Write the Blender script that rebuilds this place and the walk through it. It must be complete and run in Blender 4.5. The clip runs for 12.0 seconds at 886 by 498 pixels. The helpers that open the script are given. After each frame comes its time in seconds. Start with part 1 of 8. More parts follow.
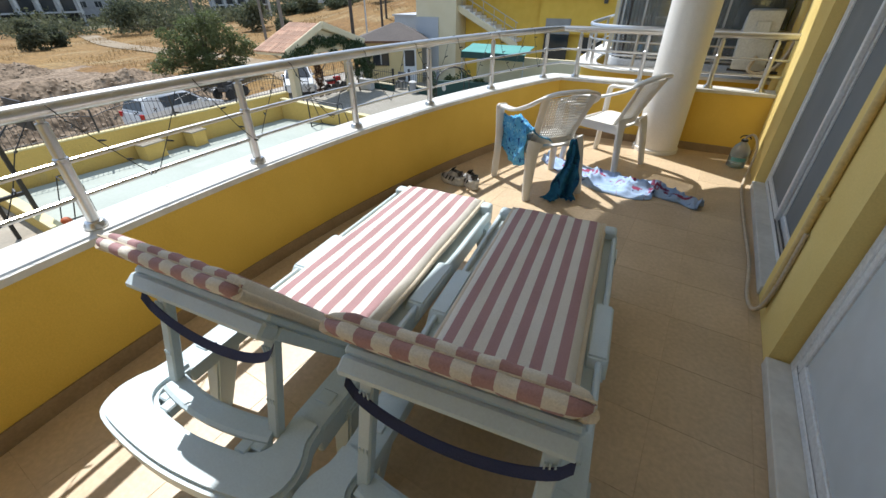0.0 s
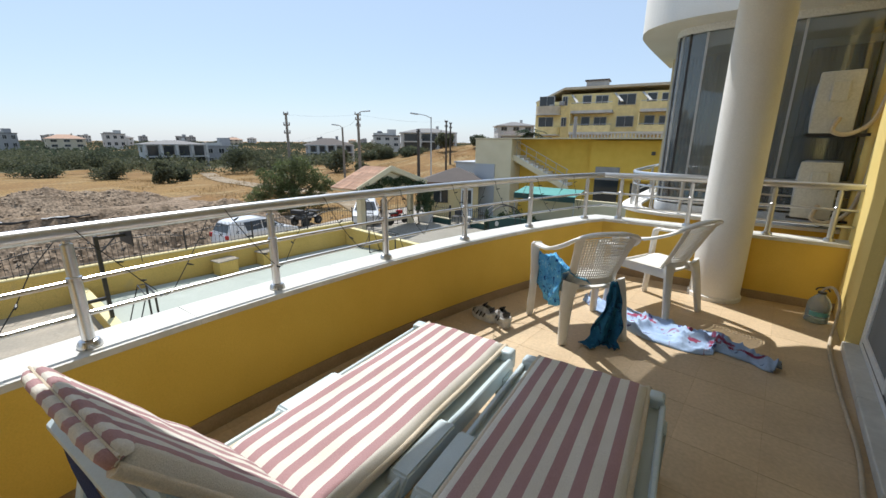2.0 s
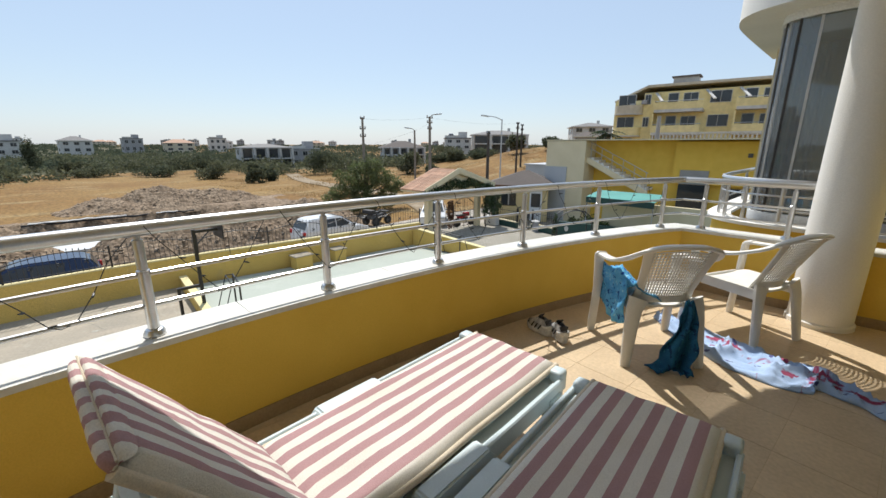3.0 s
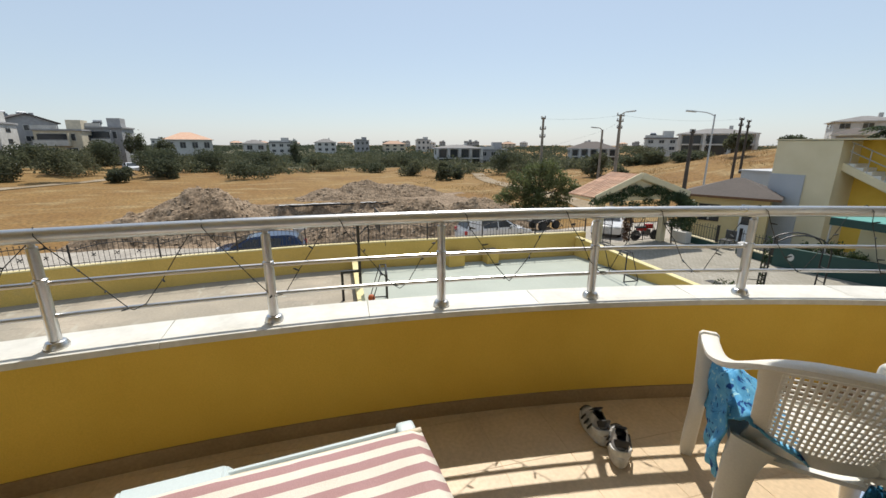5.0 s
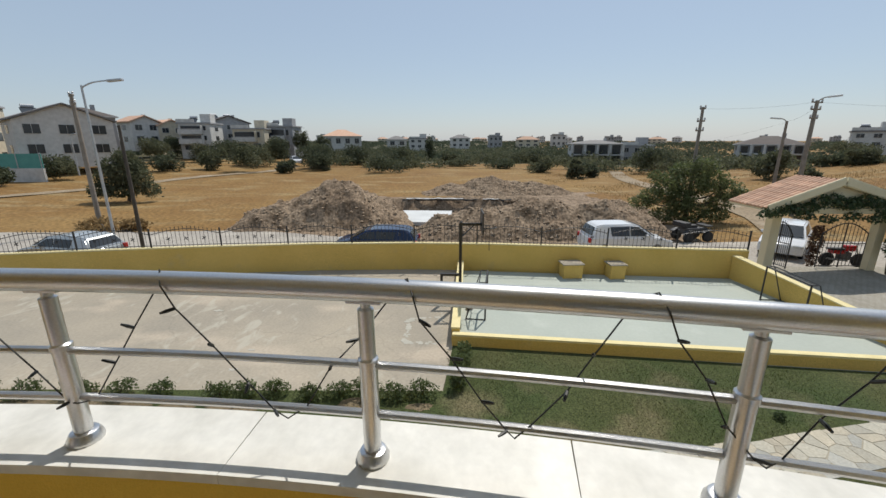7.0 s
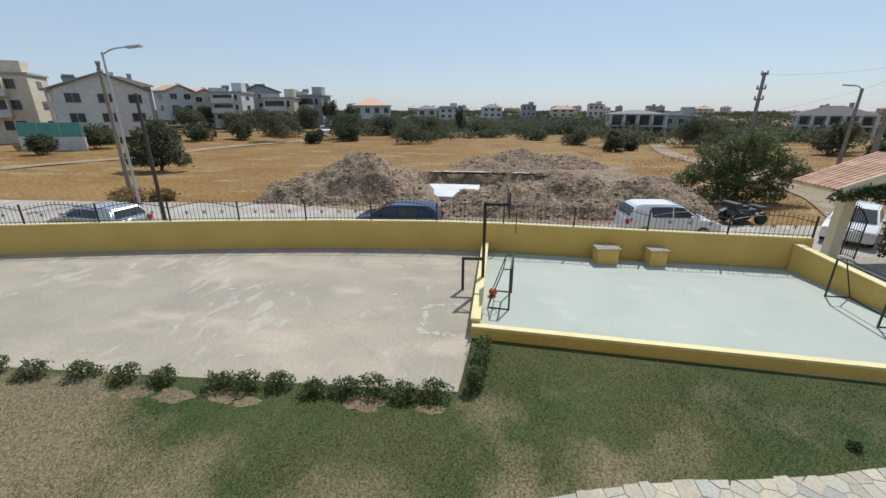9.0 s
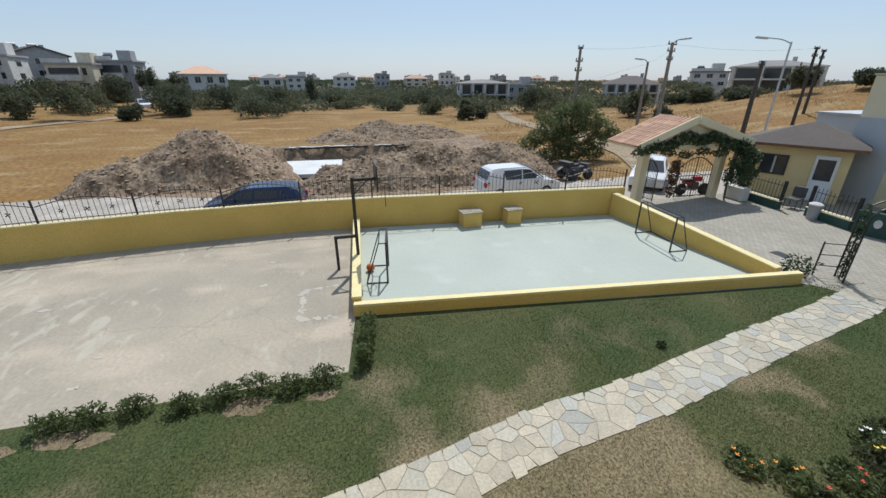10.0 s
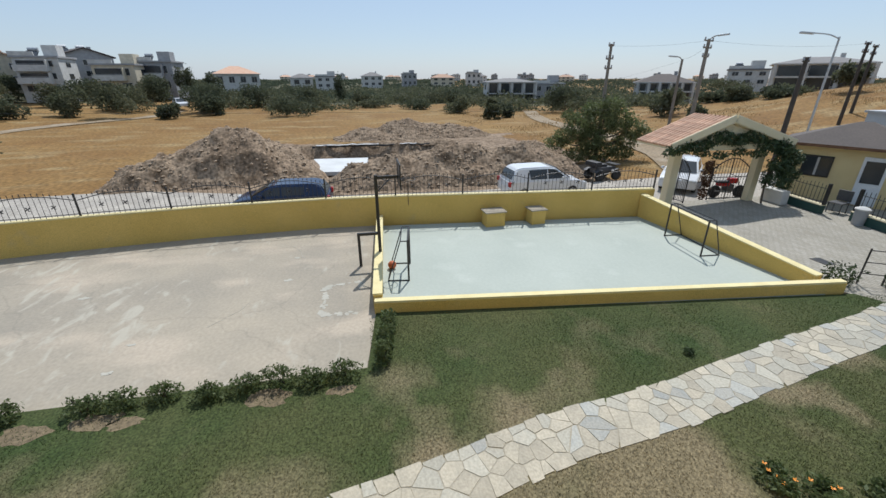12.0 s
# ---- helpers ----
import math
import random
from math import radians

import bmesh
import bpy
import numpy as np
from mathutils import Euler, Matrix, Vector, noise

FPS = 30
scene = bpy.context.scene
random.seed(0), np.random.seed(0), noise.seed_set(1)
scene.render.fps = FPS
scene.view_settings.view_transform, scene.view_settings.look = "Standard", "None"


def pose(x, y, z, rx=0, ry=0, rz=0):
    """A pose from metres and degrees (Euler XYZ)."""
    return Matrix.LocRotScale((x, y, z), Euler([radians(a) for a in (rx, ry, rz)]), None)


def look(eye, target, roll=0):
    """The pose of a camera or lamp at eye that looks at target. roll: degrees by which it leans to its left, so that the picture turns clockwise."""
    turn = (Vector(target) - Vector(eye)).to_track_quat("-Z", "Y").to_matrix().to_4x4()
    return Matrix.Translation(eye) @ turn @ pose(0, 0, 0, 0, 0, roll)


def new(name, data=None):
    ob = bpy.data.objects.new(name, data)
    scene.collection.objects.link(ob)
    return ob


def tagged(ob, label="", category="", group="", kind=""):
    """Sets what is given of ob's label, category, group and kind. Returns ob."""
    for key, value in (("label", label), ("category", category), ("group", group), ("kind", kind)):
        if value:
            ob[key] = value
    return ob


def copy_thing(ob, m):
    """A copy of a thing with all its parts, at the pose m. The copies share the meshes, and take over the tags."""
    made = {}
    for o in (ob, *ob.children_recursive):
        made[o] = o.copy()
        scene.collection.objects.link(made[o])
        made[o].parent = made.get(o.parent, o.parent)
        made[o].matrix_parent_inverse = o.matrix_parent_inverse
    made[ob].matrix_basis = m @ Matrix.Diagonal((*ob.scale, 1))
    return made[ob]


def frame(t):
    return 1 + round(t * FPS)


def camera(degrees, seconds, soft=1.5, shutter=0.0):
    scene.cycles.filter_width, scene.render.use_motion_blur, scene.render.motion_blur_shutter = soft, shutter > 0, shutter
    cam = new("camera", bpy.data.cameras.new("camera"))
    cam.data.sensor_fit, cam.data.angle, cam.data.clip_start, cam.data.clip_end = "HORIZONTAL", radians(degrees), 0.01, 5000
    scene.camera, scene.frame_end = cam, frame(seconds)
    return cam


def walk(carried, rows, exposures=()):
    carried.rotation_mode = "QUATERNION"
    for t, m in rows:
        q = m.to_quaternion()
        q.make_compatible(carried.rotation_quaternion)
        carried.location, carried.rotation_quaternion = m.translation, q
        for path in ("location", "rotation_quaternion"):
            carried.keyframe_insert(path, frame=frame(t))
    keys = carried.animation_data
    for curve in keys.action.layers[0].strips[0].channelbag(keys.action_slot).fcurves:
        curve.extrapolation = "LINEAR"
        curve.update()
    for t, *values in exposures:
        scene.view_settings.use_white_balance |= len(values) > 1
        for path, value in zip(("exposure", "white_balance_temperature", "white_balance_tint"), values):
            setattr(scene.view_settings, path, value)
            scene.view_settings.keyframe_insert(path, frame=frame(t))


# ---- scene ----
cam = camera(95.8, 12.0)
PATH = [
    (0, (0.599, -0.175, 1.536), (-0.193, 1.305, 0.448), -0.1),
    (0.5, (0.629, -0.144, 1.553), (-0.178, 1.353, 0.5), 0.0),
    (1, (0.625, -0.074, 1.57), (-0.239, 1.531, 0.746), 0.2),
    (1.5, (0.662, 0.072, 1.532), (-0.278, 1.735, 0.939), 0.3),
    (2, (0.664, 0.105, 1.515), (-0.478, 1.665, 1.001), 0.4),
    (2.5, (0.64, 0.082, 1.523), (-0.663, 1.513, 1.017), 0.3),
    (3, (0.678, 0.25, 1.516), (-0.716, 1.592, 1.011), 0.1),
    (3.2, (0.626, 0.329, 1.519), (-0.808, 1.633, 1.026), 1.0),
    (4.8, (0.615, 1.454, 1.534), (-1.196, 2.135, 1.029), -0.1),
    (5, (0.559, 1.606, 1.522), (-1.284, 2.199, 1.019), 0.1),
    (5.5, (0.377, 1.965, 1.539), (-1.515, 2.375, 1.037), 0.2),
    (6, (0.131, 2.265, 1.498), (-1.795, 2.459, 0.996), 0.2),
    (6.5, (-0.206, 2.356, 1.501), (-2.133, 2.499, 0.986), -0.1),
    (7, (-0.508, 2.447, 1.515), (-2.438, 2.427, 0.992), 0.0),
    (8.8, (-1.402, 2.602, 1.525), (-3.284, 2.275, 0.933), 0.0),
    (9, (-1.482, 2.604, 1.529), (-3.365, 2.446, 0.873), 0.1),
    (9.5, (-1.504, 2.565, 1.551), (-3.328, 2.904, 0.805), 0.2),
    (10, (-1.459, 2.568, 1.571), (-3.242, 3.031, 0.791), 0.1),
    (10.5, (-1.451, 2.549, 1.570), (-3.217, 3.061, 0.784), 0.1),
    (11, (-1.456, 2.508, 1.554), (-3.224, 3.015, 0.769), -0.0),
    (11.5, (-1.475, 2.521, 1.553), (-3.256, 2.980, 0.768), -0.0),
    (12, (-1.479, 2.621, 1.544), (-3.285, 2.970, 0.761), -0.1),
]
walk(cam, [(t, look(eye, target, roll)) for t, eye, target, roll in PATH], exposures=[(0, 0.56, 5950, 10), (1.0, 0.55, 5950, 10), (1.5, 0.45, 6000, 10), (3, 0.29, 6300, 10), (5, 0.20, 6600, 10), (6.2, 0.03, 6600, 10), (7.2, -0.12, 6400, 10), (9, 0.0, 6100, 10), (12, 0.02, 6000, 10)])

# ---- light ----
SUN_FROM = Vector((-0.89, 0.46, 1.62)).normalized()
SUN_EL = math.asin(SUN_FROM.z)
world = bpy.data.worlds.new("world")
scene.world = world
world.use_nodes = True
sky = world.node_tree.nodes.new("ShaderNodeTexSky")
sky.sky_type, sky.sun_disc = "NISHITA", False
sky.sun_elevation, sky.sun_rotation = SUN_EL, math.atan2(SUN_FROM.x, SUN_FROM.y)
sky.air_density, sky.dust_density, sky.ozone_density = 1.1, 0.5, 1.0
haze = world.node_tree.nodes.new("ShaderNodeMix")
haze.data_type = "RGBA"
haze.inputs[0].default_value = 0.6
haze.inputs[7].default_value = (4.6, 5.55, 6.75, 1)
world.node_tree.links.new(sky.outputs[0], haze.inputs[6])
world.node_tree.links.new(haze.outputs[2], world.node_tree.nodes["Background"].inputs[0])
world.node_tree.nodes["Background"].inputs[1].default_value = 0.106
sun = new("sun", bpy.data.lights.new("sun", "SUN"))
sun.data.energy, sun.data.angle, sun.data.color = 4.2, radians(0.55), (1.0, 0.95, 0.87)
sun.matrix_world = look(SUN_FROM * 50, (0, 0, 0))


# ---- materials ----
def surf(name, a, b=None, scale=3.0, rough=0.6, bump=0.1, metal=0.0, fine=60.0, speck=0.15, vary=0.0, spec=0.5, detail=6.0):
    """A surface of two colours mixed by broad noise, with fine grain and relief."""
    m = bpy.data.materials.new(name)
    m.use_nodes = True
    n, l = m.node_tree.nodes, m.node_tree.links
    bs = n["Principled BSDF"]
    co = n.new("ShaderNodeTexCoord")
    big, small = n.new("ShaderNodeTexNoise"), n.new("ShaderNodeTexNoise")
    big.inputs["Scale"].default_value, big.inputs["Detail"].default_value = scale, detail
    small.inputs["Scale"].default_value, small.inputs["Detail"].default_value = fine, 4.0
    for t in (big, small):
        l.new(co.outputs["Object"], t.inputs["Vector"])
    ramp = n.new("ShaderNodeValToRGB")
    ramp.color_ramp.elements[0].position, ramp.color_ramp.elements[1].position = 0.32, 0.68
    ramp.color_ramp.elements[0].color = (*a, 1)
    ramp.color_ramp.elements[1].color = (*(b or tuple(c * 0.85 for c in a)), 1)
    l.new(big.outputs["Fac"], ramp.inputs["Fac"])
    mix = n.new("ShaderNodeMix")
    mix.data_type, mix.blend_type = "RGBA", "MULTIPLY"
    sr = n.new("ShaderNodeMapRange")
    sr.inputs["From Min"].default_value, sr.inputs["From Max"].default_value = 0.3, 0.7
    sr.inputs["To Min"].default_value, sr.inputs["To Max"].default_value = 1 - speck, 1 + speck * 0.5
    l.new(small.outputs["Fac"], sr.inputs["Value"])
    mix.inputs[0].default_value = 1.0
    l.new(ramp.outputs["Color"], mix.inputs[6])
    l.new(sr.outputs["Result"], mix.inputs[7])
    col = mix.outputs[2]
    if vary:
        info, hs = n.new("ShaderNodeObjectInfo"), n.new("ShaderNodeHueSaturation")
        mr = n.new("ShaderNodeMapRange")
        mr.inputs["To Min"].default_value, mr.inputs["To Max"].default_value = 1 - vary, 1 + vary
        l.new(info.outputs["Random"], mr.inputs["Value"])
        l.new(mr.outputs["Result"], hs.inputs["Value"])
        l.new(col, hs.inputs["Color"])
        col = hs.outputs["Color"]
    l.new(col, bs.inputs["Base Color"])
    rr = n.new("ShaderNodeMapRange")
    rr.inputs["To Min"].default_value, rr.inputs["To Max"].default_value = max(0.02, rough - 0.12), min(1, rough + 0.12)
    l.new(big.outputs["Fac"], rr.inputs["Value"])
    l.new(rr.outputs["Result"], bs.inputs["Roughness"])
    bs.inputs["Metallic"].default_value = metal
    bs.inputs["Specular IOR Level"].default_value = spec
    if bump:
        bp = n.new("ShaderNodeBump")
        bp.inputs["Strength"].default_value, bp.inputs["Distance"].default_value = bump, 0.01
        l.new(small.outputs["Fac"], bp.inputs["Height"])
        l.new(bp.outputs["Normal"], bs.inputs["Normal"])
    return m


def glassy(name, tint, rough=0.02, through_light=0.5, ior=1.6, milky=0.0):
    """Thin window glass: a mirror coat over a clear or dark pane."""
    m = bpy.data.materials.new(name)
    m.use_nodes = True
    n, l = m.node_tree.nodes, m.node_tree.links
    out = n["Material Output"]
    n.remove(n["Principled BSDF"])
    tr, gl, mx, fr = (n.new("ShaderNodeBsdf" + k) for k in ("Transparent", "Glossy", "Transparent", "Transparent"))
    n.remove(mx), n.remove(fr)
    mx, fr = n.new("ShaderNodeMixShader"), n.new("ShaderNodeFresnel")
    fr.inputs["IOR"].default_value = ior
    tr.inputs["Color"].default_value = (*[c * through_light for c in tint], 1)
    gl.inputs["Roughness"].default_value = rough
    l.new(fr.outputs[0], mx.inputs[0]), l.new(tr.outputs[0], mx.inputs[1]), l.new(gl.outputs[0], mx.inputs[2])
    l.new(mx.outputs[0], out.inputs["Surface"])
    if milky:
        df, m2 = n.new("ShaderNodeBsdfDiffuse"), n.new("ShaderNodeMixShader")
        df.inputs["Color"].default_value = (0.74, 0.79, 0.82, 1)
        m2.inputs[0].default_value = milky
        l.new(mx.outputs[0], m2.inputs[1]), l.new(df.outputs[0], m2.inputs[2]), l.new(m2.outputs[0], out.inputs["Surface"])
    return m


def leafy(m, up=False):
    """Lets light through thin leaves and blades; up: blades are lit as the lawn they stand in."""
    n, l = m.node_tree.nodes, m.node_tree.links
    bs, out = n["Principled BSDF"], n["Material Output"]
    if up:
        nz = n.new("ShaderNodeCombineXYZ")
        nz.inputs[2].default_value = 1.0
        l.new(nz.outputs[0], bs.inputs["Normal"])
        return m
    tr, mx = n.new("ShaderNodeBsdfTranslucent"), n.new("ShaderNodeMixShader")
    mx.inputs[0].default_value = 0.42
    l.new(bs.inputs["Base Color"].links[0].from_socket, tr.inputs[0])
    l.new(bs.outputs[0], mx.inputs[1]), l.new(tr.outputs[0], mx.inputs[2]), l.new(mx.outputs[0], out.inputs["Surface"])
    return m


def zones(name, a, b, c, scale, scale2, rough=0.9, bump=0.5, fine=8.0, cut=0.5, speck=0.35, stretch=None):
    """Open ground: two soils in broad patches, a third in smaller ones, with relief."""
    m = surf(name, a, b, scale, rough, bump, fine=fine, speck=speck, spec=0.2)
    n, l = m.node_tree.nodes, m.node_tree.links
    bs = n["Principled BSDF"]
    old = bs.inputs["Base Color"].links[0].from_socket
    t, r, x = n.new("ShaderNodeTexNoise"), n.new("ShaderNodeValToRGB"), n.new("ShaderNodeMix")
    t.name, r.name = "patches", "patch_edge"
    if stretch:
        mp = n.new("ShaderNodeMapping")
        mp.inputs["Rotation"].default_value[2] = radians(stretch[0])
        mp.inputs["Scale"].default_value = (1, stretch[1], 1)
        l.new(n["Texture Coordinate"].outputs["Object"], mp.inputs["Vector"])
        l.new(mp.outputs["Vector"], t.inputs["Vector"])
    else:
        l.new(n["Texture Coordinate"].outputs["Object"], t.inputs["Vector"])
    t.inputs["Scale"].default_value, t.inputs["Detail"].default_value = scale2, 8
    r.color_ramp.elements[0].position, r.color_ramp.elements[1].position = cut, cut + 0.14
    l.new(t.outputs["Fac"], r.inputs["Fac"])
    x.data_type = "RGBA"
    l.new(r.outputs["Color"], x.inputs[0]), l.new(old, x.inputs[6])
    tone = n.new("ShaderNodeMix")
    tone.data_type, tone.blend_type = "RGBA", "MULTIPLY"
    tone.inputs[0].default_value, tone.inputs[6].default_value = 1.0, (*c, 1)
    l.new(n["Map Range"].outputs["Result"], tone.inputs[7]), l.new(tone.outputs[2], x.inputs[7])
    l.new(x.outputs[2], bs.inputs["Base Color"])
    return m


def spotted(m, dots):
    """Adds dry worn patches (x, y, radius, strength) to the lawn's own patches."""
    n, l = m.node_tree.nodes, m.node_tree.links
    co = n["Texture Coordinate"].outputs["Object"]
    wob, sc = n.new("ShaderNodeTexNoise"), n.new("ShaderNodeVectorMath")
    wob.inputs["Scale"].default_value, wob.inputs["Detail"].default_value = 1.6, 5
    l.new(co, wob.inputs["Vector"])
    sc.operation = "MULTIPLY_ADD"
    sc.inputs[1].default_value = (1.1, 1.1, 0)
    l.new(wob.outputs["Color"], sc.inputs[0]), l.new(co, sc.inputs[2])
    total = n["patches"].outputs["Fac"]
    for x, y, rad, strength in dots:
        d, mr, add = n.new("ShaderNodeVectorMath"), n.new("ShaderNodeMapRange"), n.new("ShaderNodeMath")
        d.operation = "DISTANCE"
        d.inputs[1].default_value = (x + 0.55, y + 0.55, YARD)
        mr.interpolation_type = "SMOOTHSTEP"
        mr.inputs["From Min"].default_value, mr.inputs["From Max"].default_value = rad * 0.3, rad * 1.7
        mr.inputs["To Min"].default_value, mr.inputs["To Max"].default_value = strength, 0.0
        l.new(sc.outputs[0], d.inputs[0]), l.new(d.outputs["Value"], mr.inputs["Value"])
        l.new(total, add.inputs[0]), l.new(mr.outputs["Result"], add.inputs[1])
        total = add.outputs[0]
    l.new(total, n["patch_edge"].inputs["Fac"])
    n["patch_edge"].color_ramp.elements[1].position += 0.18
    return m


def flaked(m, colour, cut=0.60, scale=2.4):
    """Pale scraped flakes gathered in broad zones over old concrete, and hairline cracks."""
    n, l = m.node_tree.nodes, m.node_tree.links
    bs = n["Principled BSDF"]
    old = bs.inputs["Base Color"].links[0].from_socket
    co = n["Texture Coordinate"].outputs["Object"]
    zone, fl, mul, r, x = n.new("ShaderNodeTexNoise"), n.new("ShaderNodeTexNoise"), n.new("ShaderNodeMath"), n.new("ShaderNodeMapRange"), n.new("ShaderNodeMix")
    zone.inputs["Scale"].default_value, zone.inputs["Detail"].default_value = 0.34, 3
    fl.inputs["Scale"].default_value, fl.inputs["Detail"].default_value, fl.inputs["Distortion"].default_value = scale, 7, 0.6
    mp = n.new("ShaderNodeMapping")
    mp.inputs["Rotation"].default_value[2] = radians(35)
    mp.inputs["Scale"].default_value = (0.55, 1.25, 1)
    l.new(co, mp.inputs["Vector"]), l.new(mp.outputs["Vector"], fl.inputs["Vector"]), l.new(co, zone.inputs["Vector"])
    mul.operation = "MULTIPLY_ADD"
    mul.inputs[1].default_value = 0.55
    l.new(zone.outputs["Fac"], mul.inputs[0]), l.new(fl.outputs["Fac"], mul.inputs[2])
    r.inputs["From Min"].default_value, r.inputs["From Max"].default_value = cut + 0.25, cut + 0.37
    r.inputs["To Max"].default_value = 0.6
    l.new(mul.outputs[0], r.inputs["Value"])
    x.data_type = "RGBA"
    x.inputs[7].default_value = (*colour, 1)
    l.new(r.outputs["Result"], x.inputs[0]), l.new(old, x.inputs[6])
    crack, cr, x2 = n.new("ShaderNodeTexVoronoi"), n.new("ShaderNodeMapRange"), n.new("ShaderNodeMix")
    crack.feature = "DISTANCE_TO_EDGE"
    crack.inputs["Scale"].default_value = 0.20
    wob, ad = n.new("ShaderNodeTexNoise"), n.new("ShaderNodeVectorMath")
    wob.inputs["Scale"].default_value, wob.inputs["Detail"].default_value = 1.3, 6
    ad.operation, ad.inputs[1].default_value = "MULTIPLY_ADD", (0.9, 0.9, 0)
    l.new(co, wob.inputs["Vector"]), l.new(wob.outputs["Color"], ad.inputs[0]), l.new(co, ad.inputs[2]), l.new(ad.outputs[0], crack.inputs["Vector"])
    cr.inputs["From Min"].default_value, cr.inputs["From Max"].default_value = 0.0, 0.006
    cr.inputs["To Min"].default_value, cr.inputs["To Max"].default_value = 0.2, 0.0
    l.new(crack.outputs["Distance"], cr.inputs["Value"])
    x2.data_type = "RGBA"
    x2.inputs[7].default_value = (*[c * 0.3 for c in colour], 1)
    l.new(cr.outputs["Result"], x2.inputs[0]), l.new(x.outputs[2], x2.inputs[6])
    l.new(x2.outputs[2], bs.inputs["Base Color"])
    return m


YARD = -3.5
DRYSPOTS = [(-6.0, 3.3, 0.55, 0.28), (-6.2, 4.6, 0.55, 0.28), (-6.5, 5.8, 0.5, 0.26), (-4.7, 3.6, 1.0, 0.24), (-4.9, 5.2, 1.05, 0.30), (-5.1, 6.6, 0.85, 0.28), (-4.4, 7.0, 0.9, 0.22), (-5.9, 9.3, 0.5, 0.34), (-5.5, 10.1, 0.45, 0.40), (-6.4, 11.6, 0.6, 0.28), (-7.1, 2.6, 0.5, 0.10), (-5.3, -3.9, 0.9, 0.26), (-4.6, -2.4, 1.0, 0.26), (-4.5, 0.0, 0.9, 0.22), (-6.9, -7.0, 1.2, 0.30), (-6.2, -5.9, 1.1, 0.30), (-5.6, -4.9, 1.1, 0.30), (-5.4, -1.6, 0.8, 0.28), (-6.0, -3.1, 0.8, 0.24), (-6.6, -4.9, 1.0, 0.28), (-5.2, 1.2, 0.8, 0.22)]
YELLOW = surf("yellow_render", (0.79, 0.54, 0.10), (0.73, 0.49, 0.085), 2.2, 0.85, 0.25, fine=140, speck=0.06, spec=0.25)
PALE_YELLOW = surf("pale_yellow_render", (0.80, 0.63, 0.24), (0.76, 0.58, 0.20), 2, 0.85, 0.2, fine=120, speck=0.06, spec=0.2)
CREAM = surf("cream_render", (0.74, 0.66, 0.46), (0.68, 0.60, 0.40), 1.2, 0.85, 0.15, fine=60, speck=0.06, spec=0.2)
WHITE_RENDER = surf("white_render", (0.80, 0.78, 0.73), (0.74, 0.72, 0.67), 1.5, 0.8, 0.2, fine=90, speck=0.05, spec=0.3)
MARBLE = surf("white_marble", (0.70, 0.69, 0.64), (0.58, 0.57, 0.52), 5, 0.5, 0.06, fine=30, speck=0.08, vary=0.05)
TILE = surf("beige_floor_tile", (0.63, 0.49, 0.32), (0.53, 0.405, 0.26), 2.6, 0.42, 0.08, fine=45, speck=0.12, vary=0.05)
GROUT = surf("pale_grout", (0.60, 0.46, 0.30), (0.50, 0.38, 0.245), 8, 0.9, 0.2)
SKIRT = surf("brown_tile", (0.37, 0.26, 0.145), (0.31, 0.215, 0.115), 5, 0.5, 0.08, vary=0.06)
STEEL = surf("polished_steel", (0.66, 0.66, 0.66), (0.58, 0.58, 0.575), 6, 0.33, 0.03, metal=1.0, fine=200, speck=0.08)
CONCRETE = flaked(zones("worn_concrete", (0.385, 0.335, 0.258), (0.295, 0.264, 0.212), (0.43, 0.367, 0.285), 0.45, 0.8, 0.9, 0.15, 14, 0.52, 0.12, (35, 0.5)), (0.45, 0.42, 0.345), 0.625)
POOLPAINT = zones("pale_green_paint", (0.40, 0.43, 0.375), (0.365, 0.395, 0.345), (0.425, 0.455, 0.40), 0.5, 0.9, 0.7, 0.04, 12, 0.6, 0.05)
PAVER = surf("grey_paver", (0.375, 0.35, 0.295), (0.315, 0.295, 0.245), 0.8, 0.85, 0.2)
pn, pl_ = PAVER.node_tree.nodes, PAVER.node_tree.links
joint, tint = pn.new("ShaderNodeTexBrick"), pn.new("ShaderNodeMix")
joint.inputs["Color1"].default_value, joint.inputs["Color2"].default_value, joint.inputs["Mortar"].default_value = (1, 1, 1, 1), (0.82, 0.80, 0.76, 1), (0.62, 0.6, 0.56, 1)
joint.inputs["Scale"].default_value, joint.inputs["Mortar Size"].default_value = 2.2, 0.03
tint.data_type, tint.blend_type, tint.inputs[0].default_value = "RGBA", "MULTIPLY", 1.0
pl_.new(pn["Texture Coordinate"].outputs["Object"], joint.inputs["Vector"])
pl_.new(pn["Principled BSDF"].inputs["Base Color"].links[0].from_socket, tint.inputs[6])
pl_.new(joint.outputs["Color"], tint.inputs[7]), pl_.new(tint.outputs[2], pn["Principled BSDF"].inputs["Base Color"])
LAWN = spotted(zones("mown_lawn", (0.044, 0.068, 0.020), (0.082, 0.088, 0.034), (0.205, 0.168, 0.098), 0.5, 0.6, 0.95, 0.9, 26, 0.555, 0.6), DRYSPOTS)
DRY = zones("dry_grass_field", (0.205, 0.11, 0.033), (0.27, 0.166, 0.06), (0.30, 0.212, 0.098), 0.10, 0.55, 0.95, 1.0, 4.0, 0.52, 0.5, (-20, 0.32))
SOIL = zones("dug_soil", (0.235, 0.166, 0.108), (0.325, 0.245, 0.168), (0.155, 0.108, 0.068), 0.45, 1.6, 0.95, 1.0, 6.0, 0.5, 0.65)
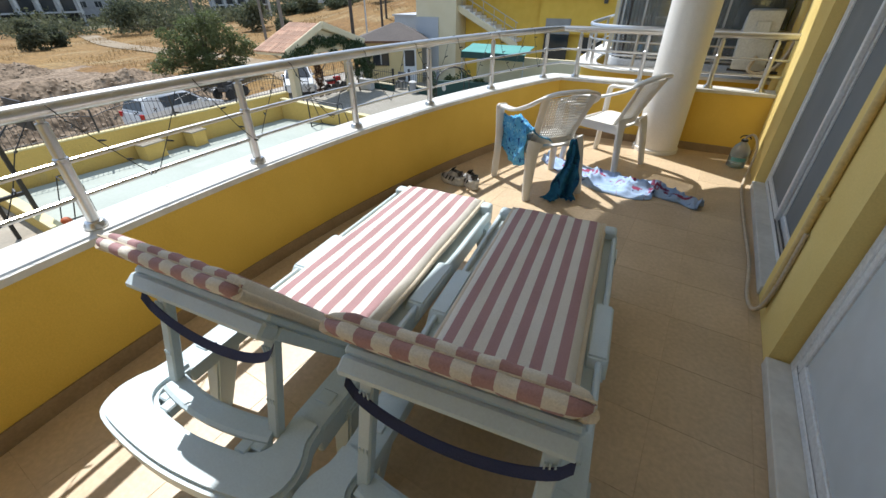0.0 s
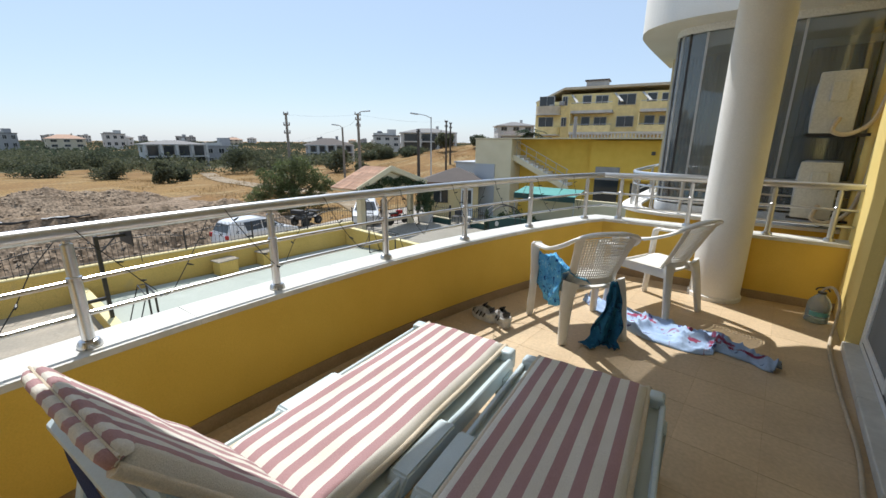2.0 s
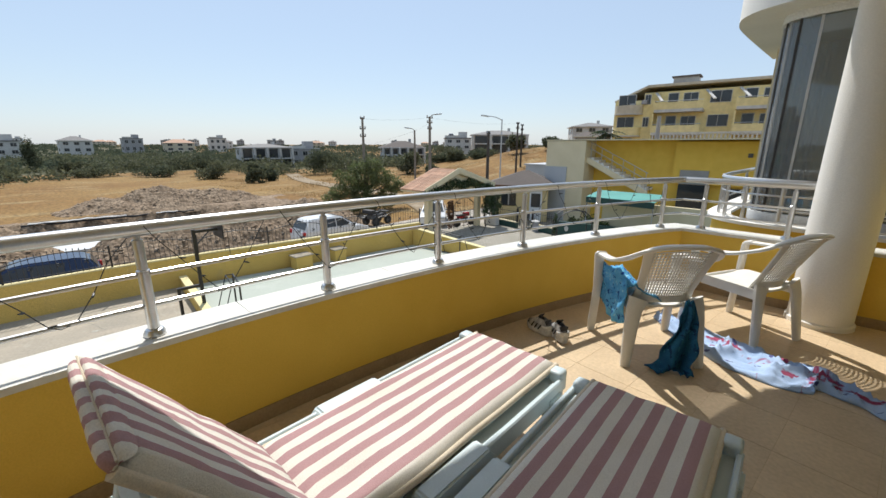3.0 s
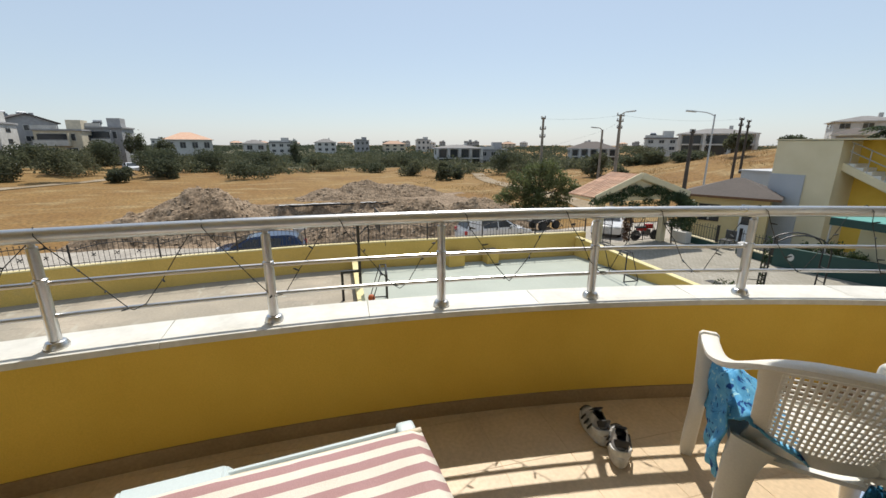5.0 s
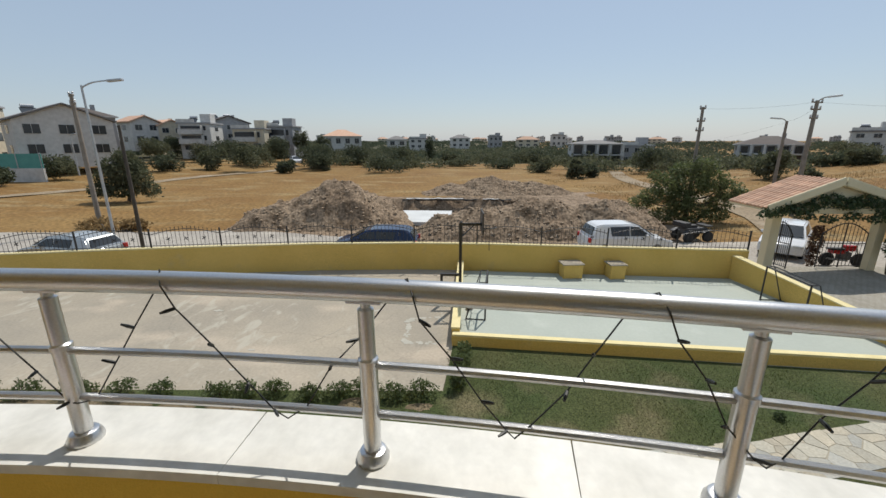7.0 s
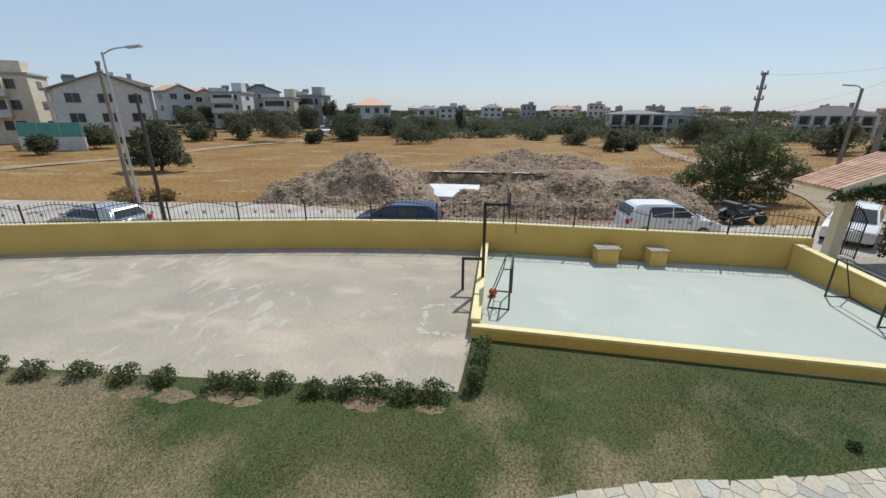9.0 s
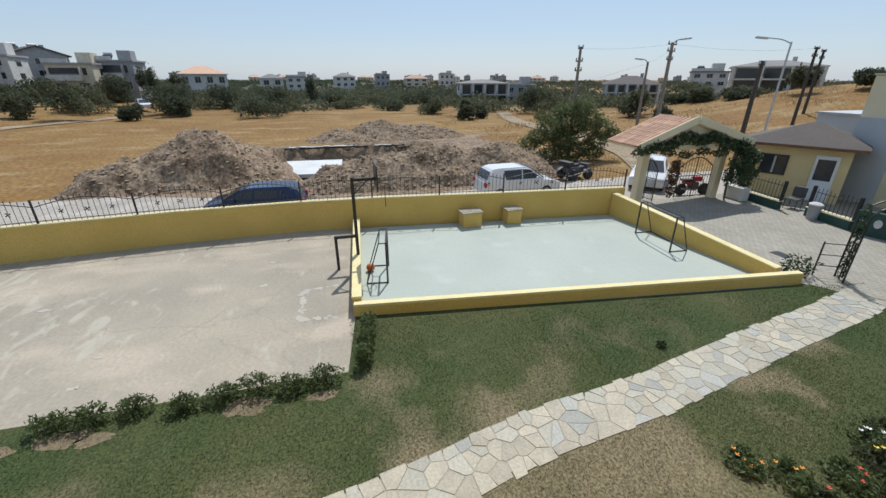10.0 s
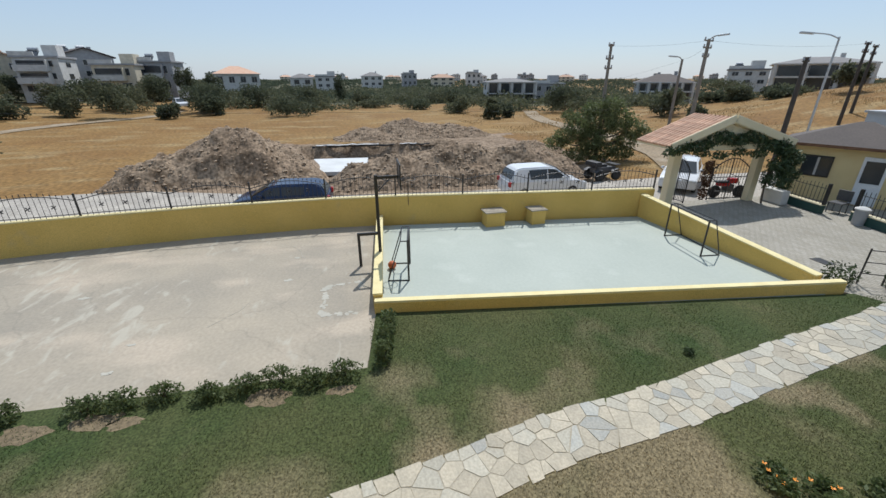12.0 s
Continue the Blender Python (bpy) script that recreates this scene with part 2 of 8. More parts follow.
ROAD = zones("dusty_road", (0.40, 0.365, 0.315), (0.34, 0.31, 0.27), (0.45, 0.41, 0.35), 0.3, 0.8, 0.95, 0.3, 12, 0.5)
IRON = surf("black_iron", (0.018, 0.018, 0.02), (0.03, 0.028, 0.026), 9, 0.45, 0.05)


# ---- tools ----
def part(name, bm, material, parent=None, label="", smooth=None):
    """Links a bmesh as one mesh object, under parent where one is given."""
    me = bpy.data.meshes.new(name)
    bm.to_mesh(me)
    bm.free()
    for m in material if isinstance(material, (list, tuple)) else [material]:
        me.materials.append(m)
    if smooth is not None:
        me.shade_smooth()
        me.set_sharp_from_angle(angle=radians(smooth))
    ob = new(name, me)
    if parent is not None:
        ob.parent = parent
    if label:
        ob["label"] = label
    return ob


def empty(name, m, label, category, group=""):
    ob = new(name)
    ob.empty_display_size = 0.1
    ob.matrix_world = m
    return tagged(ob, label, category, group)


def setting(name, bm, material, label, category="", smooth=None):
    return tagged(part(name, bm, material, None, "", smooth), label, category or name.split("_")[0], kind="structure")


def merge(bm, other, m=None):
    if m is not None:
        other.transform(m)
    me = bpy.data.meshes.new("tmp")
    other.to_mesh(me)
    other.free()
    bm.from_mesh(me)
    bpy.data.meshes.remove(me)
    return bm


def box(lo, hi, bevel=0.0, seg=1, into=None, m=None):
    bm = bmesh.new()
    bmesh.ops.create_cube(bm, size=1)
    for v in bm.verts:
        v.co = Vector([lo[i] + (v.co[i] + 0.5) * (hi[i] - lo[i]) for i in range(3)])
    if bevel:
        bmesh.ops.bevel(bm, geom=bm.edges[:], offset=bevel, segments=seg, affect="EDGES", profile=0.6)
    if into is not None or m is not None:
        return merge(into if into is not None else bmesh.new(), bm, m)
    return bm


def tube(pts, r, n=8, into=None, closed=False):
    """A round bar along points; r is one radius or one a point."""
    bm = into if into is not None else bmesh.new()
    pts = [Vector(p) for p in pts]
    rs = r if isinstance(r, (list, tuple)) else [r] * len(pts)
    rings, side = [], None
    for i, p in enumerate(pts):
        if closed:
            d = (pts[(i + 1) % len(pts)] - pts[i - 1]).normalized()
        else:
            d = (pts[min(i + 1, len(pts) - 1)] - pts[max(i - 1, 0)]).normalized()
        if side is None:
            side = d.orthogonal().normalized()
        side = (side - d * side.dot(d)).normalized()
        up = d.cross(side)
        rings.append([bm.verts.new(p + (side * math.cos(k * 2 * math.pi / n) + up * math.sin(k * 2 * math.pi / n)) * rs[i]) for k in range(n)])
    for a, b in list(zip(rings, rings[1:])) + ([(rings[-1], rings[0])] if closed else []):
        for k in range(n):
            bm.faces.new((a[k], a[(k + 1) % n], b[(k + 1) % n], b[k]))
    if not closed:
        bm.faces.new(rings[0][::-1]), bm.faces.new(rings[-1])
    return bm


def lathe(profile, n=16, at=(0, 0, 0), into=None):
    """A turned body about the z axis from (radius, height) pairs."""
    bm = into if into is not None else bmesh.new()
    rings = [[bm.verts.new((at[0] + r * math.cos(k * 2 * math.pi / n), at[1] + r * math.sin(k * 2 * math.pi / n), at[2] + z)) for k in range(n)] for r, z in profile]
    for a, b in zip(rings, rings[1:]):
        for k in range(n):
            bm.faces.new((a[k], a[(k + 1) % n], b[(k + 1) % n], b[k]))
    bm.faces.new(rings[0][::-1]), bm.faces.new(rings[-1])
    return bm


def prism(outline, z0, z1, into=None):
    """An upright body over a flat outline."""
    bm = into if into is not None else bmesh.new()
    lo = [bm.verts.new((x, y, z0)) for x, y in outline]
    hi = [bm.verts.new((x, y, z1)) for x, y in outline]
    n = len(lo)
    bm.faces.new(lo[::-1]), bm.faces.new(hi)
    for k in range(n):
        bm.faces.new((lo[k], lo[(k + 1) % n], hi[(k + 1) % n], hi[k]))
    bmesh.ops.recalc_face_normals(bm, faces=bm.faces[:])
    return bm


def offset(path, d):
    """A flat path moved d to its right, mitred."""
    out = []
    for i, p in enumerate(path):
        a = Vector(path[max(i - 1, 0)]).to_2d()
        b = Vector(path[min(i + 1, len(path) - 1)]).to_2d()
        p = Vector(p).to_2d()
        u = (p - a).normalized() if i else (b - p).normalized()
        v = (b - p).normalized() if i < len(path) - 1 else u
        n1, n2 = Vector((u.y, -u.x)), Vector((v.y, -v.x))
        n = (n1 + n2).normalized()
        q = p + n * (d / max(0.4, n.dot(n1)))
        out.append((q.x, q.y))
    return out


def band(path, d0, d1, z0, z1, into=None):
    """A wall of rectangular section along a flat path, from offset d0 to d1."""
    bm = into if into is not None else bmesh.new()
    a, b = offset(path, d0), offset(path, d1)
    rows = [[bm.verts.new((*p, z)) for p, z in ((pa, z0), (pa, z1), (pb, z1), (pb, z0))] for pa, pb in zip(a, b)]
    for r, s in zip(rows, rows[1:]):
        for k in range(4):
            bm.faces.new((r[k], r[(k + 1) % 4], s[(k + 1) % 4], s[k]))
    bm.faces.new(rows[0][::-1]), bm.faces.new(rows[-1])
    bmesh.ops.recalc_face_normals(bm, faces=bm.faces[:])
    return bm


def raw(name, verts, faces, material, parent=None, label=""):
    me = bpy.data.meshes.new(name)
    me.from_pydata(verts, [], faces)
    for m in material if isinstance(material, (list, tuple)) else [material]:
        me.materials.append(m)
    ob = new(name, me)
    if parent is not None:
        ob.parent = parent
    if label:
        ob["label"] = label
    return ob


# ---- balcony ----
ARC_C, ARC_R = Vector((8.968, 1.018)), 10.483


def arc(deg, d=0.0):
    a = radians(deg)
    return (ARC_C.x + (ARC_R - d) * math.cos(a), ARC_C.y + (ARC_R - d) * math.sin(a))


EDGE = [arc(196.5 - k * 0.75) for k in range(52)] + [(-0.64, 5.145), (1.64, 5.165)]
INNER = offset(EDGE, 0.03)

# floor slab and tiles
slab = prism([(x, y) for x, y in offset(EDGE, -0.12)] + [(1.9, 5.17), (1.75, -2.2)], -0.3, -0.0014)
floor_ob = setting("floor", slab, GROUT, "tiled balcony floor, beige stone-look tiles with pale joints", "floor")

parapet = setting("wall_parapet", band(EDGE, 0.085, -0.12, -0.32, 0.618), YELLOW, "curved low balcony wall in rough yellow render", "wall")
setting("baseboard", band(EDGE, 0.096, 0.086, 0.0, 0.085), SKIRT, "brown tile skirting along the balcony wall", "baseboard")

# marble coping in slabs
length = 0.0
run, pieces = [EDGE[0]], []
for p, q in zip(EDGE, EDGE[1:]):
    seg = (Vector(q) - Vector(p)).length
    steps = max(1, int(seg / 0.135))
    for k in range(1, steps + 1):
        w = Vector(p).lerp(Vector(q), k / steps)
        run.append((w.x, w.y))
        length += seg / steps
        if length > 0.93 and k < steps or (length > 0.93 and (Vector(q) - Vector(EDGE[-2])).length > 0.3):
            pieces.append(run)
            run, length = [(w.x, w.y)], 0.0
if len(run) > 1:
    pieces.append(run)
for run in pieces:
    u = (Vector(run[1]) - Vector(run[0])).normalized() * 0.0015
    w = (Vector(run[-1]) - Vector(run[-2])).normalized() * 0.0015
    path = [(run[0][0] + u.x, run[0][1] + u.y)] + run[1:-1] + [(run[-1][0] - w.x, run[-1][1] - w.y)]
    part("coping_slab", band(path, 0.105, -0.155, 0.62, 0.65), MARBLE, parapet)

# railing
railing = empty("railing", pose(0, 0, 0), "polished steel balcony railing with two thin bars on marble coping", "railing")
RAIL = offset(EDGE, 0.0)
part("handrail", tube([(x, y, 1.155) for x, y in RAIL], 0.031, 12), STEEL, railing, smooth=40)
for z in (0.945, 0.795):
    part("bar", tube([(x, y, z) for x, y in offset(EDGE, -0.002)], 0.0115, 8), STEEL, railing, smooth=40)
POSTS = [arc(a) for a in (193.0, 187.9, 183.0, 178.1, 173.3, 168.4, 163.3, 158.2)] + [(-0.44, 5.147), (0.27, 5.152), (0.96, 5.158), (1.42, 5.163)]
bm = lathe([(0.024, 0), (0.024, 0.30), (0.027, 0.302), (0.027, 0.315), (0.021, 0.32), (0.021, 0.455), (0.013, 0.46), (0.013, 0.478)], 14)
lathe([(0.046, 0), (0.046, 0.012), (0.036, 0.03), (0.027, 0.034), (0.026, 0.034)], 16, into=bm)
box((-0.018, -0.045, 0.474), (0.018, 0.045, 0.480), into=bm)
post = part("post", bm, STEEL, railing, smooth=35)
post.location = (*POSTS[0], 0.65)
for x, y in POSTS[1:]:
    o = new("post", post.data)
    o.parent = railing
    o.matrix_world = pose(x, y, 0.65, 0, 0, math.degrees(math.atan2(y - ARC_C.y, x - ARC_C.x)) - 180 if y < 5 else 90)

# the house wall with its two openings, in its own frame: y runs along the wall, x into the house
HOUSE = pose(1.24, 0, 0, 0, 0, -3.6)
FAR_END = 5.35


def housebox(lo, hi, bevel=0.0, into=None):
    return box(lo, hi, bevel, into=into, m=HOUSE)


house_wall = setting("wall_house", housebox((0, 1.74, -0.3), (0.28, 2.36, 2.95)), PALE_YELLOW, "yellow rendered house wall with two wide door openings", "wall")
for y0, y1 in ((-2.3, -1.7), (4.2, FAR_END)):
    part("wall_pier", housebox((0, y0, -0.3), (0.28, y1, 2.95)), PALE_YELLOW, house_wall)
for y0, y1 in ((-1.7, 1.74), (2.36, 4.2)):
    part("lintel", housebox((0.001, y0, 2.3), (0.28, y1, 2.95)), PALE_YELLOW, house_wall)
setting("wall_back", box((-1.2, -2.3, -0.3), (1.5, -2.12, 2.95)), YELLOW, "yellow rendered end wall of the balcony", "wall")
bm = prism([p for p in offset(EDGE[:-2], -0.10) if p[1] < 4.2] + [(-0.36, 4.9), (0.6, 5.22), (1.9, 5.24), (2.2, -2.4), (-1.0, -2.4)], 2.95, 3.15)
setting("ceiling", bm, WHITE_RENDER, "white rendered slab of the balcony above", "ceiling")
# rooms behind the doors: plain closing walls
bm = bmesh.new()
housebox((0.28, -2.3, -0.3), (3.2, -2.2, 2.95), into=bm)
housebox((0.28, 5.2, -0.3), (3.2, 5.3, 2.95), into=bm)
housebox((3.2, -2.3, -0.3), (3.3, 5.3, 2.95), into=bm)
housebox((0.28, 2.0, -0.3), (3.2, 2.1, 2.95), into=bm)
setting("wall_room", bm, WHITE_RENDER, "plain white room wall behind the doors", "wall")
setting("floor_room", housebox((0.29, -2.2, -0.3), (3.2, 5.2, 0.03)), SKIRT, "plain room floor", "floor")
COL = (0.625, 4.91)
bm = lathe([(0.235, 0), (0.235, 0.04), (0.22, 0.05), (0.215, 2.949)], 40, (*COL, 0.0))
setting("column", bm, WHITE_RENDER, "round white rendered column at the balcony corner", "column", 30)

# ---- ground and yard ----
STREET = YARD - 0.45
FIELD = YARD - 0.5

def swell(x, y):
    """Height of the open land."""
    z = YARD - 0.12 - 0.43 * min(1.0, max(0.0, (-15.2 - x) / 1.2))
    d = math.hypot(x, y)
    # hill behind the gate and rise on the far side of the field
    flat = min(1.0, max(0.0, (-22.8 - x) / 5))
    flat += (1 - flat) * min(1.0, max(0.0, (y - 28) / 10))
    z += 5.6 * flat * math.exp(-(((x + 38) / 26) ** 2 + ((y - 74) / 30) ** 2))
    z += 2.5 * math.exp(-(((x + 105) / 40) ** 2 + ((y + 70) / 45) ** 2))
    if d > 120:
        z += min(3.0, (d - 120) * 0.006)
    if x < -24:
        z += 0.35 * noise.noise(Vector((x * 0.05, y * 0.05, 0))) * min(1, (-24 - x) / 10)
        z += 0.07 * noise.noise(Vector((x * 0.6, y * 0.6, 3)))
    # the dug pit
    u, v = (x + 33.5) / 7.0, (y - 4.0) / 7.5
    e = max(abs(u), abs(v)) + 0.12 * noise.noise(Vector((x * 0.4, y * 0.4, 7)))
    if e < 1:
        z -= 1.3 * min(1, (1 - e) / 0.16)
    return z


xs = sorted(set([-2500, -1600, -1000, -700, -500, -360, -270, -210, -170, -140, -118, -100, -88, -78, -70, -64, -59, -55, -52] + [round(-50 + 0.5 * k, 2) for k in range(68)] + [-15, -12, -8, -4, 0, 6, 14, 26, 45, 80, 140, 300, 700, 1600, 2500]))
ys = sorted(set([-2500, -1500, -900, -600, -420, -300, -220, -170, -135, -110, -92, -78, -66, -56, -48, -42, -37, -33, -30] + [round(-28 + 0.55 * k, 2) for k in range(116)] + [37, 39, 41.5, 44, 47, 50, 54, 58, 62, 67, 72, 78, 85, 93, 102, 115, 130, 150, 180, 220, 290, 400, 600, 900, 1500, 2500]))
verts = [(x, y, swell(x, y)) for x in xs for y in ys]
ny = len(ys)
faces = [(i * ny + j, (i + 1) * ny + j, (i + 1) * ny + j + 1, i * ny + j + 1) for i in range(len(xs) - 1) for j in range(ny - 1)]
SCRUBLAND = zones("far_scrubland", (0.075, 0.078, 0.04), (0.115, 0.10, 0.055), (0.19, 0.145, 0.08), 0.03, 0.05, 0.95, 0.3, 1.0, 0.54)
ground = raw("ground", verts, faces, [DRY, SOIL, SCRUBLAND])
ground.data.shade_smooth()
for p in ground.data.polygons:
    c = p.center
    dug = -44 < c.x < -21.6 and -13 < c.y < 17.5 + 3 * noise.noise(c * 0.3) and c.x > -43 + 5 * noise.noise(c * 0.2)
    if c.x < -24 and c.y < -8 - (c.x + 24) * 0.12 + 2 * noise.noise(c * 0.25):
        dug = False
    far = math.hypot(c.x, c.y) > 100 + 14 * noise.noise(c * 0.02) and c.y < 62
    p.material_index = 1 if dug else 2 if far else 0
tagged(ground, "dry golden stubble field with dug brown soil and a rise behind", "ground", kind="structure")


def sheet(name, outline, z, material, label, category, deep=0.1):
    return setting(name, prism(outline, z - deep, z), material, label, category)


sheet("road", [(-23.8, -60), (-15.4, -60), (-15.4, 15), (-15.9, 20), (-16.5, 60), (-21.5, 60), (-22.6, 22), (-21.6, 8), (-22.0, 0), (-23.4, -4), (-24.6, -8), (-25.0, -11), (-24.4, -18)], STREET, ROAD, "dusty grey street with no markings", "road", 0.3)
sheet("pavement_yard", [(-13.0, -24), (-7.6, -24), (-7.7, 2.36), (-9.6, 2.6), (-16.1, 2.9), (-16.0, 0), (-15.9, -3), (-15.4, -7), (-14.8, -10.6), (-14.1, -14.4)], YARD, CONCRETE, "worn grey concrete yard with pale patches and cracks", "yard")
sheet("ground_lawn", [(-7.61, -24), (4, -24), (4, 40), (-7.2, 40), (-7.0, 15.2), (-8.2, 14.5), (-9.61, 2.6), (-7.71, 2.38)], YARD + 0.03, LAWN, "patchy mown lawn, green with dry brown areas", "lawn")
sheet("pavement_drive", [(-15.3, 13.2), (-8.3, 14.4), (-7.0, 15.2), (-7.2, 26), (-17, 26), (-16.3, 19.8), (-16.4, 15.0)], YARD + 0.012, PAVER, "grey paved drive inside the gate", "pavement")
pit_floor = sheet("floor_pit", [(-15.7, 2.9), (-9.55, 2.7), (-8.35, 13.8), (-14.8, 13.1)], YARD + 0.016, POOLPAINT, "pale green painted concrete play court floor", "court floor")

# yard walls
FARWALL = [(-12.2, -21.0), (-13.9, -14.4), (-14.6, -10.6), (-15.19, -7.0), (-15.69, -2.7), (-15.86, 1.0), (-15.75, 4.0), (-15.35, 8.0), (-14.85, 13.6)]


def topped(name, path, z0, z1, thick, label, cap=0.05, mat=YELLOW):
    """A rendered wall with a pale painted top."""
    ob = setting(name, band(path, 0, thick, z0, z1), mat, label, "wall")
    part("coping", band(path, -0.015, thick + 0.015, z1 + 0.001, z1 + cap), WALLTOP, ob)
    return ob


WALLTOP = surf("pale_yellow_top", (0.74, 0.64, 0.34), (0.66, 0.56, 0.28), 3, 0.8, 0.15)
YARDWALL = zones("stained_yellow_render", (0.68, 0.48, 0.145), (0.61, 0.425, 0.12), (0.57, 0.42, 0.16), 0.8, 1.5, 0.88, 0.25, 60, 0.6)
topped("wall_street", FARWALL, YARD - 0.3, -2.44, -0.22, "long yellow rendered garden wall below an iron fence", 0.04, YARDWALL)
topped("wall_pit_front", [(-9.61, 2.58), (-8.3, 14.3)], YARD - 0.1, -3.22, -0.2, "low yellow kerb wall of the play court with a pale top", 0.05, YARDWALL)
topped("wall_pit_side", [(-9.82, 2.57), (-15.7, 2.9)], YARD - 0.1, -3.12, 0.2, "low yellow side wall of the play court", 0.05, YARDWALL)
bm = bmesh.new()
out = [(-8.62, 13.7), (-14.85, 13.03)]
a, b = offset(out, 0.0), offset(out, 0.22)
tops = (-3.12, -2.62)
r = [[bm.verts.new((*p, z)) for p, z in ((a[i], YARD - 0.1), (a[i], tops[i]), (b[i], tops[i]), (b[i], YARD - 0.1))] for i in (0, 1)]
for k in range(4):
    bm.faces.new((r[0][k], r[0][(k + 1) % 4], r[1][(k + 1) % 4], r[1][k]))
bm.faces.new(r[0][::-1]), bm.faces.new(r[1])
bmesh.ops.recalc_face_normals(bm, faces=bm.faces[:])
drive_wall = setting("wall_pit_drive", bm, YARDWALL, "sloping yellow wall between play court and drive", "wall")
bm = bmesh.new()
a, b = offset(out, -0.015), offset(out, 0.235)
r = [[bm.verts.new((*p, tops[i] + dz)) for p, dz in ((a[i], 0.002), (a[i], 0.035), (b[i], 0.035), (b[i], 0.002))] for i in (0, 1)]
for k in range(4):
    bm.faces.new((r[0][k], r[0][(k + 1) % 4], r[1][(k + 1) % 4], r[1][k]))
bm.faces.new(r[0][::-1]), bm.faces.new(r[1])
bmesh.ops.recalc_face_normals(bm, faces=bm.faces[:])
part("coping", bm, WALLTOP, drive_wall)

# the lower storeys of the house under the balcony
setting("wall_lower", band(offset(EDGE[:-1], -0.3), 0.0, 0.2, YARD - 0.2, -0.33), YELLOW, "yellow house wall below the balcony", "wall")

# repaired patch and chips in the concrete
r = random.Random(8)
PATCH = surf("pale_mortar", (0.43, 0.405, 0.34), (0.37, 0.35, 0.29), 2.2, 0.9, 0.3, fine=12, speck=0.06)
yard_ob = bpy.data.objects["pavement_yard"]
rim_line = [(-9.80, 2.2), (-9.78, 1.5), (-9.9, 1.36), (-10.5, 1.4), (-11.1, 1.34), (-11.25, 1.5), (-11.3, 2.2), (-11.1, 2.3)]
for (ax, ay), (bx, by) in zip(rim_line, rim_line[1:]):
    for k in range(7):
        t = (k + r.uniform(0.1, 0.9)) / 7
        cx, cy = ax + (bx - ax) * t + r.uniform(-0.05, 0.05), ay + (by - ay) * t + r.uniform(-0.05, 0.05)
        q = r.uniform(0.03, 0.10)
        out = [(cx + q * r.uniform(0.5, 1.3) * math.cos(a), cy + q * r.uniform(0.5, 1.3) * math.sin(a)) for a in [k2 * 0.698 for k2 in range(9)]]
        part("mortar_flake", prism(out, YARD + 0.001, YARD + 0.003 + r.uniform(0, 0.002)), PATCH, yard_ob)
for cx, cy, q in ((-11.74, -4.54, 0.11), (-11.8, 0.33, 0.10), (-13.3, 0.35, 0.08), (-8.5, -2.4, 0.09), (-9.4, -2.4, 0.07)):
    out = [(cx + q * r.uniform(0.3, 1.0) * math.cos(a), cy + 1.8 * q * r.uniform(0.4, 1.0) * math.sin(a)) for a in [k2 * 0.3927 for k2 in range(16)]]
    part("mortar_flake", prism(out, YARD + 0.001, YARD + 0.0045), PATCH, yard_ob)
for x, y, dx, dy in ((-14.34, 0.02, 0.13, 0.05), (-9.77, -1.09, -0.11, 0.08)):
    pts = [(x, y, YARD + 0.002)]
    for q in range(9):
        x, y = x + dx + r.uniform(-0.05, 0.05), y + dy + r.uniform(-0.05, 0.05)
        pts.append((x, y, YARD + 0.002))
    part("crack", tube(pts, [0.008 * r.uniform(0.3, 1) for _ in pts], 4), PATCH, yard_ob)


TRACK = zones("pale_dirt", (0.31, 0.245, 0.165), (0.26, 0.195, 0.12), (0.35, 0.29, 0.21), 0.2, 0.6, 0.95, 0.3, 6, 0.5)


def lane(pts, w, label):
    """A worn dirt track that follows the land."""
    line = [(q.x, q.y) for q in bez0([(x, y, 0) for x, y in pts], 10)]
    a, b = offset(line, w / 2), offset(line, -w / 2)
    verts = []
    for (ax, ay), (bx, by) in zip(a, b):
        for t in (0, 0.33, 0.67, 1):
            x, y = ax + (bx - ax) * t, ay + (by - ay) * t
            verts.append((x, y, max(swell(x, y), swell(x + 0.3, y), swell(x, y + 0.3)) + 0.06))
    faces = [(i * 4 + k, i * 4 + k + 1, i * 4 + k + 5, i * 4 + k + 4) for i in range(len(line) - 1) for k in range(3)]
    ob = raw("road_track", verts, faces, TRACK)
    tagged(ob, label, "track", kind="structure")


def bez0(pts, n):
    pts = [Vector(q) for q in pts]
    out = []
    for i in range(len(pts) - 1):
        p0, p1, p2, p3 = pts[max(i - 1, 0)], pts[i], pts[i + 1], pts[min(i + 2, len(pts) - 1)]
        for k in range(n):
            t = k / n
            out.append(0.5 * ((2 * p1) + (p2 - p0) * t + (2 * p0 - 5 * p1 + 4 * p2 - p3) * t * t + (3 * p1 - p0 - 3 * p2 + p3) * t ** 3))
    return out + [pts[-1]]


lane([(-22.5, 22.0), (-30, 25.0), (-40, 25.5), (-55, 27.0), (-75, 33)], 2.2, "pale dirt track past the tree")
lane([(-30, -46), (-44, -40), (-58, -35), (-70, -28), (-80, -27)], 2.0, "pale dirt track along the far edge of the field")

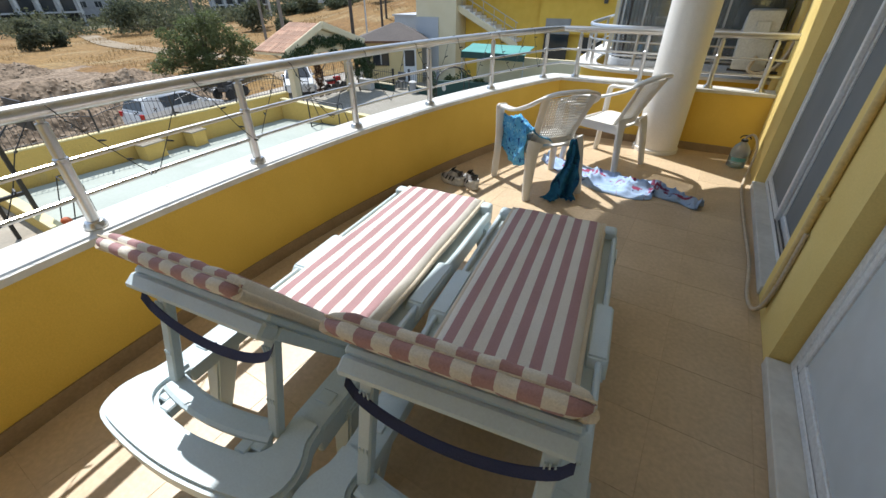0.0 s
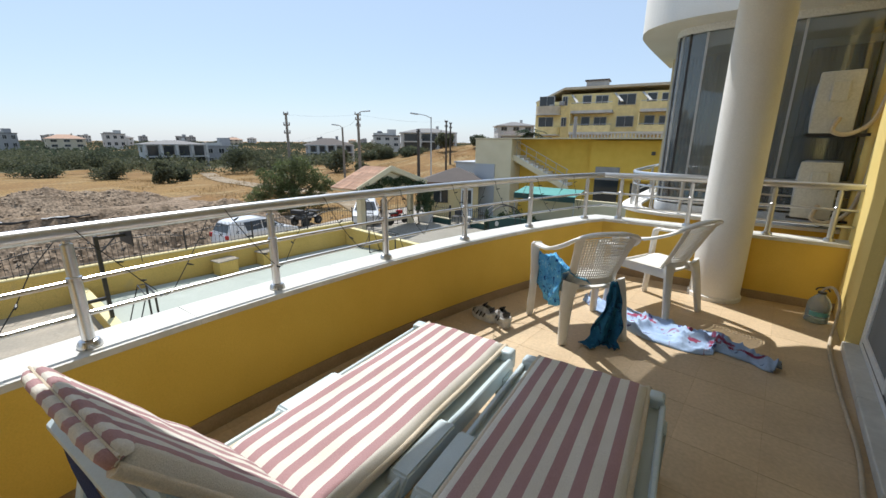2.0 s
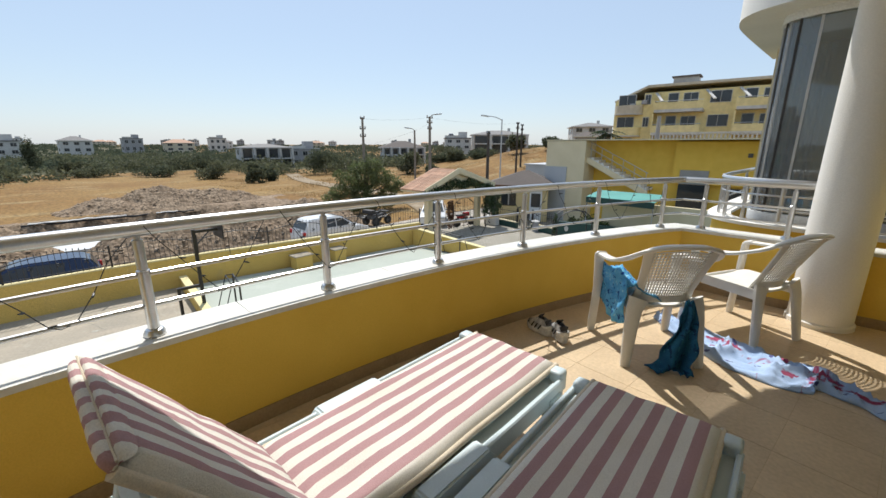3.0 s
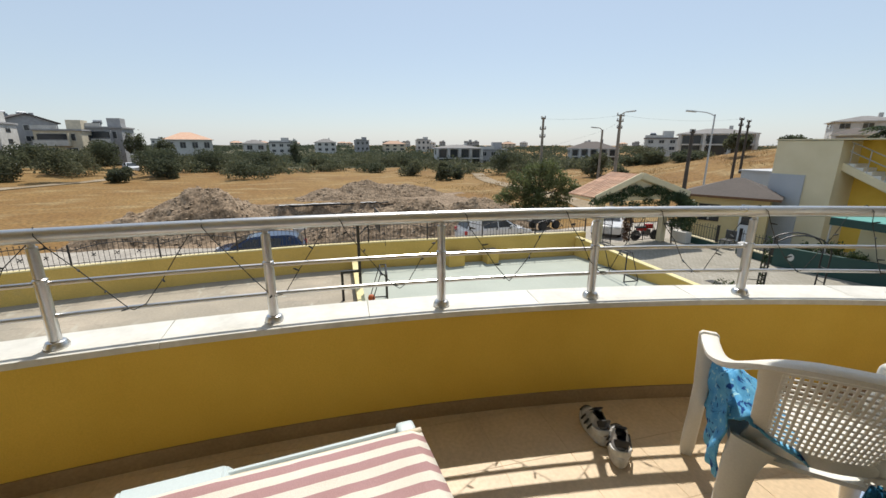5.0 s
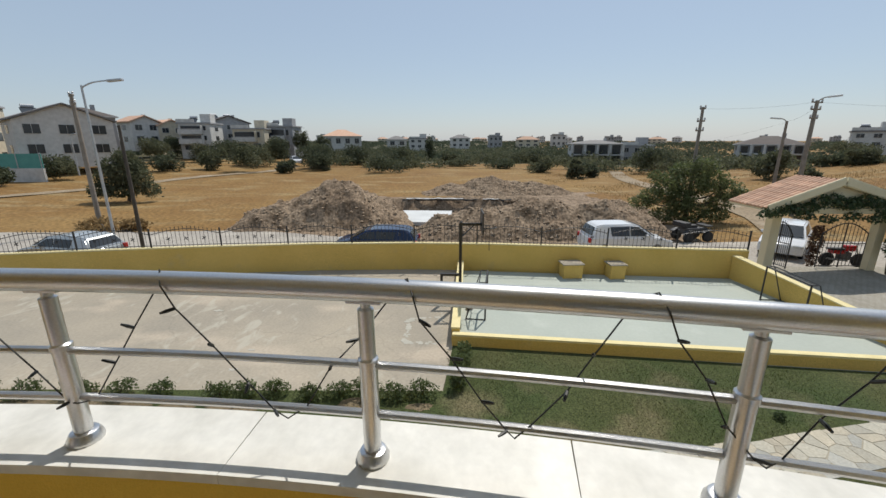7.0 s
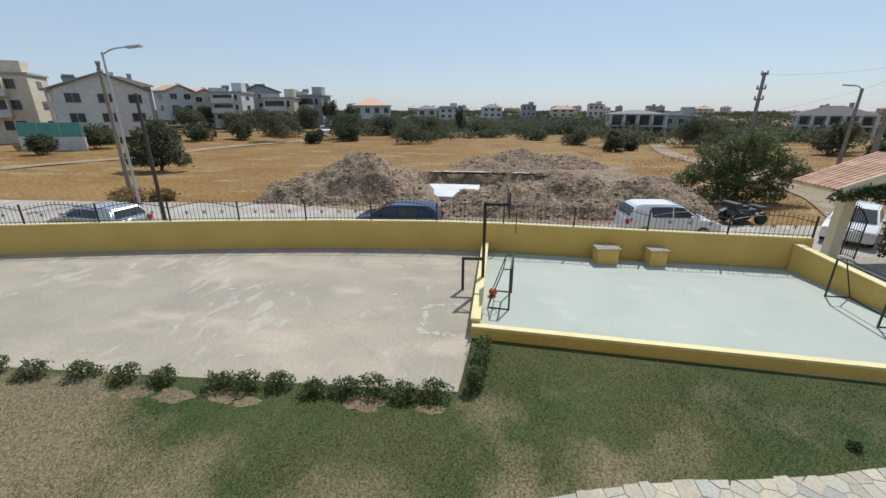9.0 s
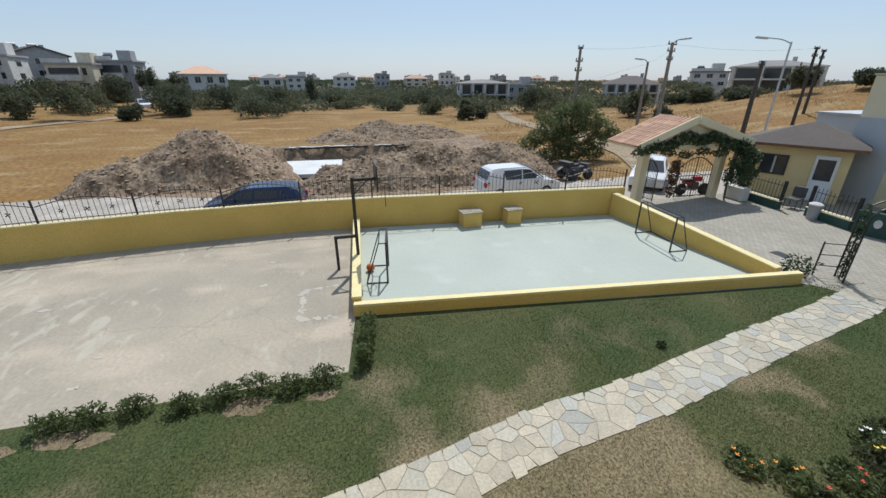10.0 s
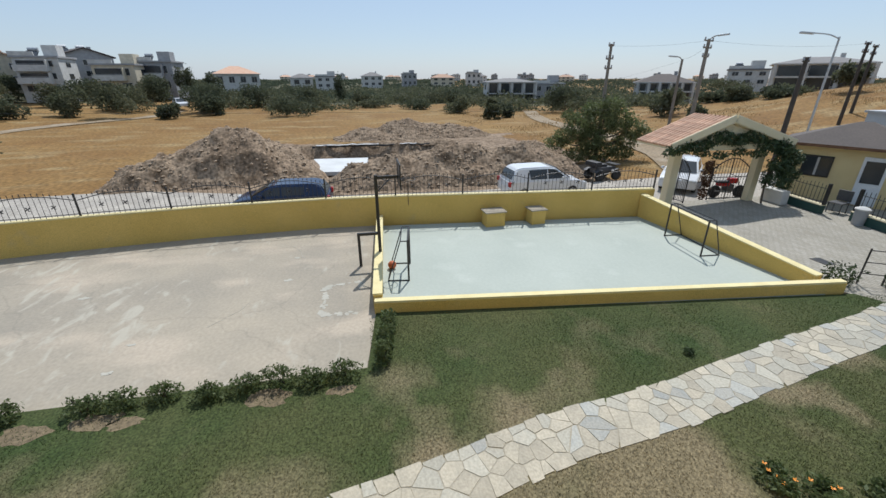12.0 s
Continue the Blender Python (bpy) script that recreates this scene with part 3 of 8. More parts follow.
# ---- balcony things ----
PLASTIC = surf("white_plastic", (0.55, 0.635, 0.66), (0.50, 0.585, 0.61), 5, 0.42, 0.05, fine=150, speck=0.05)
CHAIRWHITE = surf("aged_white_plastic", (0.76, 0.74, 0.69), (0.70, 0.68, 0.62), 6, 0.4, 0.04, fine=150, speck=0.05)
STRAP = surf("navy_webbing", (0.025, 0.033, 0.085), (0.035, 0.042, 0.10), 12, 0.85, 0.3, fine=250)
ALU = surf("white_aluminium", (0.76, 0.78, 0.79), (0.72, 0.74, 0.75), 5, 0.35, 0.02)
BLIND = surf("pale_grey_blind", (0.55, 0.58, 0.60), (0.50, 0.53, 0.55), 1.2, 0.7, 0.05, fine=20)
# matt dark grey sheet that stands for the far door's dark glass
GREYPANE = surf("dark_grey_pane", (0.20, 0.22, 0.23), (0.165, 0.18, 0.19), 2, 0.75, 0.2, fine=400)
DARKTRACK = surf("dark_track", (0.06, 0.06, 0.065), (0.09, 0.09, 0.09), 6, 0.5, 0.1)
HOSE = surf("beige_hose", (0.52, 0.44, 0.32), (0.46, 0.38, 0.27), 9, 0.55, 0.1)
CONDUIT = surf("yellow_painted_conduit", (0.66, 0.50, 0.22), (0.60, 0.45, 0.18), 8, 0.6, 0.1)
BLACKRUB = surf("black_rubber", (0.02, 0.02, 0.022), (0.035, 0.035, 0.037), 20, 0.6, 0.2)
SHOEGREY = surf("grey_shoe_mesh", (0.58, 0.57, 0.55), (0.07, 0.07, 0.07), 16, 0.8, 0.4, fine=300)
SHOEWHITE = surf("white_shoe_sole", (0.72, 0.71, 0.68), (0.60, 0.59, 0.56), 25, 0.6, 0.2)
WIRE = surf("black_wire", (0.012, 0.014, 0.012), (0.02, 0.022, 0.02), 9, 0.5, 0.0)
# opaque pale grey: frosting plus the bright surroundings' reflection put into the colour
FROST = surf("frosted_reflection_glass", (0.60, 0.65, 0.67), (0.54, 0.59, 0.61), 0.9, 0.18, 0.02, fine=8, speck=0.05)
PET = glassy("clear_bottle_plastic", (0.95, 0.98, 1.0), 0.08, 0.98, 1.35, 0.30)
WATER = glassy("water", (0.75, 0.92, 1.0), 0.0, 0.97, 1.2)


def stripes(name, shift, period=0.0815, dirt=0.12):
    """Rose and cream striped cotton; stripes run along the local y axis."""
    m = surf(name, (1, 1, 1), (0.93, 0.92, 0.9), 5, 0.9, 0.25, fine=260, speck=dirt, spec=0.15)
    n, l = m.node_tree.nodes, m.node_tree.links
    bs = n["Principled BSDF"]
    tint = bs.inputs["Base Color"].links[0].from_socket
    sep, a, fr, gt, mx, mu = (n.new("ShaderNode" + k) for k in ("SeparateXYZ", "Math", "Math", "Math", "Mix", "Mix"))
    l.new(n["Texture Coordinate"].outputs["Object"], sep.inputs[0])
    a.operation, fr.operation, gt.operation = "MULTIPLY_ADD", "FRACT", "GREATER_THAN"
    a.inputs[1].default_value, a.inputs[2].default_value = 1 / period, 20.25 + shift
    l.new(sep.outputs[0], a.inputs[0]), l.new(a.outputs[0], fr.inputs[0]), l.new(fr.outputs[0], gt.inputs[0])
    gt.inputs[1].default_value = 0.5
    mx.data_type = mu.data_type = "RGBA"
    mx.inputs[6].default_value, mx.inputs[7].default_value = (0.72, 0.69, 0.625, 1), (0.42, 0.262, 0.27, 1)
    l.new(gt.outputs[0], mx.inputs[0])
    mu.blend_type = "MULTIPLY"
    mu.inputs[0].default_value = 1
    l.new(mx.outputs[2], mu.inputs[6]), l.new(tint, mu.inputs[7])
    l.new(mu.outputs[2], bs.inputs["Base Color"])
    return m


STRIPE, STRIPE_EDGE = stripes("striped_cotton", 0.0), stripes("striped_cotton_edge", 0.5)
CREAMCLOTH = surf("cream_cotton", (0.68, 0.60, 0.47), (0.60, 0.52, 0.40), 8, 0.9, 0.25, fine=260)


def sweep(pts, w, h, into=None, side=None):
    """A flat bar of width w and thickness h along points, its width kept level unless side is given."""
    bm = into if into is not None else bmesh.new()
    pts = [Vector(p) for p in pts]
    ws = w if isinstance(w, (list, tuple)) else [w] * len(pts)
    rings = []
    for i, p in enumerate(pts):
        d = (pts[min(i + 1, len(pts) - 1)] - pts[max(i - 1, 0)]).normalized()
        s = (Vector(side) - d * Vector(side).dot(d)).normalized() if side else d.cross(Vector((0, 0, 1))).normalized()
        u = s.cross(d).normalized()
        rings.append([bm.verts.new(p + s * ws[i] / 2 * a + u * h / 2 * b) for a, b in ((-1, -0.5), (-0.7, -1), (0.7, -1), (1, -0.5), (1, 0.5), (0.7, 1), (-0.7, 1), (-1, 0.5))])
    for a, b in zip(rings, rings[1:]):
        for k in range(8):
            bm.faces.new((a[k], a[(k + 1) % 8], b[(k + 1) % 8], b[k]))
    bm.faces.new(rings[0][::-1]), bm.faces.new(rings[-1])
    return bm


def pad(w, l, t, seed=0, nx=22, ny=30, tuft=0.0):
    """A soft pad from y 0 to l, its upper side rounded off, its lower side flat."""
    bm = bmesh.new()
    top, low = [], []
    for j in range(ny + 1):
        v = j / ny
        rt, rl = [], []
        for i in range(nx + 1):
            u = 2 * i / nx - 1
            e = max(0.0, 1 - abs(u) ** 14) ** 0.5 * max(0.0, 1 - abs(2 * v - 1) ** 26) ** 0.5
            wob = 0.006 * noise.noise(Vector((u * 3 + seed, v * 7, seed))) + 0.003 * noise.noise(Vector((u * 9, v * 20, seed)))
            sx = u * w / 2 + 0.006 * noise.noise(Vector((seed, v * 5, 1)))
            rt.append(bm.verts.new((sx, v * l, t * 0.35 + e * (t * 0.65 + wob) - tuft * math.exp(-((v - 0.02) / 0.03) ** 2))))
            rl.append(bm.verts.new((sx, v * l, t * 0.30 * (1 - e))))
        top.append(rt), low.append(rl)
    for j in range(ny):
        for i in range(nx):
            bm.faces.new((top[j][i], top[j][i + 1], top[j + 1][i + 1], top[j + 1][i]))
            bm.faces.new((low[j][i], low[j + 1][i], low[j + 1][i + 1], low[j][i + 1]))
    for j in range(ny):
        bm.faces.new((low[j][0], top[j][0], top[j + 1][0], low[j + 1][0]))
        bm.faces.new((low[j][nx], low[j + 1][nx], top[j + 1][nx], top[j][nx]))
    for i in range(nx):
        bm.faces.new((low[0][i], low[0][i + 1], top[0][i + 1], top[0][i]))
        bm.faces.new((low[ny][i], top[ny][i], top[ny][i + 1], low[ny][i + 1]))
    return bm


def back_at(deg):
    """The hinge frame of a backrest raised by so many degrees."""
    return Matrix.Translation((0, 0.66, 0.385)) @ Matrix.Rotation(radians(180 - deg), 4, "X")



def lounger(m, label, group, deg):
    top = empty("sun_lounger", m, label, "sun lounger", group)
    # two long side rails joined by a rounded head end
    bm = bmesh.new()
    half_o = [(-0.343, 0.34), (-0.35, 0.27), (-0.372, 0.225), (-0.385, 0.165), (-0.37, 0.105), (-0.32, 0.065), (-0.17, 0.04), (0, 0.03)]
    half_i = [(-0.235, 0.34), (-0.24, 0.28), (-0.245, 0.24), (-0.24, 0.21), (-0.215, 0.185), (-0.16, 0.165), (-0.08, 0.155), (0, 0.15)]
    ring_o, ring_i = [[(p.x, p.y) for p in bez0([(x, y, 0) for x, y in h + [(-x, y) for x, y in reversed(h[:-1])]], 3)] for h in (half_o, half_i)]
    last = len(ring_o) - 1
    for z0, z1 in ((0.335, 0.412),):
        lo_o, hi_o = [[bm.verts.new((x, y, z)) for x, y in ring_o] for z in (z0, z1)]
        lo_i, hi_i = [[bm.verts.new((x, y, z)) for x, y in ring_i] for z in (z0, z1)]
        for k in range(last):
            bm.faces.new((hi_o[k], hi_o[k + 1], hi_i[k + 1], hi_i[k]))
            bm.faces.new((lo_o[k], lo_i[k], lo_i[k + 1], lo_o[k + 1]))
            bm.faces.new((lo_o[k], lo_o[k + 1], hi_o[k + 1], hi_o[k]))
            bm.faces.new((lo_i[k], hi_i[k], hi_i[k + 1], lo_i[k + 1]))
        for k in (0, last):
            bm.faces.new((lo_o[k], hi_o[k], hi_i[k], lo_i[k]))
    bmesh.ops.recalc_face_normals(bm, faces=bm.faces[:])
    bmesh.ops.bevel(bm, geom=[e for e in bm.edges if e.calc_face_angle(0) > 0.8], offset=0.014, segments=2, affect="EDGES")
    for x, y in ((-0.205, 0.215), (-0.165, 0.19), (0.17, 0.19), (0.21, 0.215)):
        box((x - 0.022, y - 0.025, 0.362), (x + 0.022, y + 0.022, 0.402), 0.005, into=bm)
    part("head_frame", bm, PLASTIC, top, smooth=35)
    for s in (-1, 1):
        bm = box((s * 0.275 - 0.06, 0.64, 0.30), (s * 0.275 + 0.06, 1.97, 0.36), 0.012, 2)
        box((s * 0.285 - 0.055, 0.31, 0.335), (s * 0.285 + 0.055, 0.66, 0.398), 0.012, 2, into=bm)
        box((s * 0.330 - 0.012, 0.31, 0.29), (s * 0.330 + 0.012, 1.95, 0.385), 0.006, into=bm)
        for y in (0.40, 0.54):
            box((s * 0.285 - 0.03, y, 0.396), (s * 0.285 + 0.03, y + 0.05, 0.404), 0.003, into=bm)
        part("side_rail", bm, PLASTIC, top, smooth=35)
        # raised flank that stands proud beside the cushion
        bm = bmesh.new()
        prof = [(0.92, 0.33), (0.98, 0.395), (1.30, 0.395), (1.36, 0.33)]
        a = [[bm.verts.new((x, y, z)) for y, z in prof] for x in (s * 0.28, s * 0.362)]
        bm.faces.new(a[0]), bm.faces.new(a[1][::-1])
        for k in range(4):
            bm.faces.new((a[0][k], a[0][(k + 1) % 4], a[1][(k + 1) % 4], a[1][k]))
        bmesh.ops.recalc_face_normals(bm, faces=bm.faces[:])
        bmesh.ops.bevel(bm, geom=bm.edges[:], offset=0.008, segments=2, affect="EDGES")
        part("flank", bm, PLASTIC, top, smooth=40)
        for y, lean in ((0.50, -0.10), (1.86, 0.07)):
            bm = bmesh.new()
            vs = []
            for z, h in ((0.0, 0.026), (0.33, 0.042)):
                yy = y + lean * (1 - z / 0.33)
                xx = s * (0.315 + 0.02 * (1 - z / 0.33))
                vs.append([bm.verts.new((xx + dx * h, yy + dy * h * 1.4, z)) for dx, dy in ((-1, -1), (1, -1), (1, 1), (-1, 1))])
            bm.faces.new(vs[0][::-1]), bm.faces.new(vs[1])
            for k in range(4):
                bm.faces.new((vs[0][k], vs[0][(k + 1) % 4], vs[1][(k + 1) % 4], vs[1][k]))
            bmesh.ops.bevel(bm, geom=bm.edges[:], offset=0.008, segments=2, affect="EDGES")
            part("leg", bm, PLASTIC, top, smooth=40)
    for k in range(11):
        y = 0.70 + k * 0.117
        part("slat", box((-0.25, y, 0.352), (0.25, y + 0.09, 0.378), 0.006), PLASTIC, top)
    bm = box((-0.33, 1.93, 0.29), (0.33, 1.99, 0.378), 0.015, 2)
    for s in (-1, 1):
        box((s * 0.30 - 0.035, 1.925, 0.30), (s * 0.30 + 0.035, 2.0, 0.415), 0.018, 3, into=bm)
    part("foot_bar", bm, PLASTIC, top, smooth=40)
    # backrest, raised on two struts
    bm = box((-0.27, 0.02, -0.012), (0.27, 0.56, 0.012), 0.006)
    b = part("backrest", bm, PLASTIC, top, smooth=35)
    b.matrix_local = back_at(deg) @ pose(0, 0, 0, 0, 180, 0)
    part("top_lip", box((-0.27, 0.50, -0.06), (0.27, 0.565, -0.0125), 0.008), PLASTIC, b)
    for s in (-1, 1):
        part("side_lip", box((s * 0.255 - 0.015, 0.03, -0.05), (s * 0.255 + 0.015, 0.499, -0.0125), 0.005), PLASTIC, b)
    for s in (-1, 1):
        up = Vector((s * 0.225, 0.36, 0.78))
        lo = Vector((s * 0.225, 0.262, 0.396))
        bm = bmesh.new()
        vs = [[bm.verts.new(p + Vector((dx * 0.020, dy * 0.018, 0))) for dx, dy in ((-1, -1), (1, -1), (1, 1), (-1, 1))] for p in (lo, up)]
        bm.faces.new(vs[0][::-1]), bm.faces.new(vs[1])
        for k in range(4):
            bm.faces.new((vs[0][k], vs[0][(k + 1) % 4], vs[1][(k + 1) % 4], vs[1][k]))
        bmesh.ops.bevel(bm, geom=bm.edges[:], offset=0.005, segments=1, affect="EDGES")
        for z in (0.50, 0.68):
            yy = 0.27 + (z - 0.372) / 0.408 * 0.09 - 0.024
            for dx in (-0.011, 0.0, 0.011):
                box((s * 0.225 + dx - 0.002, yy, z), (s * 0.225 + dx + 0.002, yy + 0.006, z + 0.035), into=bm)
        part("strut", bm, PLASTIC, top)
    part("strut_bar", sweep([(0.225 * u / 6, 0.255 - 0.03 * (1 - (u / 6) ** 2), 0.405) for u in range(-6, 7)], 0.075, 0.024), PLASTIC, top)
    # webbing strap slung behind the backrest
    bm = bmesh.new()
    ra, rb = [], []
    for k in range(25):
        u = 2 * k / 24 - 1
        x, bow = 0.27 * u, (1 - u * u) ** 0.6
        w = back_at(deg) @ Vector((x, 0.50 - 0.085 * bow, 0.055 + 0.07 * bow))
        x, y, z = w
        ra.append(bm.verts.new((x, y, z)))
        rb.append(bm.verts.new((x, y - 0.014, z - 0.022)))
    for k in range(24):
        bm.faces.new((ra[k], ra[k + 1], rb[k + 1], rb[k]))
    g = bmesh.ops.extrude_face_region(bm, geom=bm.faces[:])
    for v in g["geom"]:
        if isinstance(v, bmesh.types.BMVert):
            v.co += Vector((0, -0.004, -0.002))
    bmesh.ops.recalc_face_normals(bm, faces=bm.faces[:])
    part("strap", bm, STRAP, top, "slack navy webbing strap")
    return top


def cushion(m, label, group, seed, deg):
    top = empty("lounger_cushion", m, label, "cushion", group)
    s = part("seat_pad", pad(0.53, 1.36, 0.056, seed, tuft=0.012), STRIPE, top, smooth=60)
    s.matrix_local = Matrix.Translation((0, 0.655, 0.386))
    b = part("back_pad", pad(0.53, 0.69, 0.060, seed + 5, ny=20, tuft=0.008), STRIPE, top, smooth=60)
    b.matrix_local = back_at(deg) @ Matrix.Translation((0, 0, -0.010)) @ Matrix.Rotation(radians(180), 4, "Y")
    for ob, l in ((s, 1.36), (b, 0.685)):
        for side in (-1, 1):
            part("side_band", tube([(side * 0.263 + 0.006 * noise.noise(Vector((seed, k / 20 * 5, 1))), l * k / 20, 0.016) for k in range(21)], 0.0145, 8), CREAMCLOTH, ob, smooth=60)
    # end face in two rolls on either side of a seam
    for prof, mat in (([(-0.03, 0.0585), (-0.012, 0.060), (0.006, 0.056), (0.013, 0.047), (0.007, 0.037)], STRIPE), ([(0.007, 0.0365), (0.018, 0.030), (0.022, 0.018), (0.014, 0.006), (-0.012, 0.001)], STRIPE_EDGE)):
        bm = bmesh.new()
        rows = []
        for k in range(41):
            u = k / 20 - 1
            e = (1 - abs(u) ** 9) ** 0.5
            wob = 0.003 * noise.noise(Vector((k * 0.35, seed, 2)))
            rows.append([bm.verts.new((u * 0.268, 0.688 + dy * e + wob * (dy > 0), 0.03 + (z - 0.03) * (0.25 + 0.75 * e) + wob)) for dy, z in prof])
        for a, q in zip(rows, rows[1:]):
            for k in range(4):
                bm.faces.new((a[k], q[k], q[k + 1], a[k + 1]))
        bmesh.ops.recalc_face_normals(bm, faces=bm.faces[:])
        part("end_band", bm, mat, b, smooth=70)
    part("piping", tube([(-0.268 + 0.536 * k / 30, 0.696 + 0.003 * noise.noise(Vector((k * 0.46, seed, 2))), 0.0368) for k in range(31)], 0.003, 5), CREAMCLOTH, b)
    return top


L1 = pose(-0.403, -0.05, 0, 0, 0, 3.4)
L2 = pose(0.385, -0.01, 0, 0, 0, 5.0)
for m, seed, deg, words in ((L1, 1, 53, "standing in the sun"), (L2, 4, 54, "standing in the shade")):
    lounger(m, "white plastic sun lounger, backrest raised, " + words, "pair of sun loungers", deg)
    cushion(m, "rose and cream striped cushion, " + words.replace("standing", "lying"), "lounger cushions", seed, deg)


def bez(pts, n=14):
    """A smooth line through points."""
    pts = [Vector(p) for p in pts]
    out = []
    for i in range(len(pts) - 1):
        p0, p1, p2, p3 = pts[max(i - 1, 0)], pts[i], pts[i + 1], pts[min(i + 2, len(pts) - 1)]
        for k in range(n):
            t = k / n
            out.append(0.5 * ((2 * p1) + (p2 - p0) * t + (2 * p0 - 5 * p1 + 4 * p2 - p3) * t * t + (3 * p1 - p0 - 3 * p2 + p3) * t ** 3))
    return out + [pts[-1]]


def garden_chair(m, label):
    """A one-piece plastic armchair; its front looks along local y."""
    top = empty("garden_chair", m, label, "chair", "plastic chairs on the balcony")

    def panel_at(u, v):
        # u across -1..1, v up 0..1
        half = 0.140 + 0.04 * v
        return Vector((u * half, -0.20 - 0.18 * v + 0.035 * u * u * 1.2, 0.45 + 0.42 * v - 0.03 * u * u * v))

    # seat
    bm = bmesh.new()
    grid = []
    for j in range(11):
        row = []
        for i in range(13):
            u, v = i / 6 - 1, j / 10
            x = u * (0.215 + 0.015 * v)
            y = -0.21 + v * 0.45 - 0.02 * u * u
            z = 0.435 - 0.012 * (1 - u * u) - (0.03 * max(0, v - 0.85) / 0.15) + 0.012 * abs(u) ** 3
            row.append(bm.verts.new((x, y, z)))
        grid.append(row)
    for j in range(10):
        for i in range(12):
            bm.faces.new((grid[j][i], grid[j][i + 1], grid[j + 1][i + 1], grid[j + 1][i]))
    g = bmesh.ops.extrude_face_region(bm, geom=bm.faces[:])
    for v in g["geom"]:
        if isinstance(v, bmesh.types.BMVert):
            v.co.z -= 0.016
    bmesh.ops.recalc_face_normals(bm, faces=bm.faces[:])
    part("seat", bm, CHAIRWHITE, top, smooth=50)
    bm = sweep([(-0.20, -0.2, 0.395), (-0.205, 0.2, 0.395)], 0.012, 0.06)
    sweep([(0.20, -0.2, 0.395), (0.205, 0.2, 0.395)], 0.012, 0.06, bm)
    sweep([(-0.2, 0.225, 0.395), (0.2, 0.225, 0.395)], 0.012, 0.06, bm)
    part("apron", bm, CHAIRWHITE, top, smooth=50)
    # back: lattice within a broad rim
    bm = bmesh.new()
    for i in range(19):
        u = -0.93 + 1.86 * i / 18
        sweep([panel_at(u, 0.10 + 0.82 * k / 8) for k in range(9)], 0.0085, 0.007, bm, side=(1, 0, 0))
    for j in range(16):
        v = 0.10 + 0.82 * j / 15
        sweep([panel_at(-0.95 + 1.9 * k / 8, v) for k in range(9)], 0.0085, 0.007, bm, side=(0, 0, 1))
    part("back_lattice", bm, CHAIRWHITE, top)
    bm = bmesh.new()
    for s in (-1, 1):
        sweep([panel_at(s * 1.05, -0.08 + 1.06 * k / 8) for k in range(9)], [0.09] * 2 + [0.06] * 5 + [0.07] * 2, 0.016, bm, side=(1, 0, 0))
    sweep([panel_at(-1.05 + 2.1 * k / 10, 0.05) for k in range(11)], 0.06, 0.016, bm, side=(0, 0, 1))
    part("back_frame", bm, CHAIRWHITE, top, smooth=50)
    # top rim runs on into the arms and the front legs
    half = [(0.0, -0.385, 0.872), (0.12, -0.372, 0.864), (0.208, -0.325, 0.828), (0.264, -0.22, 0.755), (0.283, -0.05, 0.690), (0.288, 0.10, 0.672), (0.283, 0.20, 0.668)]
    right = bez(half, 6)
    line = [Vector((-p.x, p.y, p.z)) for p in reversed(right)][:-1] + right
    part("top_rim", sweep(line, 0.062, 0.026), CHAIRWHITE, top, smooth=50)
    for s in (-1, 1):
        bm = sweep(bez([(s * 0.286, 0.17, 0.672), (s * 0.284, 0.222, 0.655), (s * 0.282, 0.232, 0.60), (s * 0.275, 0.235, 0.40), (s * 0.285, 0.262, 0.0)], 6), [0.068] * 12 + [0.066] * 6 + [0.058] * 6 + [0.048], 0.036, side=(1, 0, 0))
        part("front_leg", bm, CHAIRWHITE, top, smooth=50)
        bm = sweep(bez([(s * 0.17, -0.215, 0.47), (s * 0.20, -0.235, 0.36), (s * 0.235, -0.285, 0.0)], 6), [0.135 - 0.0065 * k for k in range(13)], 0.036, side=(1, 0, 0))
        part("back_leg", bm, CHAIRWHITE, top, smooth=50)
    return top


BROAD = Matrix.Diagonal((1.08, 1.07, 1.03, 1))
garden_chair(pose(-0.285, 3.33, 0, 0, 0, 44) @ BROAD, "white plastic garden armchair with lattice back, beach towels hung on it")
garden_chair(pose(0.155, 4.22, 0, 0, 0, 66) @ BROAD, "white plastic garden armchair with lattice back, empty, beside the column")


# beach towels and cloths
def printed(name, ground_a, ground_b, blot_a, blot_b, scale):
    m = surf(name, ground_a, ground_b, scale, 0.9, 0.3, fine=300, speck=0.08, spec=0.1)
    n, l = m.node_tree.nodes, m.node_tree.links
    bs = n["Principled BSDF"]
    src = bs.inputs["Base Color"].links[0].from_socket
    for k, (c, lo) in enumerate(((blot_a, 0.575), (blot_b, 0.61))):
        t, r, x = n.new("ShaderNodeTexNoise"), n.new("ShaderNodeValToRGB"), n.new("ShaderNodeMix")
        t.noise_dimensions = "4D"
        t.inputs["W"].default_value = 3.7 * k + 1
        t.inputs["Scale"].default_value, t.inputs["Detail"].default_value, t.inputs["Distortion"].default_value = scale * (1.1 + k), 3, 1.5
        l.new(n["Texture Coordinate"].outputs["Object"], t.inputs["Vector"])
        r.color_ramp.elements[0].position, r.color_ramp.elements[1].position = lo, lo + 0.04
        l.new(t.outputs["Fac"], r.inputs["Fac"])
        x.data_type = "RGBA"
        l.new(r.outputs["Color"], x.inputs[0]), l.new(src, x.inputs[6])
        x.inputs[7].default_value = (*c, 1)
        src = x.outputs[2]
    l.new(src, bs.inputs["Base Color"])
    return m


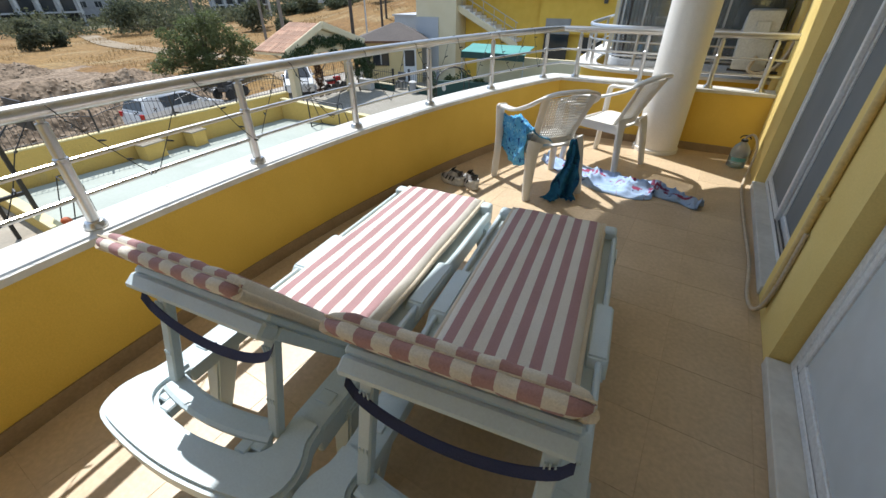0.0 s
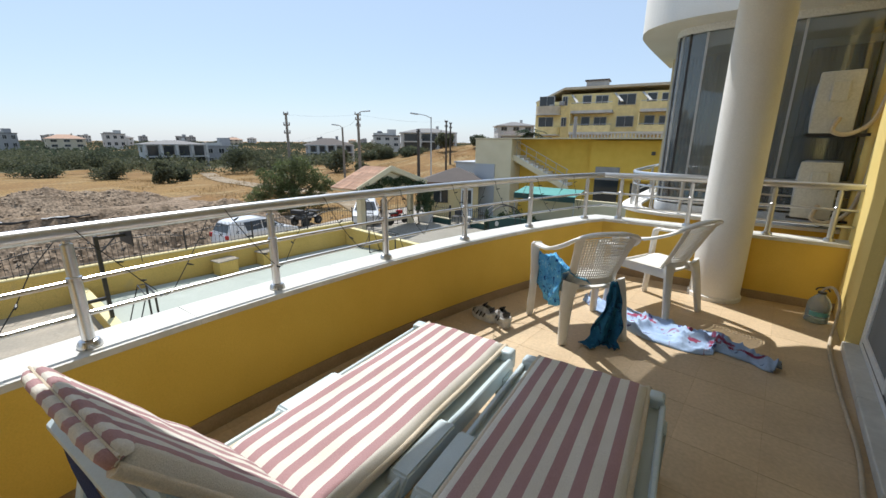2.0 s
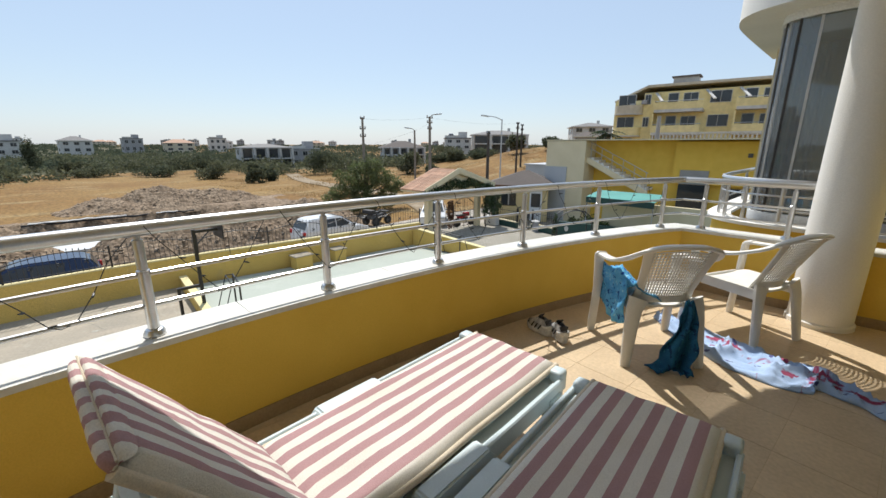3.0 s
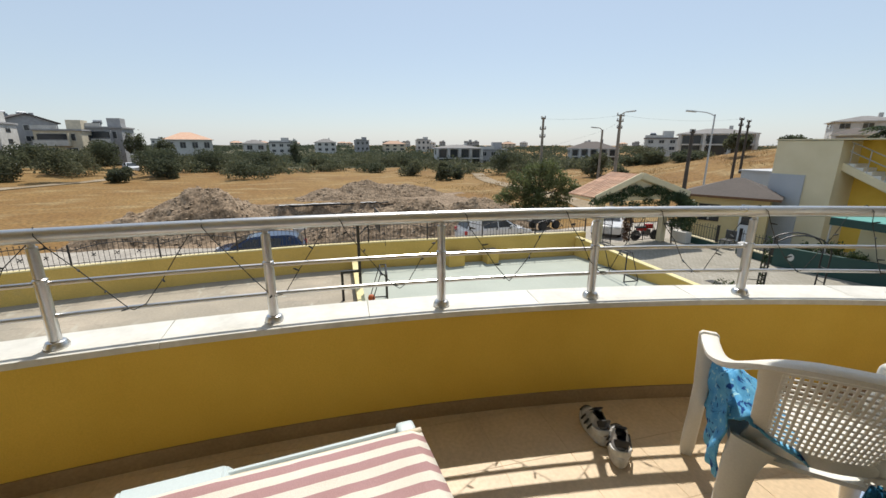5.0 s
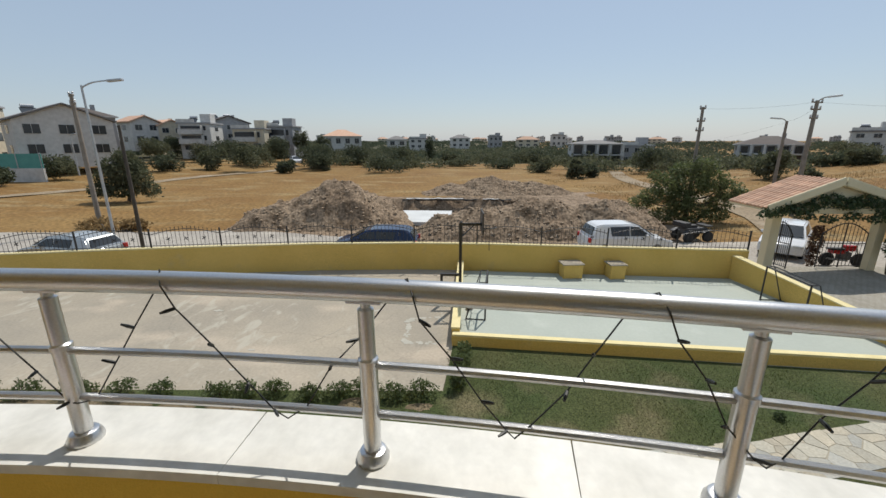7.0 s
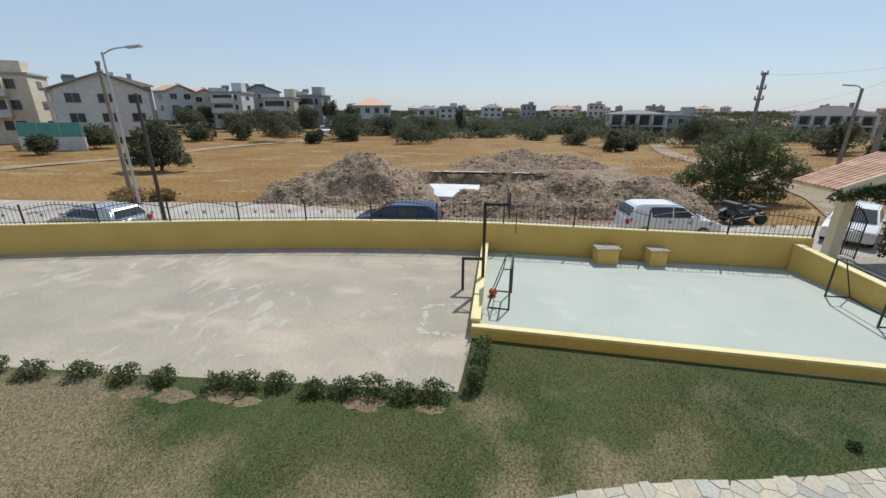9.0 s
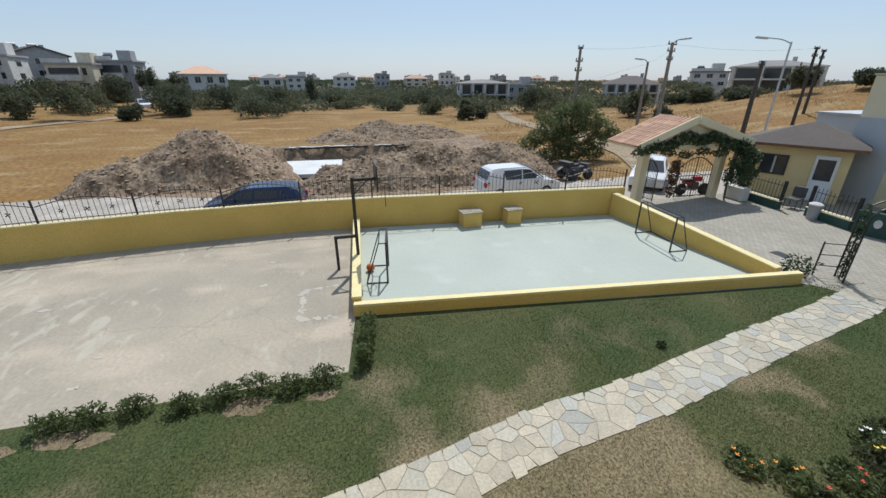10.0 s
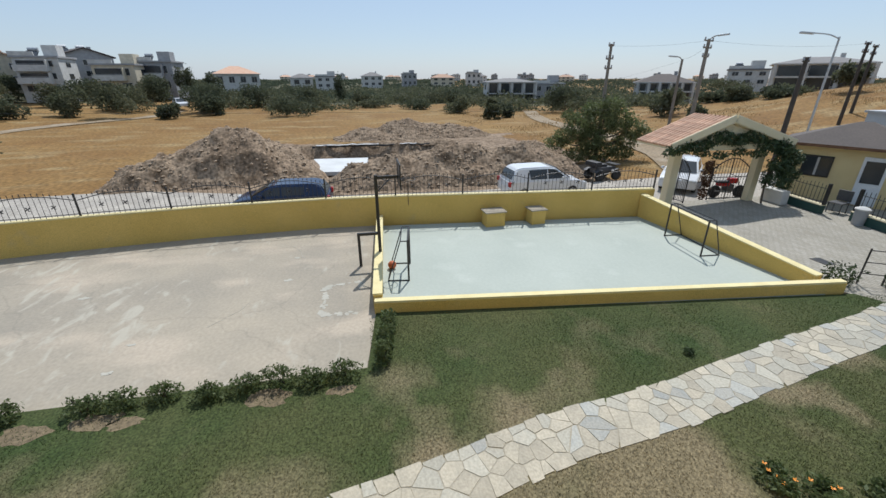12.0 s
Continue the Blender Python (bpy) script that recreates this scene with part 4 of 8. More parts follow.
PALEPRINT = printed("pale_blue_floral_cotton", (0.34, 0.47, 0.70), (0.44, 0.56, 0.76), (0.30, 0.07, 0.13), (0.10, 0.11, 0.26), 4.5)
LEAFPRINT = printed("blue_leaf_print", (0.07, 0.30, 0.60), (0.16, 0.46, 0.70), (0.02, 0.07, 0.25), (0.35, 0.62, 0.72), 16.0)
TEALCLOTH = printed("deep_teal_cloth", (0.02, 0.10, 0.21), (0.028, 0.14, 0.26), (0.012, 0.045, 0.12), (0.05, 0.22, 0.34), 12.0)


def cloth(name, fn, nu, nv, material, label, category, thick=0.004):
    bm = bmesh.new()
    g = [[bm.verts.new(fn(i / nu, j / nv)) for i in range(nu + 1)] for j in range(nv + 1)]
    for j in range(nv):
        for i in range(nu):
            bm.faces.new((g[j][i], g[j][i + 1], g[j + 1][i + 1], g[j + 1][i]))
    ob = part(name, bm, material, smooth=75)
    s = ob.modifiers.new("thick", "SOLIDIFY")
    s.thickness = thick
    return tagged(ob, label, category)


SPINE = bez([(-0.36, 4.02, 0), (-0.10, 3.86, 0), (0.20, 3.70, 0), (0.50, 3.60, 0), (0.72, 3.64, 0), (0.92, 3.54, 0), (1.08, 3.46, 0)], 10)


def floor_towel(u, v):
    k = min(len(SPINE) - 2, int(u * (len(SPINE) - 1)))
    f = u * (len(SPINE) - 1) - k
    p = SPINE[k].lerp(SPINE[k + 1], f)
    d = (SPINE[k + 1] - SPINE[k]).normalized()
    s = Vector((-d.y, d.x, 0))
    w = (0.20 - 0.08 * u) + 0.30 * math.sin(math.pi * min(1, u * 1.15)) ** 1.2 * (1 - 0.8 * max(0, u - 0.55) / 0.45) + 0.07 * noise.noise(Vector((u * 9, round(v) * 3, 2)))
    fold = (1 - abs(noise.noise(Vector((u * 6, v * 4 + u * 3, 5))))) ** 5 * 0.075 + (1 - abs(noise.noise(Vector((u * 17, v * 7, 8))))) ** 6 * 0.03
    edge = math.sin(math.pi * v) ** 0.5
    return p + s * (v - 0.5) * w + Vector((0, 0, 0.006 + fold * edge))


cloth("beach_towel", floor_towel, 90, 26, PALEPRINT, "crumpled pale blue towel with red flowers, dropped on the tiles", "towel", 0.005)
C1 = pose(-0.285, 3.33, 0, 0, 0, 44) @ BROAD


def seat_towel(u, v):
    # heaped on the seat against the arm, then falling over the seat's side
    if v < 0.45:
        t = v / 0.45
        x, z = -0.02 - 0.19 * t, 0.447 + 0.19 * t ** 1.2
    elif v < 0.6:
        t = (v - 0.45) / 0.15
        x, z = -0.21 - 0.045 * t, 0.637 - 0.03 * t * t
    else:
        t = (v - 0.6) / 0.4
        x, z = -0.255 + 0.01 * t, 0.607 - t * (0.285 + 0.10 * math.sin(math.pi * (0.1 + u * 0.85)))
    y = -0.22 + 0.45 * u
    soft = 1 - 0.45 * abs(2 * u - 0.9) if v < 0.6 else 1
    z = 0.447 + (z - 0.447) * soft if z > 0.447 else z
    f = 0.035 * noise.noise(Vector((u * 4.5, v * 4, 3))) + 0.016 * noise.noise(Vector((u * 12, v * 11, 4)))
    return C1 @ Vector((x + (f if v > 0.4 else 0), y + 0.02 * noise.noise(Vector((v * 5, u * 3, 9))), max(z + (abs(f) if v < 0.6 else 0), 0.0)))


cloth("blue_towel", seat_towel, 34, 44, LEAFPRINT, "blue leaf-print towel heaped on the chair seat", "towel", 0.006)


def hung_cloth(u, v):
    # gathered at the seat's right corner, twisting down to the floor
    a = (u - 0.5) * 2
    w = 0.03 + 0.10 * v ** 0.7 + 0.03 * noise.noise(Vector((v * 4, u, 6)))
    if v > 0.85:
        w += (v - 0.85) * 0.25
    fold = (0.018 + 0.03 * v) * math.sin(a * 5.5 + 4 * v + 2 * noise.noise(Vector((u * 2, v * 3, 1)))) + 0.03 * noise.noise(Vector((u * 5, v * 5, 11))) + 0.012 * noise.noise(Vector((u * 14, v * 12, 2)))
    low = max(0.012, 0.50 - 0.53 * v + 0.03 * noise.noise(Vector((u * 4, 3, 2))) * v)
    base = Vector((0.015 + 0.02 * math.sin(v * 5), 3.20 - 0.10 * v - 0.10 * max(0, v - 0.9) * 6, low + (0.03 * abs(noise.noise(Vector((u * 8, v * 6, 3)))) if v > 0.85 else 0)))
    return base + Vector((0.80, 0.35, 0)) * (a * w) + Vector((0.35, -0.8, 0)) * fold


cloth("teal_cloth", hung_cloth, 40, 30, TEALCLOTH, "dark teal cloth hanging from the chair to the floor", "cloth", 0.008)


# trainers
def trainer(m, label):
    top = empty("trainer", m @ Matrix.Diagonal((1.32, 1.0, 1.3, 1)), label, "shoe", "pair of trainers")

    def outline(k, n=28):
        a = 2 * math.pi * k / n
        y = math.sin(a)
        x = math.cos(a)
        wide = 0.040 if y < 0 else 0.046
        return (x * wide * (1 - 0.12 * math.exp(-((y + 0.1) / 0.35) ** 2)), y * 0.138)

    bm = bmesh.new()
    rings = []
    for z, s in ((0.0, 0.93), (0.006, 1.0), (0.026, 1.02), (0.034, 0.97)):
        rings.append([bm.verts.new((outline(k)[0] * s, outline(k)[1] * s, z + (0.012 if outline(k)[1] < -0.05 and z > 0.01 else 0) + max(0, outline(k)[1] - 0.09) * 0.25)) for k in range(28)])
    for a, b in zip(rings, rings[1:]):
        for k in range(28):
            bm.faces.new((a[k], a[(k + 1) % 28], b[(k + 1) % 28], b[k]))
    bm.faces.new(rings[0][::-1]), bm.faces.new(rings[-1])
    part("sole", bm, SHOEWHITE, top, smooth=50)
    bm = bmesh.new()
    rings = []
    for z, s, back in ((0.030, 0.95, 0), (0.052, 0.90, 0), (0.072, 0.74, 0.01), (0.088, 0.58, 0.022), (0.098, 0.50, 0.038)):
        ring = []
        for k in range(28):
            x, y = outline(k)
            yy = y * s if y < 0 else y * (s if z < 0.05 else s * (1.0 - (z - 0.05) * 9))
            ring.append(bm.verts.new((x * s, yy - back * (1 if y > 0 else 0.9), z)))
        rings.append(ring)
    for a, b in zip(rings, rings[1:]):
        for k in range(28):
            bm.faces.new((a[k], a[(k + 1) % 28], b[(k + 1) % 28], b[k]))
    part("upper", bm, SHOEGREY, top, smooth=60)
    bm = lathe([(0.5, 0.0), (1.0, 0.001)], 24)
    bmesh.ops.transform(bm, matrix=pose(0, -0.062, 0.070) @ Matrix.Diagonal((0.024, 0.055, 1, 1)), verts=bm.verts[:])
    part("lining", bm, BLACKRUB, top)
    part("tongue", sweep(bez([(0, 0.065, 0.062), (0, 0.02, 0.085), (0, -0.02, 0.118)], 5), 0.042, 0.008), BLACKRUB, top, smooth=60)
    for k in range(4):
        y = 0.055 - k * 0.018
        z = 0.074 + k * 0.0085
        part("lace", tube(bez([(-0.026, y, z - 0.010), (0, y - 0.003, z + 0.004), (0.026, y, z - 0.010)], 4), 0.0032, 6), SHOEWHITE, top)
    for s in (-1, 1):
        for y in (0.03, -0.01, -0.05):
            part("stripe", sweep([(s * 0.044, y + 0.01, 0.036), (s * 0.036, y - 0.01, 0.066)], 0.010, 0.006, side=(0, 1, 0)), BLACKRUB, top)
    part("heel_counter", sweep(bez([(-0.036, -0.07, 0.052), (-0.027, -0.112, 0.056), (0, -0.128, 0.060), (0.027, -0.112, 0.056), (0.036, -0.07, 0.052)], 4), 0.026, 0.008, side=(0, 0, 1)), SHOEWHITE, top, smooth=60)
    part("heel_tab", sweep(bez([(-0.022, -0.092, 0.084), (0, -0.106, 0.094), (0.022, -0.092, 0.084)], 4), 0.030, 0.010, side=(0, 0, 1)), BLACKRUB, top, smooth=60)
    part("toe_cap", sweep(bez([(-0.030, 0.098, 0.044), (0, 0.118, 0.052), (0.030, 0.098, 0.044)], 5), 0.012, 0.006), BLACKRUB, top)
    return top


trainer(pose(-0.984, 2.979, 0.001, 0, 0, 76), "grey and black trainer with white sole, beside the wall")
trainer(pose(-0.819, 2.996, 0.001, 0, 0, 54), "grey and black trainer with white sole, loosely laced")

# water bottle that catches the drain hose
BOT = pose(1.40, 4.72, 0)
bottle = empty("water_bottle", BOT, "five litre clear plastic bottle, half full, catching a drain hose", "bottle")
part("body", lathe([(0.070, 0), (0.082, 0.008), (0.082, 0.05), (0.078, 0.055), (0.082, 0.06), (0.082, 0.11), (0.078, 0.115), (0.082, 0.12), (0.082, 0.165), (0.066, 0.205), (0.034, 0.245), (0.026, 0.255), (0.026, 0.28)], 24), PET, bottle, smooth=30)
part("water", lathe([(0.068, 0.004), (0.079, 0.012), (0.079, 0.105), (0.078, 0.108)], 24), WATER, bottle, smooth=30)
bm = bmesh.new()
band([(0.0835 * math.cos(a), 0.0835 * math.sin(a)) for a in [-2.4 + 0.2 * k for k in range(9)]], 0.0, 0.001, 0.07, 0.108, bm)
part("label", bm, surf("blue_green_label", (0.16, 0.42, 0.52), (0.14, 0.42, 0.34), 20, 0.5, 0.0), bottle, "faded blue-green paper label")
part("handle", tube([(0.045 * math.cos(a), 0.012 * math.sin(a) * 0.5, 0.285 + 0.030 * math.sin(a)) for a in [math.pi * k / 10 for k in range(11)]], 0.006, 8), BLACKRUB, bottle, "dark blue carrying handle")
part("collar", lathe([(0.031, 0.262), (0.031, 0.276)], 20), BLACKRUB, bottle)

# drain hose and its painted conduit on the pillar
hose_path = bez([(1.36, 2.10, 0.55), (1.355, 2.09, 0.20), (1.325, 2.10, 0.06), (1.315, 2.28, 0.022), (1.36, 2.7, 0.018), (1.375, 3.3, 0.018), (1.40, 3.9, 0.018), (1.43, 4.20, 0.03), (1.475, 4.42, 0.14), (1.49, 4.55, 0.26), (1.455, 4.68, 0.335), (1.405, 4.72, 0.30), (1.40, 4.72, 0.24)], 12)
rad = [0.0105 + (0.0012 if k % 2 else 0) for k in range(len(hose_path))]
tagged(part("drain_hose", tube(hose_path, rad, 10), HOSE, smooth=60), "beige flexible drain hose lying along the door sills into a bottle", "hose")
cond = empty("conduit", pose(0, 0, 0), "yellow painted drain conduit fixed up the pillar", "pipe")
line = [HOUSE @ Vector((-0.018, 2.13, z)) for z in (0.08, 0.6, 1.2, 1.8, 2.4, 2.94)]
part("pipe", tube(line, 0.018, 10), CONDUIT, cond, smooth=60)
for z in (0.72, 1.5, 2.3):
    part("clip", box((-0.04, 2.105, z), (0.002, 2.155, z + 0.02), 0.003, m=HOUSE), CONDUIT, cond)


# doors
def door(name, y0, y1, leaf, label):
    """A white aluminium sliding door in the house wall; leaf lists (from, to, depth, filling)."""
    bm = bmesh.new()
    for a, b in ((y0, y0 + 0.06), (y1 - 0.06, y1)):
        housebox((0.08, a, 0.062), (0.16, b, 2.296), 0.004, into=bm)
    for a, b in ((0.062, 0.10), (2.236, 2.296)):
        housebox((0.08, y0 + 0.061, a), (0.16, y1 - 0.061, b), 0.004, into=bm)
    top = setting(name, bm, ALU, label, "door")
    for a, b, x, fill in leaf:
        bm = bmesh.new()
        for p, q in ((a, a + 0.05), (b - 0.05, b)):
            housebox((x, p, 0.10), (x + 0.03, q, 2.236), 0.004, into=bm)
        for p, q in ((0.10, 0.16), (2.176, 2.236)):
            housebox((x, a + 0.05, p), (x + 0.03, b - 0.05, q), 0.004, into=bm)
        f = part("leaf_frame", bm, ALU, top)
        part("pane", housebox((x + 0.012, a + 0.05, 0.16), (x + 0.018, b - 0.05, 2.176)), fill, top)
        part("handle", housebox((x - 0.02, b - 0.035, 1.0), (x + 0.001, b - 0.015, 1.14), 0.004), ALU, top)
    for k in range(3):
        part("track", housebox((0.085 + k * 0.025, y0 + 0.06, 0.10), (0.090 + k * 0.025, y1 - 0.06, 0.112)), DARKTRACK, top)
    return top


door("door_1", -1.69, 1.73, [(-1.6, 0.05, 0.118, FROST), (0.0, 1.67, 0.085, FROST)], "white aluminium sliding glass door, closed, with pale blind behind")
door("door_2", 2.37, 4.19, [(3.28, 4.13, 0.085, GREYPANE), (2.44, 3.31, 0.12, GREYPANE)], "white aluminium sliding door, closed, with dark grey glass leaves")
bm = bmesh.new()
for k in range(48):
    y = -1.62 + k * 0.069
    housebox((0.262 + 0.008 * math.sin(k * 1.3), y, 0.12), (0.268 + 0.008 * math.sin(k * 1.3), y + 0.0685, 2.25), into=bm)
tagged(part("curtain", bm, BLIND), "pale grey curtain drawn behind the glass door", "curtain")
for nm, y0, y1 in (("sill", -1.68, 1.735), ("sill", 2.365, 4.195)):
    n = 3 if y0 < 0 else 2
    sill = None
    for k in range(n):
        a, b = y0 + (y1 - y0) * k / n, y0 + (y1 - y0) * (k + 1) / n - 0.003
        bm = housebox((-0.012, a, 0.0), (0.24, b, 0.06), 0.004)
        if sill is None:
            sill = setting("sill", bm, MARBLE, "white marble door sill", "sill")
        else:
            part("sill_slab", bm, MARBLE, sill)

# string of lights wound along the railing
lights = empty("string_lights", pose(0, 0, 0), "black wire of small unlit lamps wound zigzag along the railing", "string lights")
rng = random.Random(5)
pts, lamps = [], []
PEAKS = (196.3, 193.0, 189.7, 186.3, 182.9, 179.57, 176.31, 172.71, 169.55, 166.57, 163.2, 159.9, 157.9)
for deg, following in zip(PEAKS, PEAKS[1:]):
    span = deg - following
    for f, z, d in ((0.0, 1.19, 0.0), (0.03, 1.16, 0.036), (0.08, 1.10, 0.034), (0.20, 1.00, 0.022), (0.33, 0.88, 0.016), (0.44, 0.80, 0.020), (0.48, 0.782, 0.018), (0.56, 0.80, 0.0), (0.68, 0.91, -0.012), (0.80, 1.02, -0.016), (0.92, 1.12, -0.034), (0.97, 1.17, -0.032)):
        x, y = arc(deg - f * span + rng.uniform(-0.05, 0.05), d)
        pts.append((x, y, z + rng.uniform(-0.012, 0.012) * (z < 1.12)))
        if f in (0.08, 0.20, 0.33, 0.44, 0.68, 0.80):
            lamps.append((Vector(pts[-1]), rng.uniform(-1, 1), rng.uniform(-1, 0.4)))
part("wire", tube(pts, 0.0022, 5), WIRE, lights)
bm = tube([(0, 0, 0), (0, 0, 0.018), (0, 0, 0.034)], [0.0045, 0.005, 0.003], 6)
first = part("lamp", bm, WIRE, lights)
for k, (p, a, b) in enumerate(lamps):
    o = first if k == 0 else new("lamp", first.data)
    o.parent = lights
    o.matrix_world = pose(*p, 90 + 40 * b, 0, 90 + 60 * a)


# floor tiles
def clip(poly, hull):
    """The part of a flat polygon inside a convex outline that runs clockwise."""
    for i in range(len(hull)):
        a, b = Vector(hull[i]), Vector(hull[(i + 1) % len(hull)])
        n = Vector((b.y - a.y, a.x - b.x))
        out = []
        for j in range(len(poly)):
            p, q = Vector(poly[j]), Vector(poly[(j + 1) % len(poly)])
            dp, dq = (p - a).dot(n), (q - a).dot(n)
            if dp >= 0:
                out.append((p.x, p.y))
            if dp * dq < 0:
                w = p.lerp(q, dp / (dp - dq))
                out.append((w.x, w.y))
        poly = out
        if len(poly) < 3:
            return []
    return poly


def tiles():
    hull = offset(EDGE, 0.02)[::3] + [offset(EDGE, 0.02)[-2], (1.66, 5.10)]
    lo = HOUSE @ Vector((-0.002, -2.1, 0))
    hi = HOUSE @ Vector((-0.002, 5.08, 0))
    hull = hull[:-1] + [(hi.x, hi.y), (lo.x, lo.y)]
    S, J = 0.372, 0.003
    for i in range(0, 9):
        for j in range(-6, 15):
            x1, y0 = 0.314 - i * S, 0.014 + j * S
            sq = [HOUSE @ Vector((x, y, 0)) for x, y in ((x1 - S + J, y0), (x1, y0), (x1, y0 + S - J), (x1 - S + J, y0 + S - J))]
            poly = clip([(p.x, p.y) for p in sq], hull)
            if len(poly) > 2:
                part("tile", prism(poly, -0.012, 0.0), TILE, floor_ob)


tiles()

# ---- yard things ----
LEAF = leafy(surf("green_leaf", (0.085, 0.125, 0.042), (0.15, 0.175, 0.075), 1.5, 0.6, 0.0, fine=7, speck=0.5, spec=0.3))
DARKLEAF = leafy(surf("dark_green_leaf", (0.038, 0.062, 0.028), (0.07, 0.095, 0.042), 0.6, 0.65, 0.0, fine=4, speck=0.5, spec=0.25))
OLIVELEAF = leafy(surf("dusty_olive_leaf", (0.07, 0.085, 0.04), (0.11, 0.115, 0.06), 0.5, 0.7, 0.0, fine=4, speck=0.5, spec=0.2))
# two leaf greens with distance haze mixed into the colour, for trees far off
HAZYLEAF = leafy(surf("hazed_leaf", (0.098, 0.112, 0.062), (0.155, 0.158, 0.092), 0.4, 0.7, 0.0, fine=3, speck=0.5, spec=0.2))
HAZYDARK = leafy(surf("hazed_dark_leaf", (0.08, 0.096, 0.058), (0.125, 0.138, 0.08), 0.4, 0.7, 0.0, fine=3, speck=0.5, spec=0.2))
STRAW = leafy(surf("straw", (0.34, 0.235, 0.115), (0.28, 0.19, 0.09), 0.7, 0.9, 0.0, fine=5, speck=0.4, spec=0.1))
BARK = surf("bark", (0.11, 0.085, 0.06), (0.07, 0.052, 0.038), 6, 0.9, 0.6, fine=30)
STONES = [surf(nm, a, b, 3.5, 0.75, 0.4, fine=24, speck=0.2, vary=0.14) for nm, a, b in (("cream_flagstone", (0.43, 0.38, 0.285), (0.36, 0.325, 0.25)), ("grey_flagstone", (0.36, 0.34, 0.275), (0.40, 0.37, 0.295)), ("blue_grey_flagstone", (0.315, 0.32, 0.29), (0.37, 0.355, 0.305)))]
ROCK = surf("brown_rock", (0.38, 0.29, 0.20), (0.24, 0.175, 0.115), 2, 0.95, 0.6, fine=12, speck=0.4)
REDTILE = surf("clay_roof_tile", (0.50, 0.27, 0.17), (0.58, 0.40, 0.28), 2.2, 0.85, 0.2, vary=0.22)
DARKROOF = surf("dark_roof_shingle", (0.085, 0.07, 0.062), (0.12, 0.10, 0.088), 0.8, 0.9, 0.3, fine=14)
GREYROOF = surf("grey_roof", (0.16, 0.15, 0.145), (0.22, 0.21, 0.20), 0.6, 0.85, 0.2)
PLASTERWHITE = surf("far_white_plaster", (0.60, 0.59, 0.56), (0.50, 0.49, 0.46), 0.2, 0.9, 0.05, fine=2)
PLASTERCREAM = surf("far_cream_plaster", (0.62, 0.55, 0.42), (0.54, 0.48, 0.36), 0.2, 0.9, 0.05, fine=2)
PLASTERGREY = surf("far_grey_plaster", (0.36, 0.36, 0.36), (0.29, 0.29, 0.295), 0.2, 0.9, 0.05, fine=2)
DARKPANE = surf("dark_window", (0.03, 0.035, 0.04), (0.05, 0.055, 0.06), 0.5, 0.12, 0.0)
WOODPOLE = surf("weathered_pole", (0.20, 0.17, 0.14), (0.27, 0.24, 0.20), 3, 0.85, 0.2)
DARKPOLE = surf("dark_tarred_pole", (0.05, 0.042, 0.035), (0.075, 0.062, 0.05), 3, 0.8, 0.2)
GALV = surf("galvanised_steel", (0.50, 0.51, 0.52), (0.42, 0.43, 0.44), 4, 0.5, 0.05, metal=0.6)
GREENPAINT = surf("dark_green_paint", (0.012, 0.05, 0.045), (0.018, 0.065, 0.055), 2, 0.6, 0.1)
AWNING = surf("sea_green_awning", (0.08, 0.27, 0.24), (0.11, 0.33, 0.29), 1, 0.8, 0.1)
TYRE = surf("tyre_rubber", (0.015, 0.015, 0.016), (0.03, 0.03, 0.03), 8, 0.8, 0.2)
RIM = surf("alloy_rim", (0.45, 0.46, 0.47), (0.35, 0.36, 0.37), 5, 0.35, 0.0, metal=0.8)
REDLAMP = surf("red_lamp", (0.40, 0.015, 0.012), (0.35, 0.01, 0.01), 5, 0.2, 0.0)
CLEARLAMP = surf("clear_lamp", (0.62, 0.64, 0.65), (0.5, 0.52, 0.53), 9, 0.12, 0.0)


def leaf_cloud(blobs, n, size, seed, flat=0.0):
    """Vertices and faces of n leaf blades, spread over blobs (x, y, z, rx, ry, rz)."""
    r = np.random.RandomState(seed)
    b = np.array(blobs, float)
    vol = b[:, 3] * b[:, 4] * b[:, 5]
    pick = r.choice(len(b), n, p=vol ** 0.75 / (vol ** 0.75).sum())
    d = r.normal(size=(n, 3))
    d /= np.linalg.norm(d, axis=1)[:, None]
    rad = r.uniform(0.45, 1.0, n) ** 0.6 * (1 + 0.16 * r.normal(size=n))
    c = b[pick, :3] + d * rad[:, None] * b[pick, 3:]
    a = r.normal(size=(n, 3)) + d * 0.4
    a[:, 2] *= 1 - flat
    a /= np.linalg.norm(a, axis=1)[:, None]
    e = np.cross(a, r.normal(size=(n, 3)))
    e /= np.linalg.norm(e, axis=1)[:, None]
    s = (size * r.uniform(0.6, 1.4, n))[:, None]
    v = np.stack([c - a * s, c + e * s * 0.45, c + a * s, c - e * s * 0.45], 1).reshape(-1, 3)
    return v.tolist(), np.arange(4 * n).reshape(-1, 4).tolist()


def bush(x, y, z, blobs, n, size, seed, label, material=LEAF, name="bush", category="bush", group=""):
    ob = empty(name, pose(x, y, z), label, category, group)
    r = random.Random(seed)
    v, f = leaf_cloud(blobs, n, size, seed)
    raw("crown", v, f, material, ob)
    bm = bmesh.new()
    for k in range(5):
        b = blobs[r.randrange(len(blobs))]
        tube([(r.uniform(-.05, .05), r.uniform(-.05, .05), -0.03), (b[0] * 0.5, b[1] * 0.5, b[2] * 0.6), (b[0], b[1], b[2])], [0.02 * max(b[3], 0.4), 0.014 * max(b[3], 0.4), 0.006], 5, bm)
    part("branch", bm, BARK, ob)
    return ob


